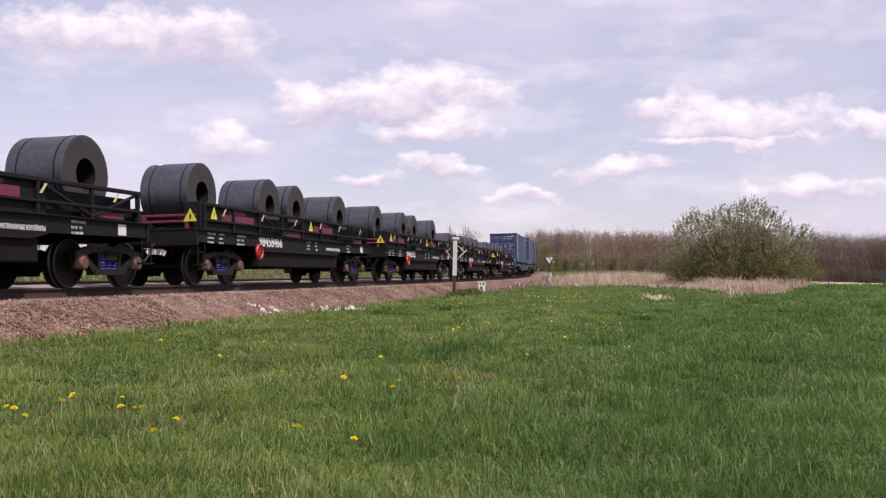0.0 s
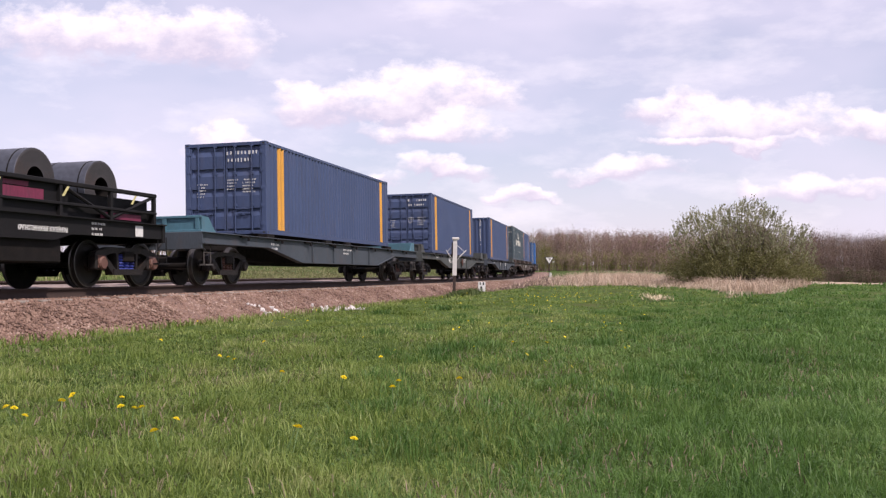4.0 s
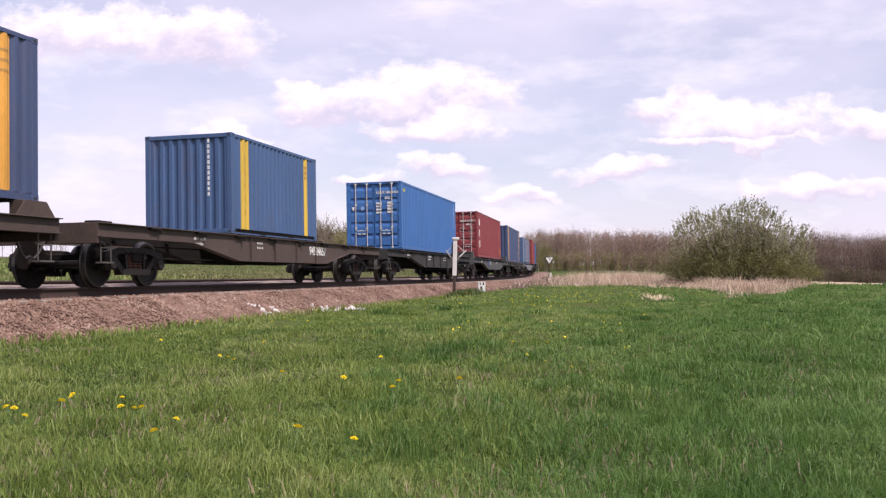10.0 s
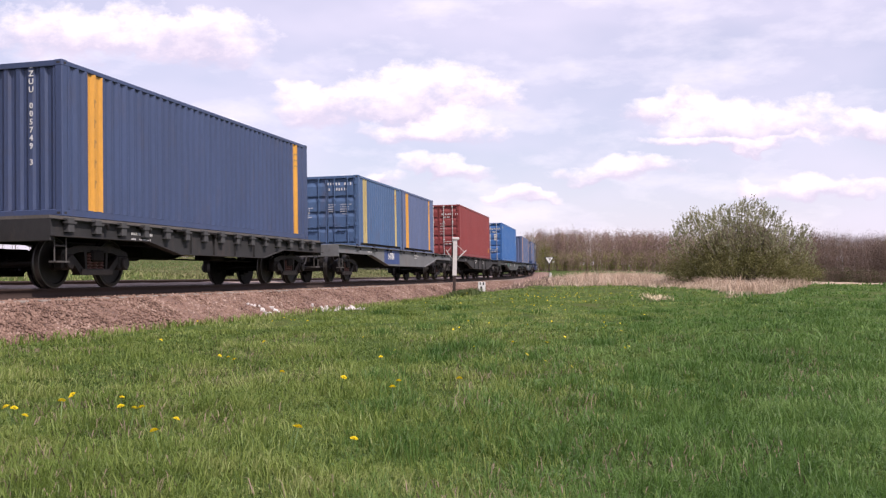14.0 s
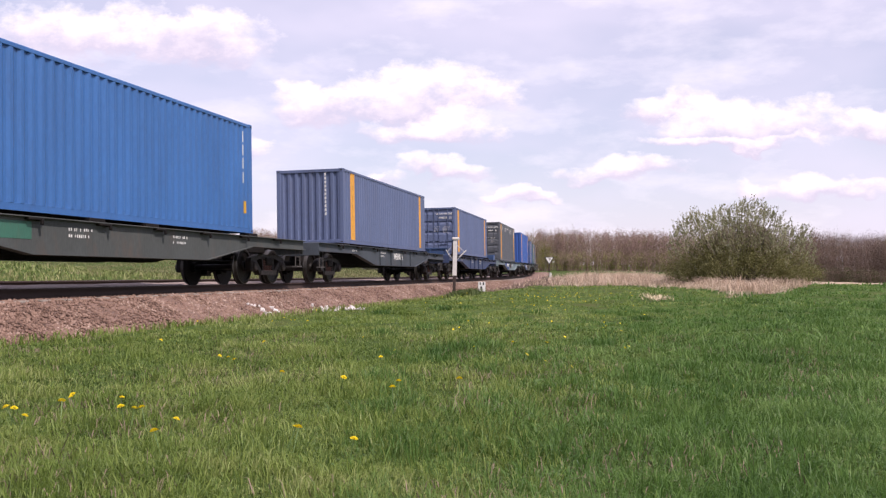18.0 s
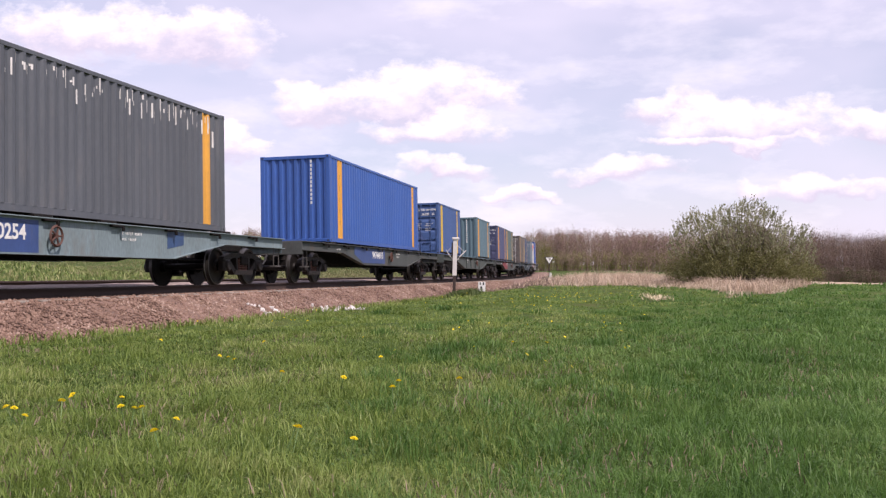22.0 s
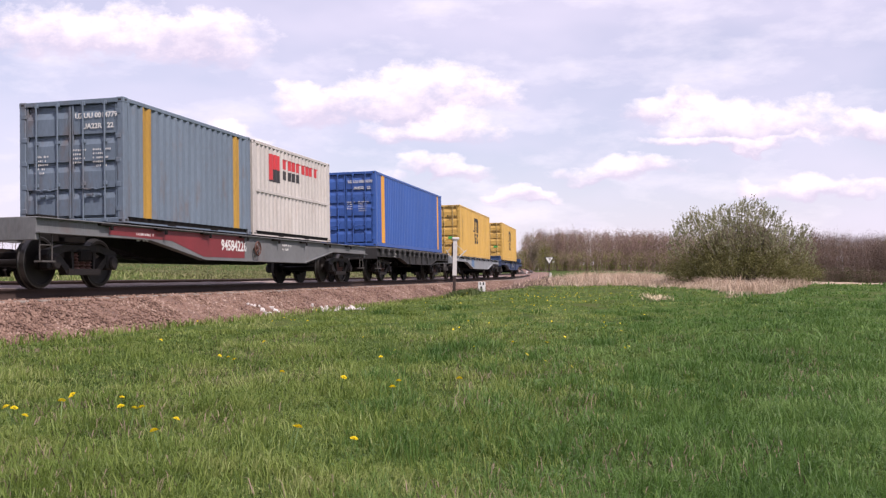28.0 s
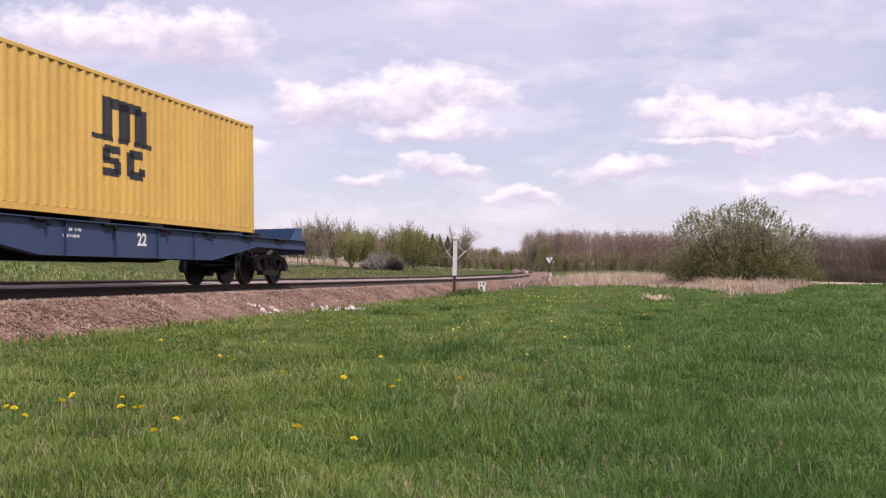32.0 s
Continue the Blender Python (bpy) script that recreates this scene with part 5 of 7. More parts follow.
def azure_marks(top, L, H, w):
    rs = np.random.RandomState(33)
    end_code(top, L, H * 0.97, ("UZUU 0076451", "45G1"))
    r = []
    for i in range(4):
        r += [(0.10, 0.34, H * (0.665 - 0.045 * i), H * (0.69 - 0.045 * i)), (0.60, 0.82, H * (0.668 - 0.045 * i), H * (0.70 - 0.045 * i))]
    front_mark(r, WHITE, top, L, out=0.006)
    b = Build()
    b.prism([(-0.98, H * 0.63), (-0.84, H * 0.63), (-0.91, H * 0.57)], -L - 0.008, -L - 0.003, "y")
    part("label_plate", b, WHITE, top)
    b = Build()
    b.turned([(-L - 0.008, 0.0), (-L - 0.008, 0.09), (-L - 0.002, 0.09)], "y", 14, (-0.50, 0, H * 0.61))
    part("label_plate", b, paint("pale_blue_disc", (0.2, 0.35, 0.6), 0.5), top)
    side_mark([(0.52, 0.58, H * z, H * z + 0.1) for z in (0.3, 0.36, 0.42, 0.48, 0.6, 0.66, 0.72, 0.78)], paint("faded_white", (0.3, 0.4, 0.5), 0.6), top, L)
    side_mark([(0.40, 0.70, H * 0.85, H * 0.90)], paint("dull_yellow_patch", (0.4, 0.38, 0.08), 0.6), top, L)
    side_mark([(11.65, 11.85, H * 0.18, H * 0.29)], LIME_ORANGE, top, L, "label_plate")
    side_mark([(11.62, 11.67, H * z, H * z + 0.28) for z in (0.45, 0.58, 0.70, 0.82)], WHITE, top, L)
    hazard_strip(top, L, H)


LIME_ORANGE = paint("amber_plate", (0.65, 0.35, 0.02), 0.5)


def red_marks(top, L, H, w):
    rs = np.random.RandomState(35)
    r = []
    z = H * 0.70
    r += [(0.70, 0.83, z, z + 0.42), (0.92, 1.02, z, z + 0.42), (0.78, 0.98, z, z + 0.10)]
    z = H * 0.46
    r += [(0.70, 0.84, z, z + 0.42), (0.84, 1.02, z + 0.33, z + 0.42), (0.84, 0.98, z + 0.16, z + 0.25), (0.84, 1.00, z, z + 0.09)]
    z = H * 0.22
    r += [(0.70, 0.83, z + 0.22, z + 0.38), (0.76, 1.02, z + 0.33, z + 0.42), (0.78, 0.96, z + 0.16, z + 0.26), (0.90, 1.02, z + 0.05, z + 0.22), (0.70, 0.96, z, z + 0.09)]
    side_mark(r, WHITE, top, L, "emblem")
    side_mark([(11.25, 11.31, H * z, H * z + 0.24) for z in (0.52, 0.62, 0.72)] + [(11.5, 11.55, H * z, H * z + 0.35) for z in (0.40, 0.6, 0.74)], paint("faded_pink", (0.5, 0.25, 0.24), 0.6), top, L)
    side_mark([(11.45, 11.65, H * 0.14, H * 0.26)], LIME_ORANGE, top, L, "label_plate")
    end_code(top, L, H * 0.92, ("UETU 503887 2", "45G1"))
    front_mark(print_rows(rs, 0.10, H * 0.64, 0.35, 5, 0.06, 0.9, 3.0) + print_rows(rs, 0.66, H * 0.64, 0.28, 5, 0.06, 0.9, 3.0), WHITE, top, L)
    front_mark([(-1.05, -0.94, H * 0.71, H * 0.77), (-0.84, -0.66, H * 0.71, H * 0.77), (-0.58, -0.42, H * 0.71, H * 0.77), (-1.05, -0.45, H * 0.675, H * 0.685)], WHITE, top, L, "emblem")
    front_mark([(-0.9, -0.72, H * 0.2, H * 0.3), (0.75, 0.88, 0.2, 0.27)], paint("grey_plate", (0.3, 0.3, 0.32), 0.5), top, L, "label_plate")
    b = Build()
    b.prism([(-0.52, H * 0.81), (-0.30, H * 0.81), (-0.41, H * 0.865)], -L - 0.012, -L - 0.004, "y")
    part("label_plate", b, LIME_ORANGE, top)
    hazard_strip(top, L, H)


def red_marks_plain(top, L, H, w):
    rs = np.random.RandomState(36)
    front_mark(print_rows(rs, 0.18, H * 0.83, 0.9, 1, 0.12, 0.95) + print_rows(rs, 0.3, H * 0.77, 0.35, 1, 0.11, 0.95) + print_rows(rs, 0.10, H * 0.64, 0.35, 5, 0.06, 0.9, 2.4), WHITE, top, L)
    front_mark([(-0.95, -0.55, H * 0.58, H * 0.68)], LIME_ORANGE, top, L, "label_plate")
    side_mark([(11.45, 11.62, H * 0.14, H * 0.24)], LIME_ORANGE, top, L, "label_plate")
    side_mark([(11.52, 11.57, H * z, H * z + 0.10) for z in (0.5, 0.56, 0.62, 0.68, 0.74, 0.8)] + [(1.1, 1.16, H * z, H * z + 0.09) for z in (0.7, 0.75, 0.8, 0.85)], paint("faded_pink", (0.5, 0.25, 0.24), 0.6), top, L)


def green_marks(top, L, H, w):
    rs = np.random.RandomState(37)
    pale = paint("cream_lettering", (0.62, 0.60, 0.52), 0.6)
    widths = (0.42, 0.34, 0.28, 0.14, 0.42, 0.36, 0.34, 0.36, 0.34, 0.36, 0.40, 0.38, 0.30)
    y, r, z0 = 3.45, [], H * 0.45
    for i, q in enumerate(widths):
        r.append((y, y + q * 0.55, z0, z0 + 0.50))
        r.append((y + q * 0.55, y + q, z0 + (0.0, 0.30, 0.16)[i % 3], z0 + (0.20, 0.50, 0.36)[i % 3]))
        y += q + 0.075
    side_mark(r, pale, top, L, "lettering_bar")
    side_mark([(5.7, 5.95, H * 0.66, H * 0.86), (6.0, 6.5, H * 0.68, H * 0.75), (6.0, 6.25, H * 0.77, H * 0.83), (6.55, 6.75, H * 0.66, H * 0.72), (6.85, 6.95, H * 0.66, H * 0.75)], pale, top, L, "emblem")
    side_mark([(6.6 + i * 0.16, 6.7 + i * 0.16, H * 0.24, H * 0.275) for i in range(8)], pale, top, L)
    word = lettering("country_name", "\n".join("BELARUS"), 0.35, pale, top, on_side(1.219, 1.25 - L, H * 0.53))
    tagged(word, kind="stuff")
    hazard_strip(top, L, H, paint("hazard_cream", (0.45, 0.42, 0.30), 0.6))
    side_mark([(11.2 + 0.1 * i, 11.26 + 0.1 * i, H * z, H * z + 0.08) for i in range(5) for z in (0.80, 0.85)], pale, top, L)
    front_mark(print_rows(rs, 0.2, H * 0.58, 0.62, 2, 0.10, 0.9) + print_rows(rs, 0.2, H * 0.42, 0.62, 2, 0.10, 0.9), pale, top, L)
    end_code(top, L, H * 0.94, ("BCDU 217231 0", "BY 45G1", "21"), pale)
    front_mark([(-0.85, -0.70, H * 0.52, H * 0.58), (-0.52, -0.28, H * 0.53, H * 0.56)], WHITE, top, L, "label_plate")


def white_marks(top, L, H, w):
    red, dark = paint("emblem_red", (0.55, 0.04, 0.045), 0.5), paint("emblem_black", (0.03, 0.028, 0.03), 0.5)
    side_mark([(1.15, 1.85, H * 0.74, H * 0.90), (1.15, 1.4, H * 0.62, H * 0.74)], red, top, L, "emblem")
    side_mark([(1.40, 1.85, H * 0.60, H * 0.74), (1.15, 1.40, H * 0.60, H * 0.62)], dark, top, L, "emblem")
    side_mark([(2.1 + i * 0.36, 2.36 + i * 0.36, H * 0.77, H * 0.88) for i in range(8)] + [(2.1 + i * 0.36, 2.42 + i * 0.36, H * 0.865, H * 0.88) for i in range(8)], red, top, L, "lettering_bar")
    side_mark([(2.1 + i * 0.36, 2.36 + i * 0.36, H * 0.65, H * 0.75) for i in range(4)], dark, top, L, "lettering_bar")
    b = Build()
    b.box(1.205, 1.225, -L + 0.2, L - 0.2, H * 0.46, H * 0.49, 0, 0.004)
    part("waist_rail", b, OFFWHITE, top)


place_train()

# ---- grass, bushes and woods ----
def strip_mesh(name, co, sizes, mat, mat_index=None):
    """A mesh from corner places, every face with corners of its own or shared in order: sizes are corners for each face."""
    me = bpy.data.meshes.new(name)
    co = np.asarray(co, np.float32).reshape(-1, 3)
    me.vertices.add(len(co))
    me.vertices.foreach_set("co", co.ravel())
    faces = sizes
    me.loops.add(faces.size)
    me.loops.foreach_set("vertex_index", faces.astype(np.int32).ravel())
    me.polygons.add(len(faces))
    me.polygons.foreach_set("loop_start", np.arange(0, faces.size, faces.shape[1], dtype=np.int32))
    for q in (mat if isinstance(mat, list) else [mat]):
        me.materials.append(q)
    if mat_index is not None:
        me.polygons.foreach_set("material_index", np.asarray(mat_index, np.int32))
    me.update(calc_edges=True)
    return me


def blades(name, x, y, z, h, w, lean, rs, mat, way=None):
    """Bent blades: five corners and three triangles each."""
    n = len(x)
    a, la = rs.uniform(0, 2 * np.pi, n), rs.uniform(0, 2 * np.pi, n)
    if way is not None:
        la = way
    sx, sy = np.cos(a) * w / 2, np.sin(a) * w / 2
    dx, dy = np.cos(la) * lean * h, np.sin(la) * lean * h
    v = np.empty((n, 5, 3))
    v[:, 0] = np.stack([x - sx, y - sy, z - 0.02], -1)
    v[:, 1] = np.stack([x + sx, y + sy, z - 0.02], -1)
    v[:, 2] = np.stack([x - sx * 0.7 + dx * 0.35, y - sy * 0.7 + dy * 0.35, z + h * 0.6], -1)
    v[:, 3] = np.stack([x + sx * 0.7 + dx * 0.35, y + sy * 0.7 + dy * 0.35, z + h * 0.6], -1)
    v[:, 4] = np.stack([x + dx, y + dy, z + h * np.maximum(1 - 0.30 * lean, 0.35)], -1)
    f = (np.array([[0, 1, 3], [0, 3, 2], [2, 3, 4]])[None] + 5 * np.arange(n)[:, None, None]).reshape(-1, 3)
    return strip_mesh(name, v, f, mat)


def clumpy(x, y, k=1.0):
    return 0.5 + 0.25 * (np.sin(1.9 * k * x + 0.7 * np.sin(1.1 * k * y)) + np.sin(2.3 * k * y + 1.3 * np.sin(0.8 * k * x) + 1.1)) * 0.9


GRASS = leafy("meadow_grass", [(0.062, 0.108, 0.024), (0.145, 0.222, 0.045), (0.240, 0.308, 0.078), (0.38, 0.40, 0.175)], 0.42, trans=0.42, rough=0.45, spec=0.25)
GRASS_DARK = leafy("field_grass", [(0.038, 0.096, 0.022), (0.094, 0.190, 0.040), (0.205, 0.315, 0.092)], 0.45, trans=0.42, rough=0.45, spec=0.25)
STRAW = leafy("dry_grass", [(0.34, 0.235, 0.175), (0.60, 0.45, 0.34), (0.80, 0.67, 0.54)], 0.5, trans=0.35)
BANK_GRASS = leafy("bank_grass", [(0.085, 0.14, 0.038), (0.17, 0.235, 0.065), (0.27, 0.29, 0.115), (0.40, 0.35, 0.20)], 0.35)
BROWN_WEEDS = leafy("dead_brown_weeds", [(0.13, 0.085, 0.070), (0.23, 0.155, 0.13), (0.36, 0.26, 0.215)], 0.6, trans=0.25)


def dry_edge(x, y):
    """How far a place lies behind the near edge of last year's grass."""
    u = x / np.maximum(y, 1.0)
    edge = np.interp(u, [0.0, 0.027, 0.079, 0.128, 0.187, 0.235, 0.278, 0.300, 0.330, 0.365, 0.382, 0.41], [46, 47, 45, 49, 50, 46, 40.5, 35.2, 35.5, 40, 46, 70])
    return y - edge - 0.9 * np.sin(x * 1.7) - 0.7 * np.sin(x * 4.1 + 1) - 1.7 * np.sin(x * 37 + y * 91) * np.sin(x * 13 - y * 57)


def in_dry(x, y, d):
    """Where last year's grass stands: along the line ahead and round the bush."""
    return (dry_edge(x, y) > 0) & (y < 80) & (d > 3.2) & (x / np.maximum(y, 1.0) < 0.381 + 0.006 * np.sin(y * 1.3))


def scatter(rs, n, r0, r1, a0=-28.0, a1=28.0, power=1.0):
    r = (rs.uniform(0, 1, n) ** power) * (r1 - r0) + r0
    a = np.radians(rs.uniform(a0, a1, n))
    return r * np.sin(a), r * np.cos(a)


def build_grass():
    rs = np.random.RandomState(11)
    for name, mat, split, lab in (("meadow_grass", GRASS, -1, "fresh green meadow grass with scattered dandelions"), ("field_grass", GRASS_DARK, 1, "dark green field grass in even growth")):
        cols = [[] for _ in range(6)]
        # tufts, r0, r1, height, blade width, blades for each tuft, tuft radius
        for n, r0, r1, h, w, per, tr in ((10500, 3.1, 8.0, 0.066, 0.0054, 14, 0.040), (10500, 7.5, 16.0, 0.068, 0.0085, 13, 0.062), (9000, 15.0, 32.0, 0.075, 0.016, 11, 0.12), (7500, 30.0, 62.0, 0.09, 0.034, 9, 0.26), (3200, 60.0, 130.0, 0.16, 0.08, 8, 0.6)):
            x, y = scatter(rs, n, r0, r1)
            border = x - (0.10 * y + 0.0052 * y * y + 0.06 * y * np.sin(y * 0.9))
            keep = border * split > rs.normal(0, 0.15 + 0.07 * y, n)
            s, d = side_of(x, y)
            c = 0.5 * clumpy(x, y, 1.3) + 0.5 * clumpy(x + 5, y - 3, 3.1)
            keep &= (d > 2.9 + rs.uniform(-0.15, 0.4, n)) & ~in_dry(x, y, d) & ~((x > 0.372 * y) & (y > 84)) & (rs.uniform(0, 1, n) < (0.50 + 0.65 * c if split < 0 else 0.72 + 0.4 * c))
            x, y, c = x[keep], y[keep], c[keep]
            th_ = h * ((0.30 + 1.35 * c ** 1.6) if split < 0 else (0.50 + 1.05 * c)) * rs.lognormal(0, 0.40, len(x))
            k = rs.randint(int(per * 0.5), int(per * 1.6), len(x))
            spr = rs.uniform(0.5, 1.3, len(x))
            ox, oy = rs.normal(0, tr, k.sum()), rs.normal(0, tr, k.sum())
            far = np.hypot(ox, oy) / tr
            cols[0].append(np.repeat(x, k) + ox * np.repeat(spr, k))
            cols[1].append(np.repeat(y, k) + oy * np.repeat(spr, k))
            cols[2].append(np.repeat(th_, k) * rs.uniform(0.40, 1.25, k.sum()) * (1.12 - 0.22 * far))
            cols[3].append(w * (1.3 if split > 0 else 1.0) * rs.uniform(0.6, 1.35, k.sum()))
            cols[4].append(np.clip(0.25 + 0.80 * far + rs.normal(0, 0.35, k.sum()), 0.05, 2.2))
            cols[5].append(np.arctan2(oy, ox) + rs.normal(0, 0.8, k.sum()))
        x, y, h, w, lean, way = (np.concatenate(q) for q in cols)
        tagged(new(name, blades(name, x, y, ground_z(x, y), h, w, lean, rs, mat, way)), lab, "grass", kind="stuff")
    # short broad leaves low in the turf
    x, y = scatter(rs, 120000, 3.2, 18.0)
    k = (side_of(x, y)[1] > 3.1) & (clumpy(x + 2, y + 7, 1.7) + rs.normal(0, 0.12, len(x)) > 0.30)
    x, y = x[k], y[k]
    tagged(new("low_herbs", blades("low_herbs", x, y, ground_z(x, y), rs.uniform(0.015, 0.055, len(x)), rs.uniform(0.006, 0.014, len(x)) * (0.7 + 0.06 * y), rs.uniform(0.5, 1.9, len(x)), rs, leafy("low_herbs", [(0.050, 0.085, 0.020), (0.10, 0.165, 0.036), (0.19, 0.25, 0.075)], 1.6, trans=0.35))), "low broad-leaved herbs close to the soil", "herbs", kind="stuff")
    # the meadow beside and behind
    x, y = scatter(rs, 70000, 1.2, 26.0, 27.0, 333.0)
    x2, y2 = scatter(rs, 3000, 1.2, 3.1)
    x, y = np.concatenate([x, x2]), np.concatenate([y, y2])
    k = side_of(x, y)[1] > 3.0
    x, y = x[k], y[k]
    r = np.hypot(x, y)
    tagged(new("rear_meadow_grass", blades("rear_meadow_grass", x, y, ground_z(x, y), rs.uniform(0.05, 0.15, len(x)) * np.minimum(1, 0.3 + 0.25 * r), 0.006 + 0.0018 * r, rs.uniform(0.2, 1.4, len(x)), rs, GRASS)), "fresh green meadow grass beside the line", "grass", kind="stuff")
    # tussocks of stronger growth
    for name, mat, lab, n, u0, u1, hh in (("dark_tussocks", GRASS_DARK, "dark green tussocks of coarse grass in the field", 150, -0.08, 0.55, 0.145), ("pale_tussocks", GRASS, "pale green tussocks of taller meadow grass", 130, -0.5, 0.10, 0.125)):
        y0 = 3.9 + rs.uniform(0, 1, n) ** 1.7 * 24
        x0, k = y0 * rs.uniform(u0, u1, n), rs.randint(70, 200, n)
        x, y = np.repeat(x0, k), np.repeat(y0, k)
        x, y = x + rs.normal(0, 0.12, len(x)), y + rs.normal(0, 0.15, len(x))
        keep = side_of(x, y)[1] > 3.3
        x, y = x[keep], y[keep]
        tagged(new(name, blades(name, x, y, ground_z(x, y), hh * rs.uniform(0.5, 1.2, len(x)), rs.uniform(0.5, 1.0, len(x)) * (0.003 + 0.0009 * y), rs.uniform(0.2, 1.1, len(x)), rs, mat)), lab, "grass", kind="stuff")
    # dead stalks lying in the turf
    x, y = scatter(rs, 13000, 3.4, 16.0)
    k = clumpy(x + 3, y - 2, 1.1) + 0.5 * clumpy(x, y, 4.3) + rs.normal(0, 0.10, len(x)) > 0.86
    x, y = x[k], y[k]
    tagged(new("dead_grass_litter", blades("dead_grass_litter", x, y, ground_z(x, y) + 0.03, rs.uniform(0.03, 0.09, len(x)), rs.uniform(0.004, 0.008, len(x)), rs.uniform(0.7, 1.5, len(x)), rs, leafy("grass_litter", [(0.16, 0.12, 0.085), (0.27, 0.20, 0.15)], 2.0, trans=0.1))), "brown dead grass litter in thin patches of the turf", "grass", kind="stuff")
    # last year's grass, in leaning clumps
    n = 9000
    x, y = rs.uniform(-3, 30, n), rs.uniform(33, 80, n)
    hc = rs.uniform(0.35, 1.05, n) * (0.55 + 0.8 * clumpy(x, y, 0.8))
    k = rs.randint(8, 26, n)
    x, y, hc = np.repeat(x, k) + rs.normal(0, 0.16, k.sum()), np.repeat(y, k) + rs.normal(0, 0.16, k.sum()), np.repeat(hc, k)
    d = side_of(x, y)[1]
    back = dry_edge(x, y)
    k = in_dry(x, y, d) & (rs.uniform(0, 1, len(x)) < 0.12 + 0.2 * back)
    x, y, d, hc, back = x[k], y[k], d[k], hc[k], back[k]
    h = hc * rs.uniform(0.5, 1.15, len(x)) * (0.45 + 0.55 * smooth(3.5, 8, d)) * (0.35 + 0.65 * smooth(0, 5, back)) * (0.9 - 0.32 * smooth(0.20, 0.27, x / y))
    brown = x / y + rs.normal(0, 0.03, len(x)) < 0.115
    for name, mat, lab, q in (("dry_grass", STRAW, "tall straw-coloured dry grass round the bush and along the line", ~brown), ("dead_weeds", BROWN_WEEDS, "low brown dead weeds beside the line", brown)):
        tagged(new(name, blades(name, x[q], y[q], ground_z(x[q], y[q]), h[q] * (0.8 if mat is BROWN_WEEDS else 1.0), rs.uniform(0.015, 0.04, q.sum()), rs.uniform(0.1, 1.1, q.sum()), rs, mat)), lab, "dry grass", kind="stuff")
    # the bank beyond the tracks
    s, d = rs.uniform(-34, 75, 130000), -7.4 - rs.uniform(0, 1, 130000) ** 2.0 * 72
    x = np.interp(s, ARC, LX) + d * np.cos(np.interp(s, ARC, LTH))
    y = np.interp(s, ARC, LY) - d * np.sin(np.interp(s, ARC, LTH))
    tagged(new("bank_grass", blades("bank_grass", x, y, ground_z(x, y), rs.uniform(0.08, 0.36, len(x)) * (0.35 + 1.1 * clumpy(x, y, 0.7)), rs.uniform(0.02, 0.05, len(x)) * (1 + 0.035 * np.abs(d)), rs.uniform(0.2, 1.3, len(x)), rs, BANK_GRASS)), "rough yellowish green grass on the bank beyond the tracks", "grass", kind="stuff")
    # fallow ground further back on that side
    n = 110000
    y = 58 + rs.uniform(0, 1, n) ** 1.3 * 210
    x = y * rs.uniform(-0.50, 0.13, n)
    d = side_of(x, y)[1]
    k = (d < -8.5) & (rs.uniform(0, 1, n) < 0.25 + 0.9 * clumpy(x, y, 0.25))
    x, y = x[k], y[k]
    tagged(new("fallow_grass", blades("fallow_grass", x, y, ground_z(x, y), rs.uniform(0.15, 0.5, len(x)) * (0.4 + 0.9 * clumpy(x, y, 0.21)), rs.uniform(0.05, 0.14, len(x)), rs.uniform(0.3, 1.4, len(x)), rs, leafy("fallow_grass", [(0.10, 0.125, 0.045), (0.19, 0.20, 0.085), (0.30, 0.25, 0.145)], 0.06))), "rough fallow grass beyond the tracks", "grass", kind="stuff")
    y0 = rs.uniform(38, 46, 26)
    x0 = y0 * rs.uniform(0.004, 0.033, 26)
    x, y = np.repeat(x0, 90) + rs.normal(0, 0.16, 2340), np.repeat(y0, 90) + rs.normal(0, 0.25, 2340)
    k = side_of(x, y)[1] > 2.9
    x, y = x[k], y[k]
    tagged(new("post_weeds", blades("post_weeds", x, y, ground_z(x, y), rs.uniform(0.12, 0.42, len(x)), rs.uniform(0.02, 0.04, len(x)), rs.uniform(0.2, 1.0, len(x)), rs, leafy("rank_weeds", [(0.035, 0.06, 0.02), (0.07, 0.11, 0.03), (0.12, 0.15, 0.05)], 1.0))), "rank dark weeds round the foot of the post", "weeds", kind="stuff")
    # weeds at the foot of the ballast
    s, d = rs.uniform(-4, 60, 5000), 2.98 - np.abs(rs.normal(0, 0.16, 5000))
    x = np.interp(s, ARC, LX) + d * np.cos(np.interp(s, ARC, LTH))
    y = np.interp(s, ARC, LY) - d * np.sin(np.interp(s, ARC, LTH))
    tagged(new("ballast_weeds", blades("ballast_weeds", x, y, np.maximum(ground_z(x, y), np.interp(d, [2.3, 2.75, 3.1], [-0.60, -0.80, -0.98])), rs.uniform(0.06, 0.22, len(x)), rs.uniform(0.012, 0.025, len(x)), rs.uniform(0.2, 0.9, len(x)), rs, GRASS)), "ragged grass creeping up the foot of the ballast", "grass", kind="stuff")


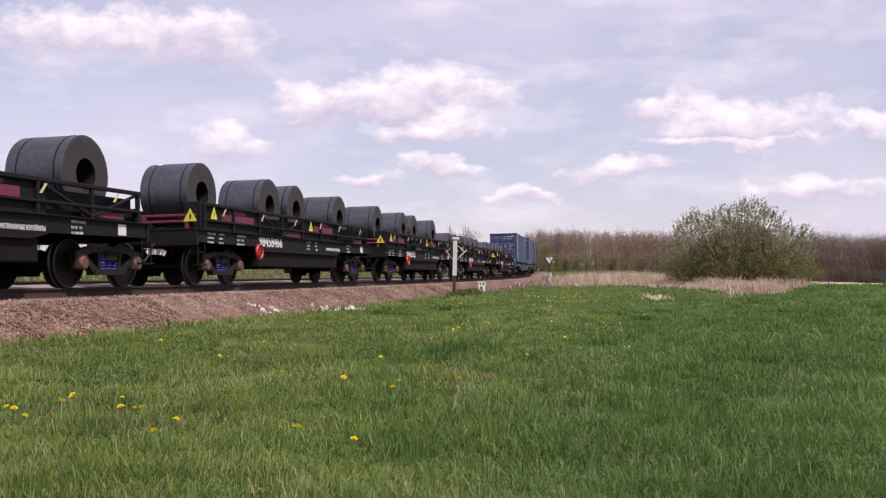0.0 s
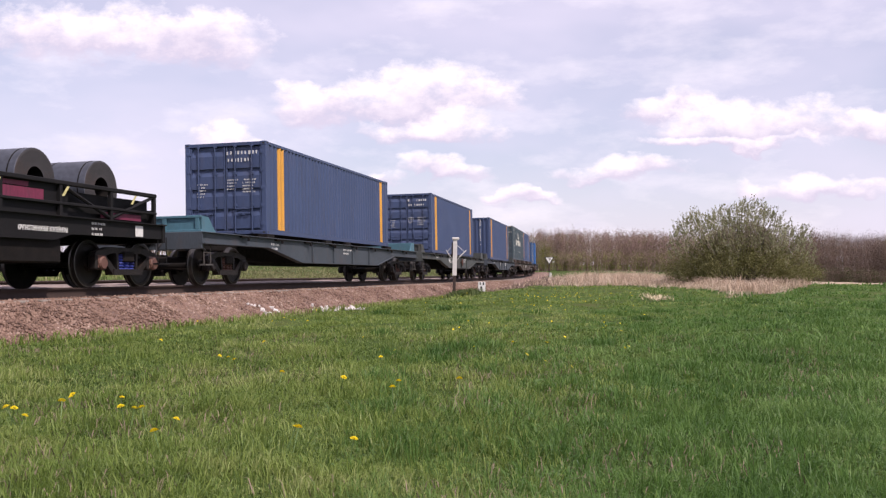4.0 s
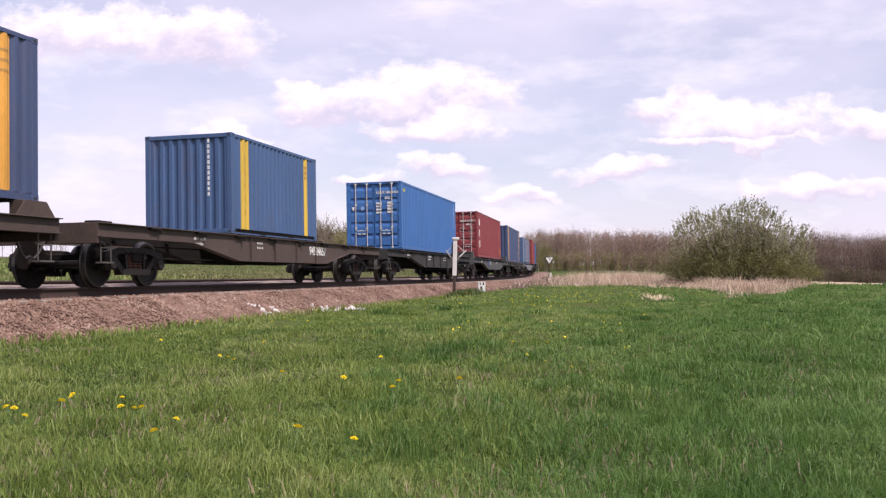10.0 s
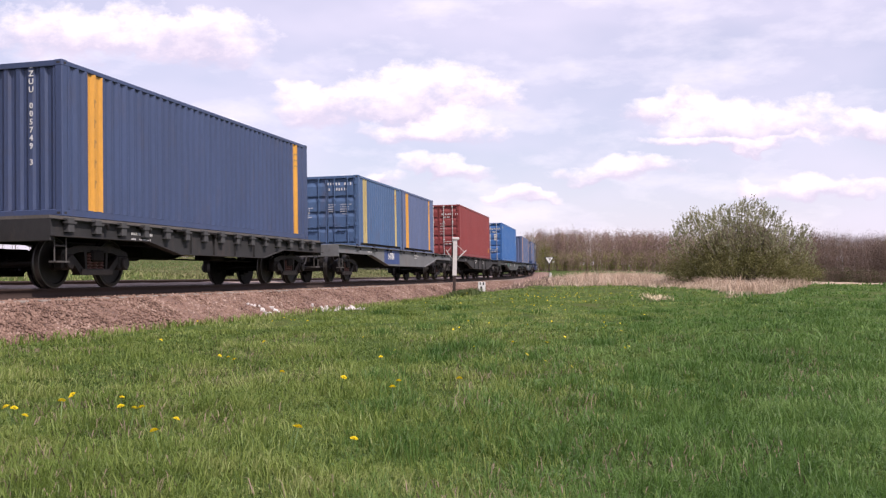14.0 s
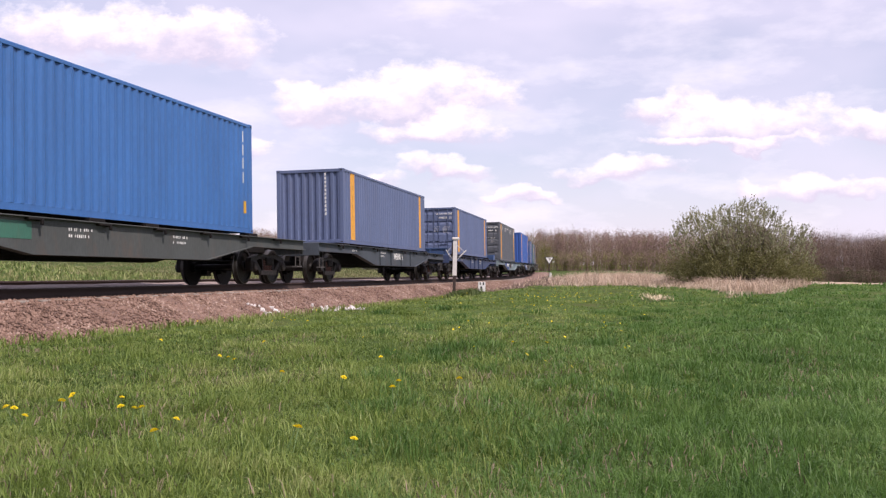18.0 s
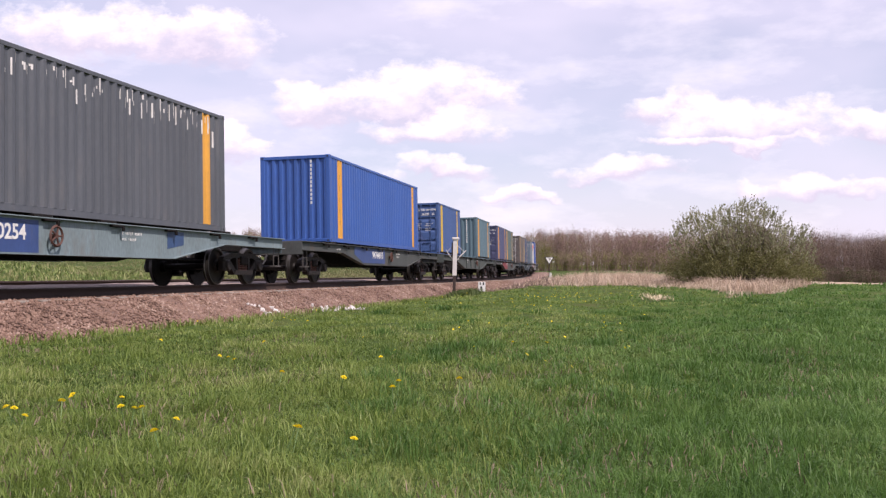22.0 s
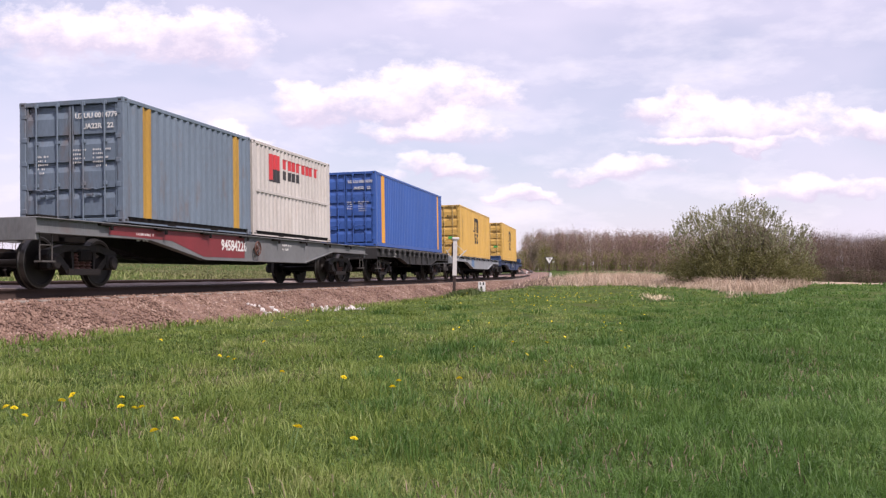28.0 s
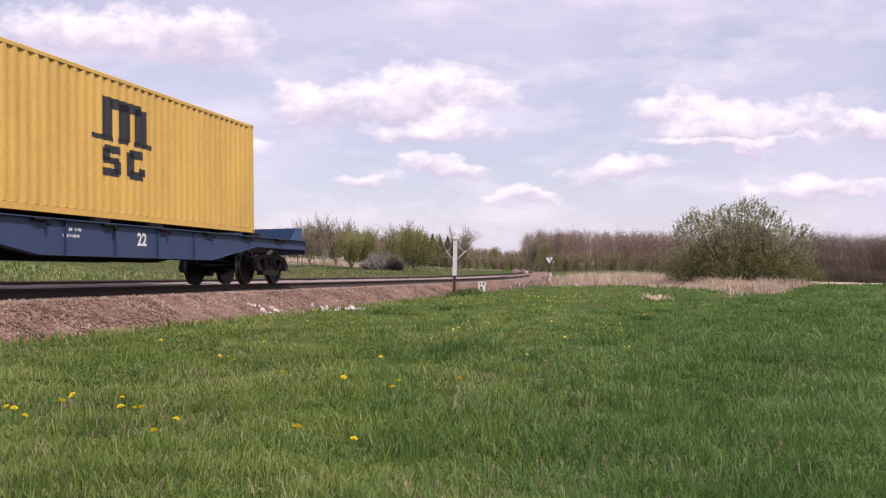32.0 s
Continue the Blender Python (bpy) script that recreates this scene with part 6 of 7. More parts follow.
def loose_straw():
    """A few pale bundles of old straw lying on the swell."""
    rs = np.random.RandomState(14)
    mat = leafy("old_straw", [(0.50, 0.40, 0.26), (0.66, 0.56, 0.40)], 2.0, trans=0.1)
    for u, yy in ((0.2235, 32.6), (0.217, 33.3), (0.229, 33.0)):
        n = 60
        x, y = u * yy + rs.normal(0, 0.15, n), yy + rs.normal(0, 0.22, n)
        tagged(new("straw_bundle", blades("straw_bundle", x, y, ground_z(x, y) + rs.uniform(0.03, 0.12, n), rs.uniform(0.06, 0.16, n), rs.uniform(0.01, 0.03, n), rs.uniform(0.9, 2.0, n), rs, mat)), "small heap of pale old straw lying in the grass", "straw heap", "straw heaps in the meadow")


def dandelions():
    petal = leafy("dandelion_yellow", [(0.86, 0.66, 0.012), (0.92, 0.76, 0.03)], 3.0, trans=0.35)
    stalk = material("dandelion_stalk", (0.12, 0.20, 0.06), 0.6)

    def head(b):
        for k, (n, r, z) in enumerate(((14, 0.026, 0.0), (11, 0.019, 0.006), (7, 0.011, 0.010))):
            for i in range(n):
                a = 2 * math.pi * (i + 0.37 * k) / n
                c, q = math.cos(a), math.sin(a)
                b.face([(0.003 * c, 0.003 * q, z), (r * 0.7 * c - 0.004 * q, r * 0.7 * q + 0.004 * c, z + 0.006), (r * c, r * q, z + 0.004), (r * 0.7 * c + 0.004 * q, r * 0.7 * q - 0.004 * c, z + 0.006)])
    # singles that stand out: bearing and dip below the eye
    spots = [(-0.4567, 0.1388), (-0.4484, 0.14), (-0.4371, 0.1477), (-0.3986, 0.1323), (-0.3891, 0.1281), (-0.3873, 0.1257), (-0.3357, 0.1287), (-0.3369, 0.1382), (-0.3227, 0.14), (-0.3149, 0.1388), (-0.2788, 0.1512), (-0.1542, 0.1595), (-0.1507, 0.1595), (-0.0931, 0.172), (0.0172, 0.1091), (-0.0528, 0.118), (-0.1038, 0.1079), (-0.0652, 0.0866), (-0.1684, 0.102), (-0.2183, 0.089), (-0.2248, 0.0866), (-0.1874, 0.0706), (-0.2954, 0.0688), (-0.2337, 0.0854), (-0.0463, 0.1115), (-0.1418, 0.0486), (-0.3019, 0.1637)]
    hm, sm = shared("flower_head", head, [petal]), shared("flower_stalk", lambda b: b.rod((0, 0, -0.16), (0, 0, 0.0), 0.003, 5), [stalk])
    rs = np.random.RandomState(4)
    for u, dip in spots:
        yy = 0.87 / dip
        x = u * yy
        top = thing("dandelion", "yellow dandelion in flower standing in the grass", "flower", "dandelions in the meadow")
        k = rs.uniform(0.75, 1.10) * (0.75 + 0.25 * min(1.6, yy / 5.5))
        z = -0.60
        top.matrix_basis = pose(x, yy, z, rs.uniform(8, 30), rs.uniform(-15, 15), rs.uniform(0, 360)) @ Matrix.Scale(k, 4)
        part("flower_head", hm, None, top)
        part("flower_stalk", sm, None, top, m=pose(0, 0, 0))
    # the rest, in drifts further off
    n = 190
    y = rs.uniform(9, 36, n)
    x = y * rs.uniform(-0.34, 0.22, n)
    extra = 70
    y = np.concatenate([y, rs.normal(31, 4, extra)])
    x = np.concatenate([x, y[n:] * rs.normal(0.115, 0.025, extra)])
    s, d = side_of(x, y)
    k = (d > 3.2) & ((clumpy(x, y, 0.5) > 0.52) | (np.arange(len(x)) >= n))
    x, y = x[k], y[k]
    z = ground_z(x, y) + rs.uniform(0.13, 0.2, len(x))
    r = rs.uniform(0.010, 0.019, len(x)) * (1 + 0.4 * smooth(20, 32, y))
    a = rs.uniform(0, 6.28, len(x))
    v = np.empty((len(x), 6, 3))
    for i in range(6):
        v[:, i] = np.stack([x + r * np.cos(a + i * 1.047), y + r * np.sin(a + i * 1.047), z + 0.012 * np.sin(i * 1.047 + 4.7) + 0.004 * (i % 2)], -1)
    f = (np.arange(6)[None] + 6 * np.arange(len(x))[:, None])
    tagged(new("far_dandelions", strip_mesh("far_dandelions", v, f, petal)), "drifts of yellow dandelions further off in the meadow", "flowers", kind="stuff")


BARK = material("willow_bark", (0.085, 0.070, 0.055), 0.95, 0, 0.4, 6, 60, 0.5, 40)
TWIG = material("grey_brown_twigs", (0.25, 0.21, 0.155), 0.9, 0, 0.4, 0.4, 3.0, 0.0)
# sunlight on the upper leaves is mixed into their paler colour; lower ones olive
WILLOW_LIT = leafy("lit_willow_leaves", [(0.16, 0.17, 0.08), (0.27, 0.28, 0.145), (0.48, 0.48, 0.33)], 0.9, trans=0.4)
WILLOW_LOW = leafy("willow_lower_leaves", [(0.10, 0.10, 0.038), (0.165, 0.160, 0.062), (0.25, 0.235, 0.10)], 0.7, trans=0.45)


def sticks(segs, sides=4):
    """Tapered sticks (from, to, radius, radius) as one set of corners and faces."""
    a, b = np.array([s[0] for s in segs]), np.array([s[1] for s in segs])
    ra, rb = np.array([s[2] for s in segs]), np.array([s[3] for s in segs])
    d = b - a
    d /= np.maximum(np.linalg.norm(d, axis=1, keepdims=True), 1e-6)
    ref = np.where(np.abs(d[:, 2:3]) > 0.9, np.array([[1.0, 0, 0]]), np.array([[0, 0, 1.0]]))
    u = np.cross(d, ref)
    u /= np.linalg.norm(u, axis=1, keepdims=True)
    w = np.cross(d, u)
    n = len(segs)
    v = np.empty((n, 2 * sides, 3))
    for i in range(sides):
        t = 2 * np.pi * i / sides
        o = u * math.cos(t) + w * math.sin(t)
        v[:, i], v[:, sides + i] = a + o * ra[:, None], b + o * rb[:, None]
    f = np.array([[i, (i + 1) % sides, sides + (i + 1) % sides, sides + i] for i in range(sides)])
    return v.reshape(-1, 3), (f[None] + 2 * sides * np.arange(n)[:, None, None]).reshape(-1, 4)


def leaf_quads(p, size, rs, long=1.8):
    n = len(p)
    a = rs.normal(0, 1, (n, 3))
    a /= np.linalg.norm(a, axis=1, keepdims=True)
    b = np.cross(a, rs.normal(0, 1, (n, 3)))
    b /= np.linalg.norm(b, axis=1, keepdims=True)
    s = (size * rs.uniform(0.6, 1.3, n))[:, None]
    v = np.stack([p - a * s * long / 2, p + b * s * 0.5, p + a * s * long / 2, p - b * s * 0.5], 1)
    return v.reshape(-1, 3), (np.arange(4)[None] + 4 * np.arange(n)[:, None])


def grow(rs, base, way, length, radius, levels, spread, segs, tips, up=0.15):
    """A limb with its side shoots; the ends of the last shoots go into tips."""
    p, d = np.array(base, float), np.array(way, float)
    n = 4
    for i in range(n):
        d = d + rs.normal(0, 0.12, 3) + np.array([0, 0, up * 0.3])
        d /= np.linalg.norm(d)
        q = p + d * length / n
        r0, r1 = radius * (1 - 0.7 * i / n), radius * (1 - 0.7 * (i + 1) / n)
        segs.append((p.copy(), q.copy(), r0, r1))
        if levels > 0 and (i > 0 or levels < 3):
            for _ in range(2 if levels > 1 else 3):
                side = rs.normal(0, 1, 3)
                side[2] = abs(side[2]) * 0.6
                nd_ = d + side / np.linalg.norm(side) * spread
                grow(rs, q, nd_ / np.linalg.norm(nd_), length * rs.uniform(0.42, 0.62), r1 * 0.6, levels - 1, spread, segs, tips, up)
        if levels == 0:
            tips.append((q.copy(), d.copy()))
        p = q
    tips.append((p, d))


def leaves_along(p, d, size, rs, long=2.2):
    """Leaves whose length follows a direction, loosely."""
    n = len(p)
    a = d + rs.normal(0, 0.35, (n, 3))
    a /= np.linalg.norm(a, axis=1, keepdims=True)
    b = np.cross(a, rs.normal(0, 1, (n, 3)))
    b /= np.linalg.norm(b, axis=1, keepdims=True)
    s = (size * rs.uniform(0.6, 1.3, n))[:, None]
    v = np.stack([p - a * s * long / 2, p + b * s * 0.5, p + a * s * long / 2, p - b * s * 0.5], 1)
    return v.reshape(-1, 3), (np.arange(4)[None] + 4 * np.arange(n)[:, None])


def willow(x, y, width, height):
    """Many leaning stems, a dense lower crown and upright leafy sprays standing open against the sky."""
    rs = np.random.RandomState(21)
    top = thing("willow_bush", "broad willow bush in young grey-green leaf", "bush")
    z = float(ground_z(x, y)[0]) - 0.05
    top.matrix_basis = pose(x, y, z)
    a_, b_, c_ = width * 0.46, width * 0.40, height * 0.98

    def depth(p):
        p = np.atleast_2d(p)
        return np.sqrt((p[:, 0] / a_) ** 2 + (p[:, 1] / b_) ** 2 + (np.maximum(p[:, 2], 0) / c_) ** 2)
    trunks, fine, tips = [], [], []
    for i in range(24):
        a = 2 * math.pi * i / 24 + rs.uniform(-0.2, 0.2)
        out = rs.uniform(0.1, 1.0)
        d = np.array([math.cos(a) * out * 1.15, math.sin(a) * out * 0.9, 1.0])
        d /= np.linalg.norm(d)
        seg = []
        grow(rs, (math.cos(a) * 0.35, math.sin(a) * 0.3, 0), d, height * rs.uniform(0.50, 0.66), rs.uniform(0.045, 0.085), 3, 0.60, seg, tips, 0.22)
        for sgm in seg:
            (trunks if sgm[2] > 0.02 else fine).append(sgm)
    fine = [g for g in fine if depth(g[1])[0] < 0.74]
    # sprays: upright shoots that rise out of the crown
    n = 1500
    bx, by = rs.uniform(-1, 1, n), rs.uniform(-1, 1, n)
    rr = bx ** 2 + by ** 2
    ok = (rr < 1) & ~((bx > 0.46) & (bx < 0.55) & (rs.uniform(0, 1, n) < 0.85))
    bx, by, rr = bx[ok], by[ok], rr[ok]
    roof = c_ * (0.50 + 0.40 * np.sqrt(1 - rr)) * (1 + 0.05 * np.sin(7 * bx + 1) + 0.03 * np.sin(17 * bx)) * (1 - 0.10 * (bx > 0.5))
    base = np.stack([a_ * bx, b_ * by, roof - 0.30 - 1.5 * rs.uniform(0, 1, len(bx)) ** 1.5], -1)
    way = np.stack([bx * 0.35, by * 0.3, np.ones(len(bx))], -1) + rs.normal(0, 0.20, base.shape)
    way /= np.linalg.norm(way, axis=1, keepdims=True)
    long_ = rs.uniform(0.28, 0.62, len(base))
    fine += [(p, p + d * q, 0.009, 0.004) for p, d, q in zip(base, way, long_)]
    fine += [(p * np.array([0.78, 0.78, 0.70]), p, 0.014, 0.008) for p in base[::4]]
    v, f = sticks([g for g in trunks if depth(g[1])[0] < 0.85], 6)
    part("trunk", strip_mesh("trunk", v, f, BARK), None, top)
    v, f = sticks([(a, b, max(r_, 0.006), max(q, 0.004)) for a, b, r_, q in fine], 3)
    tagged(part("branchwork", strip_mesh("branchwork", v, f, TWIG), None, top), kind="stuff")
    per = 9
    t = rs.uniform(0.05, 1.05, (len(base), per, 1))
    p = base[:, None] + way[:, None] * long_[:, None, None] * t + rs.normal(0, 0.035, (len(base), per, 3))
    v1, f1 = leaves_along(p.reshape(-1, 3), np.repeat(way, per, 0), 0.052, rs)
    part("spray_leaves", strip_mesh("spray_leaves", v1, f1, WILLOW_LIT), None, top)
    # the lower crown, in loose clumps, in the darker olive leaf colour
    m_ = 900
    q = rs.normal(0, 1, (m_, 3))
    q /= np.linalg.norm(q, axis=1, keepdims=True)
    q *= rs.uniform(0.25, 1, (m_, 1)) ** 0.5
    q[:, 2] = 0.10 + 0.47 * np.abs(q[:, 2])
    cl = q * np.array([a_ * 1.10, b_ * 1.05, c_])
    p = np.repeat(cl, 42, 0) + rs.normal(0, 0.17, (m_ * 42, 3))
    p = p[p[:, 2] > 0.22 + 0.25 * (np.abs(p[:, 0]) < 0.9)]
    v2, f2 = leaf_quads(p, 0.050, rs, 1.9)
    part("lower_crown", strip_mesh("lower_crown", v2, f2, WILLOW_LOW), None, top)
    return top


def woods(name, lab, xs, ys, height, seed, leaf, twig, green, leaves=44, twigs=22, nb=260, even=0.20):
    """Many trees as one: trunks, bare crowns of twigs and some young leaf."""
    rs = np.random.RandomState(seed)
    segs, pts, crowns = [], [], []
    zz = ground_z(xs, ys)
    for x, y, z in zip(xs, ys, zz):
        h = height * rs.uniform(0.96 - even, 0.98 + even * 0.8)
        lean = rs.normal(0, 0.03, 2) * h
        top = np.array([x + lean[0], y + lean[1], z + h])
        foot = np.array([x, y, z - 0.2])
        segs.append((foot, (foot + top) / 2, 0.11, 0.08))
        segs.append(((foot + top) / 2, foot + (top - foot) * 0.94, 0.08, 0.02))
        for _ in range(twigs):
            t = rs.uniform(0.22, 0.84)
            p = foot + (top - foot) * t
            a, ln_ = rs.uniform(0, 6.28), h * rs.uniform(0.06, 0.15) * (1.15 - t * 0.6)
            q = p + np.array([math.cos(a) * ln_, math.sin(a) * ln_, ln_ * rs.uniform(0.5, 1.5)])
            segs.append((p, q, 0.035, 0.012))
            q2 = q + np.array([rs.normal(0, 0.3), rs.normal(0, 0.3), rs.uniform(0.5, 1.0)]) * ln_ * 0.5
            segs.append((q, q2, 0.022, 0.008))
        mid, half, wide = foot + (top - foot) * 0.60, h * 0.42, h * rs.uniform(0.11, 0.19)
        q = rs.normal(0, 1, (nb, 3))
        q *= rs.uniform(0.2, 1.0, (nb, 1)) ** 0.45 / np.linalg.norm(q, axis=1, keepdims=True)
        crowns.append(mid + q * np.array([wide, wide, half]))
        g = green if rs.uniform() < 0.35 else green * 0.35
        n = int(leaves * g * 1.6)
        if n:
            c = foot + (top - foot) * rs.uniform(0.15, 0.9, (n, 1))
            pts.append(c + rs.normal(0, 1, (n, 3)) * np.array([h * 0.10, h * 0.10, h * 0.07]))
    v, f = sticks(segs, 3)
    mi = np.zeros(len(f), int)
    cp = np.concatenate(crowns)
    pv, pf = leaves_along(cp, np.stack([rs.normal(0, 0.35, len(cp)), rs.normal(0, 0.35, len(cp)), np.ones(len(cp))], -1), 0.070, rs, 7.0)
    f = np.concatenate([f, pf + len(v)])
    v = np.concatenate([v, pv])
    mi = np.concatenate([mi, np.zeros(len(pf), int)])
    if pts:
        pv, pf = leaf_quads(np.concatenate(pts), 0.20, rs, 1.5)
        f = np.concatenate([f, pf + len(v)])
        v = np.concatenate([v, pv])
        mi = np.concatenate([mi, np.ones(len(pf), int)])
    tagged(new(name, strip_mesh(name, v, f, [twig, leaf], mi)), lab, "woods", kind="stuff")


def build_woods():
    rs = np.random.RandomState(8)
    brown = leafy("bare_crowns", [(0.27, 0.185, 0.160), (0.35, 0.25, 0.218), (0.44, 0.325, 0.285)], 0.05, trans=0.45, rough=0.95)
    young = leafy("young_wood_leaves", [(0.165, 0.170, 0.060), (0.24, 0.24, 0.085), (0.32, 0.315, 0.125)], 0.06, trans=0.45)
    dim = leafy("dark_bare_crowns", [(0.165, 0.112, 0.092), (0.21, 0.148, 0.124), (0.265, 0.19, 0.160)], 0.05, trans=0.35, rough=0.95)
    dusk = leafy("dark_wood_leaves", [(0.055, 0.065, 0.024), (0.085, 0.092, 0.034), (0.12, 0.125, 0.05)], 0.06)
    n = 1250
    x = rs.uniform(26, 215, n)
    y = 262 + rs.uniform(0, 1, n) ** 1.6 * 60 + 0.10 * (x - 26)
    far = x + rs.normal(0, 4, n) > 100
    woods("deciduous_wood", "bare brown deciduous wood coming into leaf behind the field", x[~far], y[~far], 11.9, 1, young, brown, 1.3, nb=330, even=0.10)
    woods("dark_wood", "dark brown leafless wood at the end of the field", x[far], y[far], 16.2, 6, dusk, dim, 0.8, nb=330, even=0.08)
    n = 640
    x, y = rs.uniform(24, 220, n), 252 + rs.uniform(0, 14, n)
    y = y + 0.10 * (x - 26)
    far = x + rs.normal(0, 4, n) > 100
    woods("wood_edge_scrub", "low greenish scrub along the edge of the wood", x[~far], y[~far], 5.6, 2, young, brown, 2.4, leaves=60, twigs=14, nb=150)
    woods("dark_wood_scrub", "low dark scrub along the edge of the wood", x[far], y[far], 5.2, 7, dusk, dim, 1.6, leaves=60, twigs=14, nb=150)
    n = 520
    x = rs.uniform(-95, 8, n)
    y = 275 + rs.uniform(0, 60, n)
    woods("far_wood", "distant mixed wood beyond the tracks", x, y, 8.4, 3, young, brown, 1.0, even=0.25)
    n = 330
    x, y = rs.uniform(-75, 26, n), 256 + rs.uniform(0, 12, n)
    woods("far_wood_scrub", "olive brown scrub along the foot of the far wood", x, y, 3.9, 8, young, brown, 2.2, leaves=60, twigs=12, nb=120)
    n = 260
    x = rs.uniform(0, 46, n)
    y = 420 + rs.uniform(0, 60, n)
    woods("horizon_wood", "low green wood on the horizon", x, y, 7.6, 4, young, brown, 2.4, leaves=60, nb=150)
    n = 200
    x, y = np.concatenate([rs.uniform(-420, -120, n), rs.uniform(215, 480, n)]), rs.uniform(270, 330, 2 * n)
    woods("side_wood", "brown wood running on beside the fields", x, y, 12.5, 5, dusk, dim, 1.0, twigs=10, nb=90)


build_grass()
loose_straw()
dandelions()
willow(15.6, 50.0, 7.9, 4.95)
build_woods()


# ---- lineside things ----
def post_and_signs():
    concrete = material("whitewashed_concrete", (0.66, 0.64, 0.62), 0.85, 0, 0.2, 5, 40, 0.25, 40, (0.25, 0.22, 0.2), 0.4, 3)
    tar = material("tarred_post_foot", (0.045, 0.028, 0.024), 0.9, 0, 0.3, 5, 40, 0.2)
    y = 42.0
    x = (803.5 - 784) / 1686 * y
    z = 0.27 - (522 - 486) / 1686 * y
    top = thing("line_post", "white lineside post with a tarred foot and thin wire brackets", "post")
    top.matrix_basis = pose(x, y, z - 0.05, 0, 1.2, 0)
    b = Build()
    b.prism([(-0.085, -0.08), (0.085, -0.08), (0.095, 0.0), (0.085, 0.08), (-0.085, 0.08), (-0.095, 0.0)], 0.90, 2.50, "z")
    part("shaft", b, concrete, top)
    b = Build()
    b.prism([(-0.060, -0.06), (0.060, -0.06), (0.066, 0.0), (0.060, 0.06), (-0.060, 0.06), (-0.066, 0.0)], -0.2, 0.90, "z")
    part("foot", b, tar, top, "black tarred post foot")
    b = Build()
    b.box(-0.14, 0.18, -0.12, 0.12, 2.47, 2.58, 0, 0.02)
    part("cap", b, concrete, top)
    b = Build()
    b.box(-0.15, -0.09, -0.05, 0.05, 1.75, 2.35, 0, 0.01)
    part("cable_box", b, tar, top)
    for sg, k in ((1, 1.0), (-1, 0.8)):
        b = Build()
        b.rod((sg * 0.08, 0, 2.25), (sg * 0.42 * k, 0, 1.95), 0.014, 6)
        b.rod((sg * 0.42 * k, 0, 1.95), (sg * 0.10, 0, 1.60), 0.014, 6)
        b.rod((sg * 0.20, 0, 1.72), (sg * 0.50 * k, 0, 2.02), 0.016 if sg < 0 else 0.03, 6)
        part("wire_bracket", b, concrete if sg > 0 else BARE, top)
    # kilometre plate
    y = 44.0
    x = (852.5 - 784) / 1686 * y
    z = 0.27 - (519 - 486) / 1686 * y + 0.02
    top = thing("distance_plate", "small white distance plate on a short stake", "sign")
    top.matrix_basis = pose(x, y, z, 0, 0, 2)
    b = Build()
    b.box(-0.17, 0.17, -0.02, 0.02, 0.05, 0.50, 0, 0.018)
    plate = part("plate", b, WHITE, top)
    b = Build()
    for a, c, lo, hi in ((-0.10, -0.05, 0.36, 0.48), (0.04, 0.11, 0.36, 0.48), (-0.06, 0.02, 0.16, 0.29)):
        b.box(a, c, -0.026, -0.021, lo, hi)
    tagged(part("digit_bars", b, BLACK, plate), kind="stuff")
    b = Build()
    b.box(-0.03, 0.03, 0.02, 0.05, -0.3, 0.4)
    part("stake", b, tar, top)
    # triangular speed board
    y = 96.0
    x = (972 - 784) / 1686 * y
    z = float(ground_z(x, y)[0])
    zc = 0.27 - (461 - 486) / 1686 * y
    top = thing("speed_board", "white triangular speed board with a black rim on a post", "sign")
    top.matrix_basis = pose(x, y, 0)
    b = Build()
    b.prism([(-0.50, zc + 0.34), (0.50, zc + 0.34), (0.0, zc - 0.46)], -0.02, 0.02, "y")
    rim = part("rim", b, BLACK, top)
    b = Build()
    b.prism([(-0.38, zc + 0.28), (0.38, zc + 0.28), (0.0, zc - 0.33)], -0.03, -0.022, "y")
    part("face", b, WHITE, rim)
    b = Build()
    for a, c, lo, hi in ((-0.07, 0.13, 0.17, 0.22), (0.05, 0.13, 0.05, 0.2), (-0.07, 0.08, 0.02, 0.07)):
        b.box(a, c, -0.036, -0.031, zc + lo, zc + hi)
    part("digit_bars", b, BLACK, rim)
    b = Build()
    b.rod((0, 0.05, z - 0.2), (0, 0.05, zc + 0.3), 0.05, 8)
    part("post", b, tar, top)
    # short marker stakes along the line
    for u, yy, h in ((967, 84, 0.5), (974, 84, 0.9), (932, 130, 1.1), (936, 128, 0.7), (945, 120, 0.35)):
        xx = (u - 784) / 1686 * yy
        st = thing("marker_stake", "short white marker stake beside the line", "stake", "marker stakes by the line")
        st.matrix_basis = pose(xx, yy, float(ground_z(xx, yy)[0]))
        b = Build()
        b.box(-0.10, 0.10, -0.08, 0.08, -0.1, h, 0, 0.02)
        part("stake", b, concrete, st)


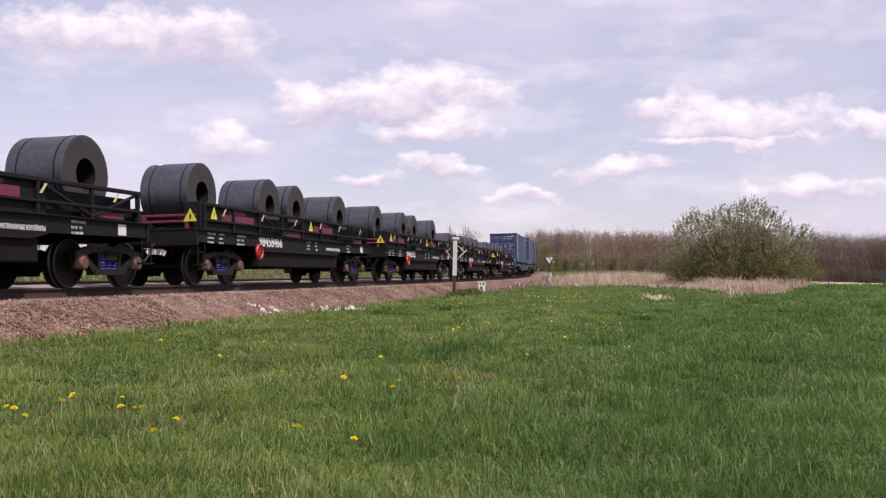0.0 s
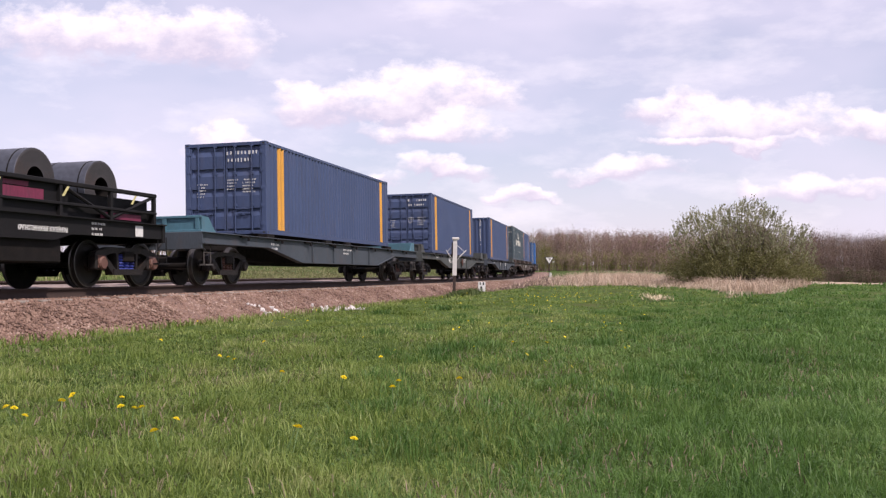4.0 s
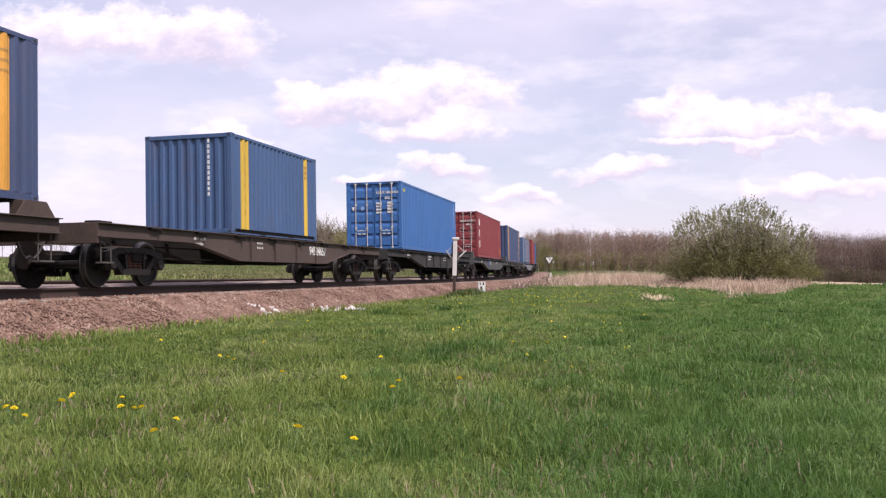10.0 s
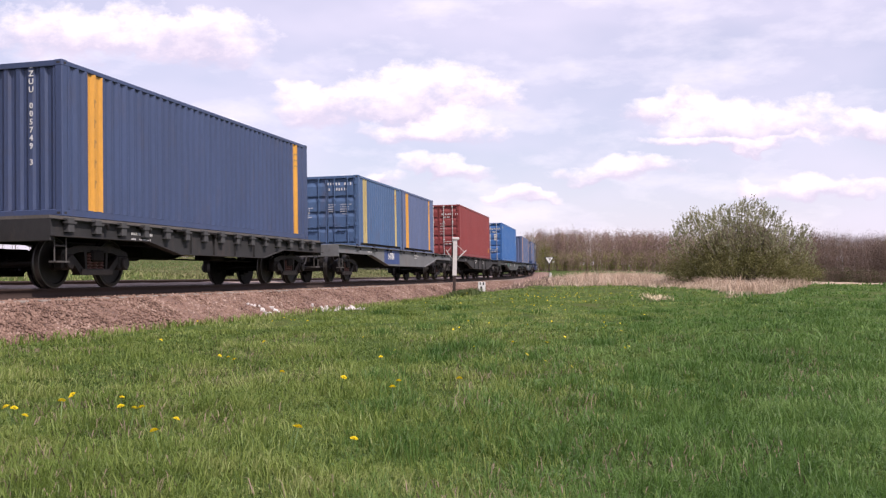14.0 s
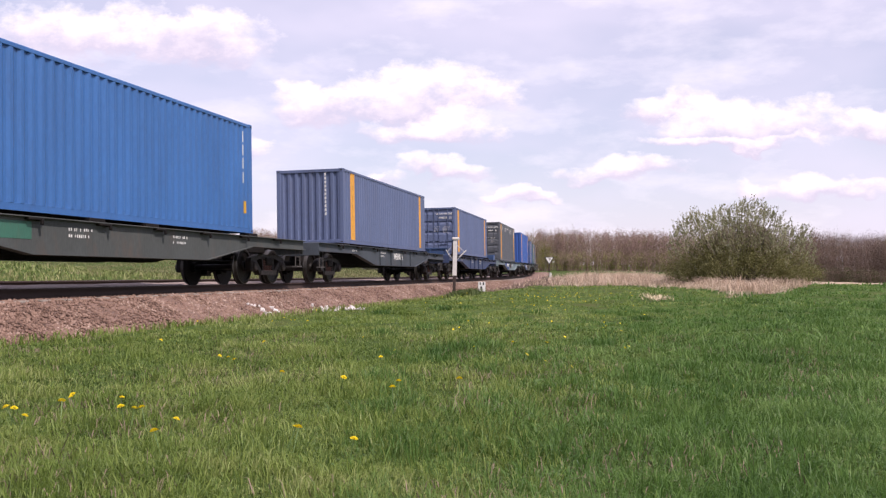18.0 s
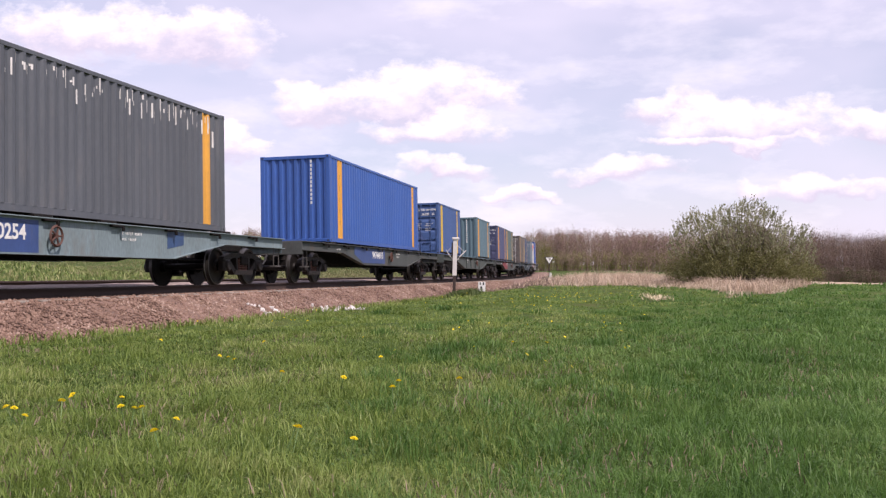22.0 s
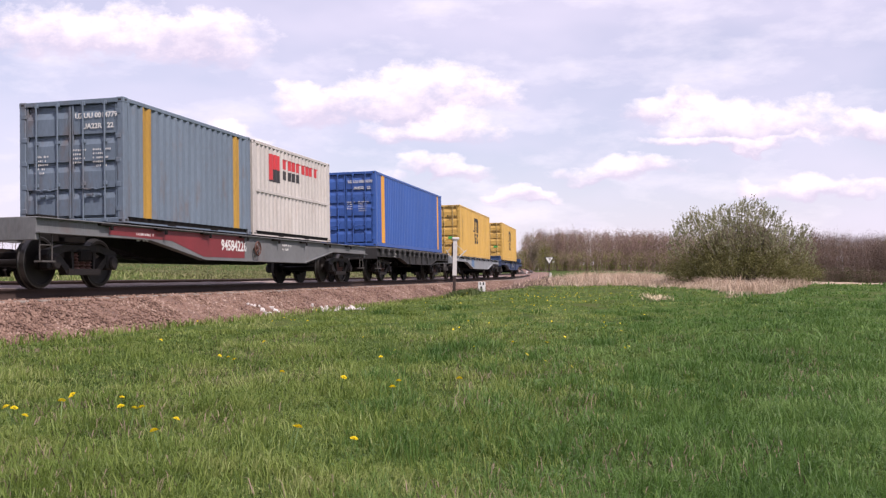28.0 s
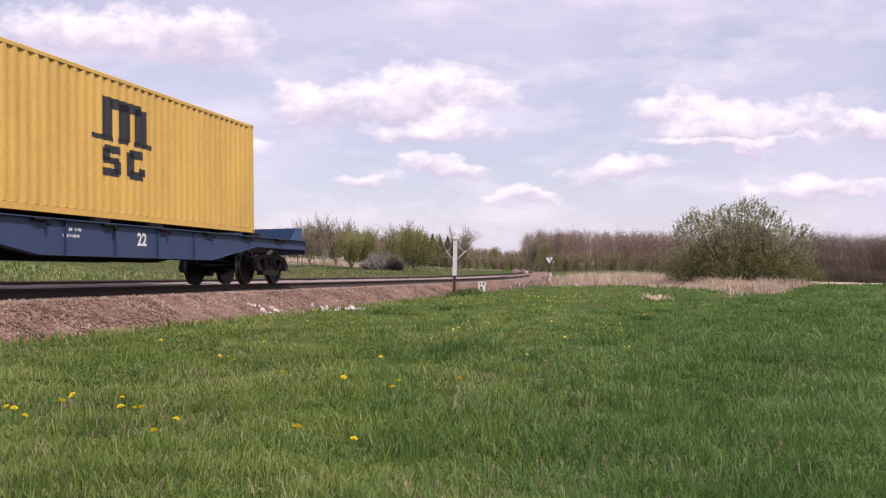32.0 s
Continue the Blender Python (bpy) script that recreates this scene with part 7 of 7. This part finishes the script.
def stones():
    """Pale lumps and loose ballast stones at the foot of the bank."""
    rs = np.random.RandomState(3)
    pale = material("chalky_stone", (0.62, 0.58, 0.56), 0.9, 0, 0.2, 6, 50, 0.4, 30)

    def rock(b, seed):
        r2 = np.random.RandomState(seed)
        bm = bmesh.new()
        bmesh.ops.create_icosphere(bm, subdivisions=1, radius=1.0)
        k = r2.uniform(0.7, 1.15, len(bm.verts))
        vs = [tuple(v.co * q) for v, q in zip(bm.verts, k)]
        fs = [tuple(v.index for v in f.verts) for f in bm.faces]
        bm.free()
        b.solid(vs, fs)
    shapes = [shared("stone_%d" % i, lambda b: rock(b, i), [GRAVEL]) for i in range(5)]
    pales = [shared("pale_stone_%d" % i, lambda b: rock(b, i + 9), [pale]) for i in range(4)]
    for px, yy, n in ((470, 23.4, 13), (572, 26.6, 12), (626, 27.8, 13), (598, 27.2, 5)):
        for i in range(n):
            y = yy + rs.normal(0, 0.30)
            x = (px - 784) / 1686 * yy + rs.normal(0, 0.16)
            s, d = side_of(x, y)
            z = float(np.interp(d[0], [1.5, 1.9, 2.3, 2.75, 3.1], [-0.24, -0.42, -0.60, -0.76, -0.76]))
            st = tagged(new("pale_stone", pales[i % 4]), "chalky white stone lying at the foot of the ballast", "stone", "pale stones by the ballast")
            k = rs.uniform(0.04, 0.085)
            st.matrix_basis = pose(x, y, z + 0.02, rs.uniform(0, 360), rs.uniform(0, 360), rs.uniform(0, 360)) @ Matrix.Diagonal((k * 1.5, k, k * 0.8, 1))
    # the ballast's own stones on its near slope, joined
    n = 26000
    s, d = rs.uniform(-3, 1, n) + np.abs(rs.uniform(0, 1, n)) ** 1.7 * 62, rs.uniform(0.9, 2.95, n)
    h = np.interp(d, [0.8, 1.15, 1.5, 1.9, 2.3, 2.75, 3.1], [-0.20, -0.195, -0.24, -0.42, -0.60, -0.80, -0.98])
    th = np.interp(s, ARC, LTH)
    x, y = np.interp(s, ARC, LX) + d * np.cos(th), np.interp(s, ARC, LY) - d * np.sin(th)
    z = np.interp(s, ARC, LZ) + h
    k = rs.uniform(0.018, 0.042, n)
    base = np.array([[1, 0, 0], [-1, 0, 0], [0, 1, 0], [0, -1, 0], [0, 0, 1], [0, 0, -1]], float)
    v = base[None] * k[:, None, None] * rs.uniform(0.55, 1.3, (n, 6, 1))
    a, c = rs.uniform(0, 6.28, n), rs.uniform(-1, 1, n)
    ca, sa, cc, sc_ = np.cos(a), np.sin(a), np.cos(c), np.sin(c)
    v = np.stack([v[..., 0] * ca[:, None] - v[..., 1] * sa[:, None], v[..., 0] * sa[:, None] + v[..., 1] * ca[:, None], v[..., 2]], -1)
    v = np.stack([v[..., 0], v[..., 1] * cc[:, None] - v[..., 2] * sc_[:, None], v[..., 1] * sc_[:, None] + v[..., 2] * cc[:, None]], -1)
    v += np.stack([x, y, z + 0.3 * k], -1)[:, None]
    f = np.array([[0, 2, 4], [2, 1, 4], [1, 3, 4], [3, 0, 4], [2, 0, 5], [1, 2, 5], [3, 1, 5], [0, 3, 5]])
    f = (f[None] + 6 * np.arange(n)[:, None, None]).reshape(-1, 3)
    mt = leafy("ballast_stones", [(0.050, 0.033, 0.027), (0.165, 0.101, 0.078), (0.26, 0.170, 0.132), (0.44, 0.34, 0.285)], 1.2, trans=0.0, rough=0.9)
    tagged(new("ballast_stones", strip_mesh("ballast_stones", v, f, mt)), "loose reddish granite stones covering the ballast slope", "stones", kind="stuff")



def pale_sheet(name, lab, corners, mat, n=24, k=8, lift=0.06):
    """A patch of bare ground lying 4 cm over the field between four bearings and distances."""
    (ua, ub), (ya, yb) = corners
    u, y = np.meshgrid(np.linspace(ua, ub, n), np.linspace(ya, yb, k))
    rs = np.random.RandomState(len(name))
    y = y + 0.03 * (yb - ya) * np.sin(u * 90) + rs.uniform(-0.5, 0.5, y.shape)
    x = u * y
    rise = np.full(k, lift)
    rise[[0, -1]] = min(lift, 0.06)
    z = ground_z(x.ravel(), y.ravel()).reshape(x.shape) + rise[:, None]
    tagged(new(name, mesh_grid(name, x, y, z, mat)), lab, "ground", kind="structure")


def far_side():
    sand = material("bare_sandy_soil", (0.33, 0.255, 0.185), 0.95, 0, 0.35, 0.15, 2.0, 0.2, 4, (0.13, 0.125, 0.055), 0.9, 0.12)
    pale_sheet("sandy_field", "bare sandy field beyond the tracks", ((-0.165, -0.088), (196, 250)), sand)
    pale_sheet("sandy_strip", "pale strip of sandy ground below the far wood", ((-0.022, 0.062), (236, 256)), sand)
    pale_sheet("farm_track", "pale earth farm track along the field's far side", ((0.376, 0.75), (90, 97)), sand, lift=0.32)
    # flowering thorn thicket
    rs = np.random.RandomState(17)
    bloom = leafy("blossom", [(0.27, 0.24, 0.23), (0.46, 0.42, 0.41)], 0.5, trans=0.2)
    for u, yy, w, h in ((-0.064, 172, 3.9, 2.1), (-0.050, 173, 3.2, 1.4), (-0.077, 171, 2.6, 1.3)):
        x = u * yy
        top = thing("blossoming_thicket", "low thorn thicket white with blossom beyond the tracks", "bush", "blossoming thickets")
        top.matrix_basis = pose(x, yy, float(ground_z(x, yy)[0]) - 0.1)
        segs, tips = [], []
        for i in range(12):
            a = rs.uniform(0, 6.28)
            d = np.array([math.cos(a) * w / h * 0.8, math.sin(a) * 0.6, 0.9])
            grow(rs, (0, 0, 0), d / np.linalg.norm(d), h * 1.0, 0.05, 2, 0.7, segs, tips, 0.1)
        v, f = sticks([(a, b, max(r, 0.015), max(q, 0.01)) for a, b, r, q in segs], 3)
        tagged(part("branchwork", strip_mesh("branchwork", v, f, TWIG), None, top), kind="stuff")
        tp = np.array([t[0] for t in tips])
        p = tp[rs.randint(0, len(tp), 3000)] + rs.normal(0, 0.20, (3000, 3))
        p[:, 2] = np.abs(p[:, 2])
        v, f = leaf_quads(p, 0.15, rs, 1.3)
        part("crown", strip_mesh("crown", v, f, bloom), None, top)
    white_bark = material("birch_bark", (0.25, 0.225, 0.185), 0.85, 0, 0.35, 3, 20, 0.2)
    lime = leafy("young_birch_leaves", [(0.14, 0.14, 0.045), (0.21, 0.205, 0.065), (0.30, 0.285, 0.10)], 0.3, trans=0.5)
    spots = ((-0.135, 205, 10.5, 1.0), (-0.112, 200, 9.5, 1.6), (-0.098, 208, 10.8, 1.0), (-0.080, 190, 9.8, 0.9), (-0.056, 180, 9.6, 0.8), (-0.052, 182, 9.2, 0.7), (-0.030, 175, 8.6, 1.2),
             (-0.018, 170, 8.0, 1.4), (-0.125, 215, 11.5, 0.4), (-0.040, 230, 11.0, 0.8), (-0.004, 235, 10.0, 0.9), (0.012, 250, 10.5, 0.4), (0.055, 330, 9.0, 1.2), (0.085, 300, 7.5, 1.5), (0.100, 240, 7.5, 1.0), (0.108, 225, 8.5, 0.9))
    for u, yy, h, leafiness in spots:
        x, h = u * yy, h * 0.74
        top = thing("birch_tree", "slender birch with a pale trunk and young leaves", "tree", "birches beyond the tracks")
        top.matrix_basis = pose(x, yy, float(ground_z(x, yy)[0]) - 0.1)
        segs, tips = [], []
        n = 7
        p, lean = np.zeros(3), rs.normal(0, 0.05, 2)
        trunk = []
        for i in range(n):
            q = np.array([lean[0] * h * (i + 1) / n, lean[1] * h * (i + 1) / n, h * (i + 1) / n * 0.97])
            trunk.append((p, q, 0.10 * (1 - i / n) + 0.02, 0.10 * (1 - (i + 1) / n) + 0.02))
            if i > 0:
                for _ in range(5):
                    a = rs.uniform(0, 6.28)
                    d = np.array([math.cos(a), math.sin(a), rs.uniform(0.5, 1.2)])
                    grow(rs, q, d / np.linalg.norm(d), h * rs.uniform(0.12, 0.22) * (1.25 - i / n), 0.04, 1, 0.6, segs, tips, 0.0)
            p = q
        v, f = sticks(trunk, 6)
        part("trunk", strip_mesh("trunk", v, f, white_bark), None, top)
        v, f = sticks([(a, b, max(r, 0.02), max(q, 0.012)) for a, b, r, q in segs], 3)
        tagged(part("branchwork", strip_mesh("branchwork", v, f, TWIG), None, top), kind="stuff")
        tp = np.array([t[0] for t in tips])
        m_ = int(2000 * leafiness)
        p = tp[rs.randint(0, len(tp), m_)] + rs.normal(0, 1, (m_, 3)) * np.array([0.85, 0.85, 0.6])
        v, f = leaf_quads(p, 0.14, rs, 1.5)
        part("crown", strip_mesh("crown", v, f, lime), None, top)
    def lone_tree(name, lab, px_u, yy, h, wide, kind, leaf, bark, n):
        """A tree by itself: limbs, and leaves or needles in clumps; kind sets the outline of its crown."""
        x = px_u * yy
        top = thing(name, lab, "tree", "trees beyond the tracks")
        top.matrix_basis = pose(x, yy, float(ground_z(x, yy)[0]) - 0.1)
        segs, tips = [], []
        if kind == "cone":
            segs.append((np.zeros(3), np.array([0, 0, h]), 0.14, 0.02))
            t = rs.uniform(0.08, 1.0, n)
            a, r = rs.uniform(0, 6.28, n), wide * (1.03 - t) * rs.uniform(0.3, 1.0, n) ** 0.6
            p = np.stack([np.cos(a) * r, np.sin(a) * r, h * t - r * 0.25], -1)
        else:
            for i in range(7):
                a = rs.uniform(0, 6.28)
                d = np.array([math.cos(a) * wide / h, math.sin(a) * wide / h, 1.0])
                grow(rs, (0, 0, h * 0.02 * i), d / np.linalg.norm(d), h * rs.uniform(0.55, 0.72), 0.09, 2, 0.55, segs, tips, 0.25)
            tp = np.array([q[0] for q in tips])
            tp = tp[tp[:, 2] < h]
            p = tp[rs.randint(0, len(tp), n)] + rs.normal(0, 1, (n, 3)) * np.array([0.45, 0.45, 0.60])
            p[:, 2] = np.abs(p[:, 2])
        v, f = sticks([(a, b, max(r, 0.025), max(q, 0.014)) for a, b, r, q in segs], 4)
        part("trunk", strip_mesh("trunk", v, f, bark), None, top)
        if n:
            v, f = leaf_quads(p, 0.13, rs, 1.7)
            part("crown", strip_mesh("crown", v, f, leaf), None, top)
    needles = leafy("dark_needles", [(0.020, 0.030, 0.018), (0.035, 0.050, 0.028), (0.06, 0.075, 0.04)], 0.5, trans=0.1)
    fresh = leafy("fresh_willow_leaves", [(0.20, 0.20, 0.055), (0.31, 0.30, 0.085), (0.42, 0.40, 0.14)], 0.3, trans=0.5)
    buds = leafy("brown_buds", [(0.20, 0.14, 0.11), (0.28, 0.20, 0.165)], 0.3, trans=0.3)
    for u, yy, h, w in ((-0.125, 196, 8.6, 3.2), (-0.112, 200, 8.9, 3.6), (-0.140, 204, 8.0, 3.0), (0.016, 210, 8.2, 2.8), (0.096, 235, 8.0, 3.0)):
        lone_tree("bare_tree", "leafless brown tree with a broad twiggy crown", u, yy, h, w, "round", buds, TWIG, 900)
    for u, yy, h, w in ((-0.096, 178, 6.2, 2.6), (-0.083, 182, 7.0, 2.8), (-0.040, 168, 7.0, 2.4), (-0.030, 170, 6.6, 2.4)):
        lone_tree("young_willow", "rounded willow tree in fresh yellow-green leaf", u, yy, h, w, "round", fresh, white_bark, 5200)
    for u, yy, h, w in ((-0.019, 256, 8.6, 3.0), (-0.011, 260, 9.2, 3.4), (-0.003, 254, 8.4, 3.0), (0.005, 259, 8.8, 3.2)):
        lone_tree("spruce", "dark green spruce standing among bare trees", u, yy, h, w, "cone", needles, BARK, 4200)
    # farm buildings among the trees
    wall = material("whitewashed_wall", (0.62, 0.60, 0.58), 0.9, 0, 0.15, 1, 10, 0.1)
    tiles = material("grey_roof", (0.16, 0.14, 0.13), 0.85, 0, 0.2, 1, 10, 0.2)
    glass = material("dark_window", (0.03, 0.035, 0.04), 0.2, 0, 0.1, 3, 20, 0.0)
    for u, yy, w, h in ((-0.131, 262, 2.6, 1.7), (-0.117, 266, 3.0, 1.9), (-0.109, 263, 2.2, 1.6)):
        x = u * yy
        top = thing("farm_house", "small whitewashed farm building with a grey roof among trees", "house", "farm buildings")
        top.matrix_basis = pose(x, yy, float(ground_z(x, yy)[0]) - 0.1, 0, 0, 8)
        b = Build()
        b.box(-w / 2, w / 2, -2.5, 2.5, 0, h)
        part("wall", b, wall, top)
        b = Build()
        b.prism([(-2.9, h), (2.9, h), (0, h + 0.8)], -w / 2 - 0.3, w / 2 + 0.3, "x")
        part("roof", b, tiles, top)
        for i in range(max(1, int(w / 2.4))):
            xx = -w / 2 + w * (i + 0.5) / max(1, int(w / 2.4))
            b = Build()
            b.box(xx - 0.5, xx + 0.5, -2.54, -2.48, 0.5, h - 0.35, 0, 0.02)
            part("window", b, glass, top)


post_and_signs()
stones()
far_side()

# ---- what moves ----
def motions():
    for ob, s, base in TRAIN:
        rows = []
        for i in range(33):
            t = min(SECONDS, float(i))
            rows.append((t, line_pose(s - travelled(t)) @ pose(0, 0, base)))
        walk(ob, rows)
    for ob, y, s in WHEELS:
        # the wheels turn while the wagon is near enough for its running gear to be seen
        t0, t1 = max(0.0, (s - 95) / SPEED), min(SECONDS, (s + 8) / SPEED)
        if t1 <= t0:
            continue
        rows = [(0.0, pose(0, y, 0.475))] if t0 > 0 else []
        t = t0
        while t < t1:
            rows.append((t, pose(0, y, 0.475, 57.3 * travelled(t - t0) / 0.475)))
            t += 1 / FPS
        if rows[-1][0] < SECONDS - 0.02:
            rows.append((SECONDS, rows[-1][1]))
        walk(ob, rows)


motions()
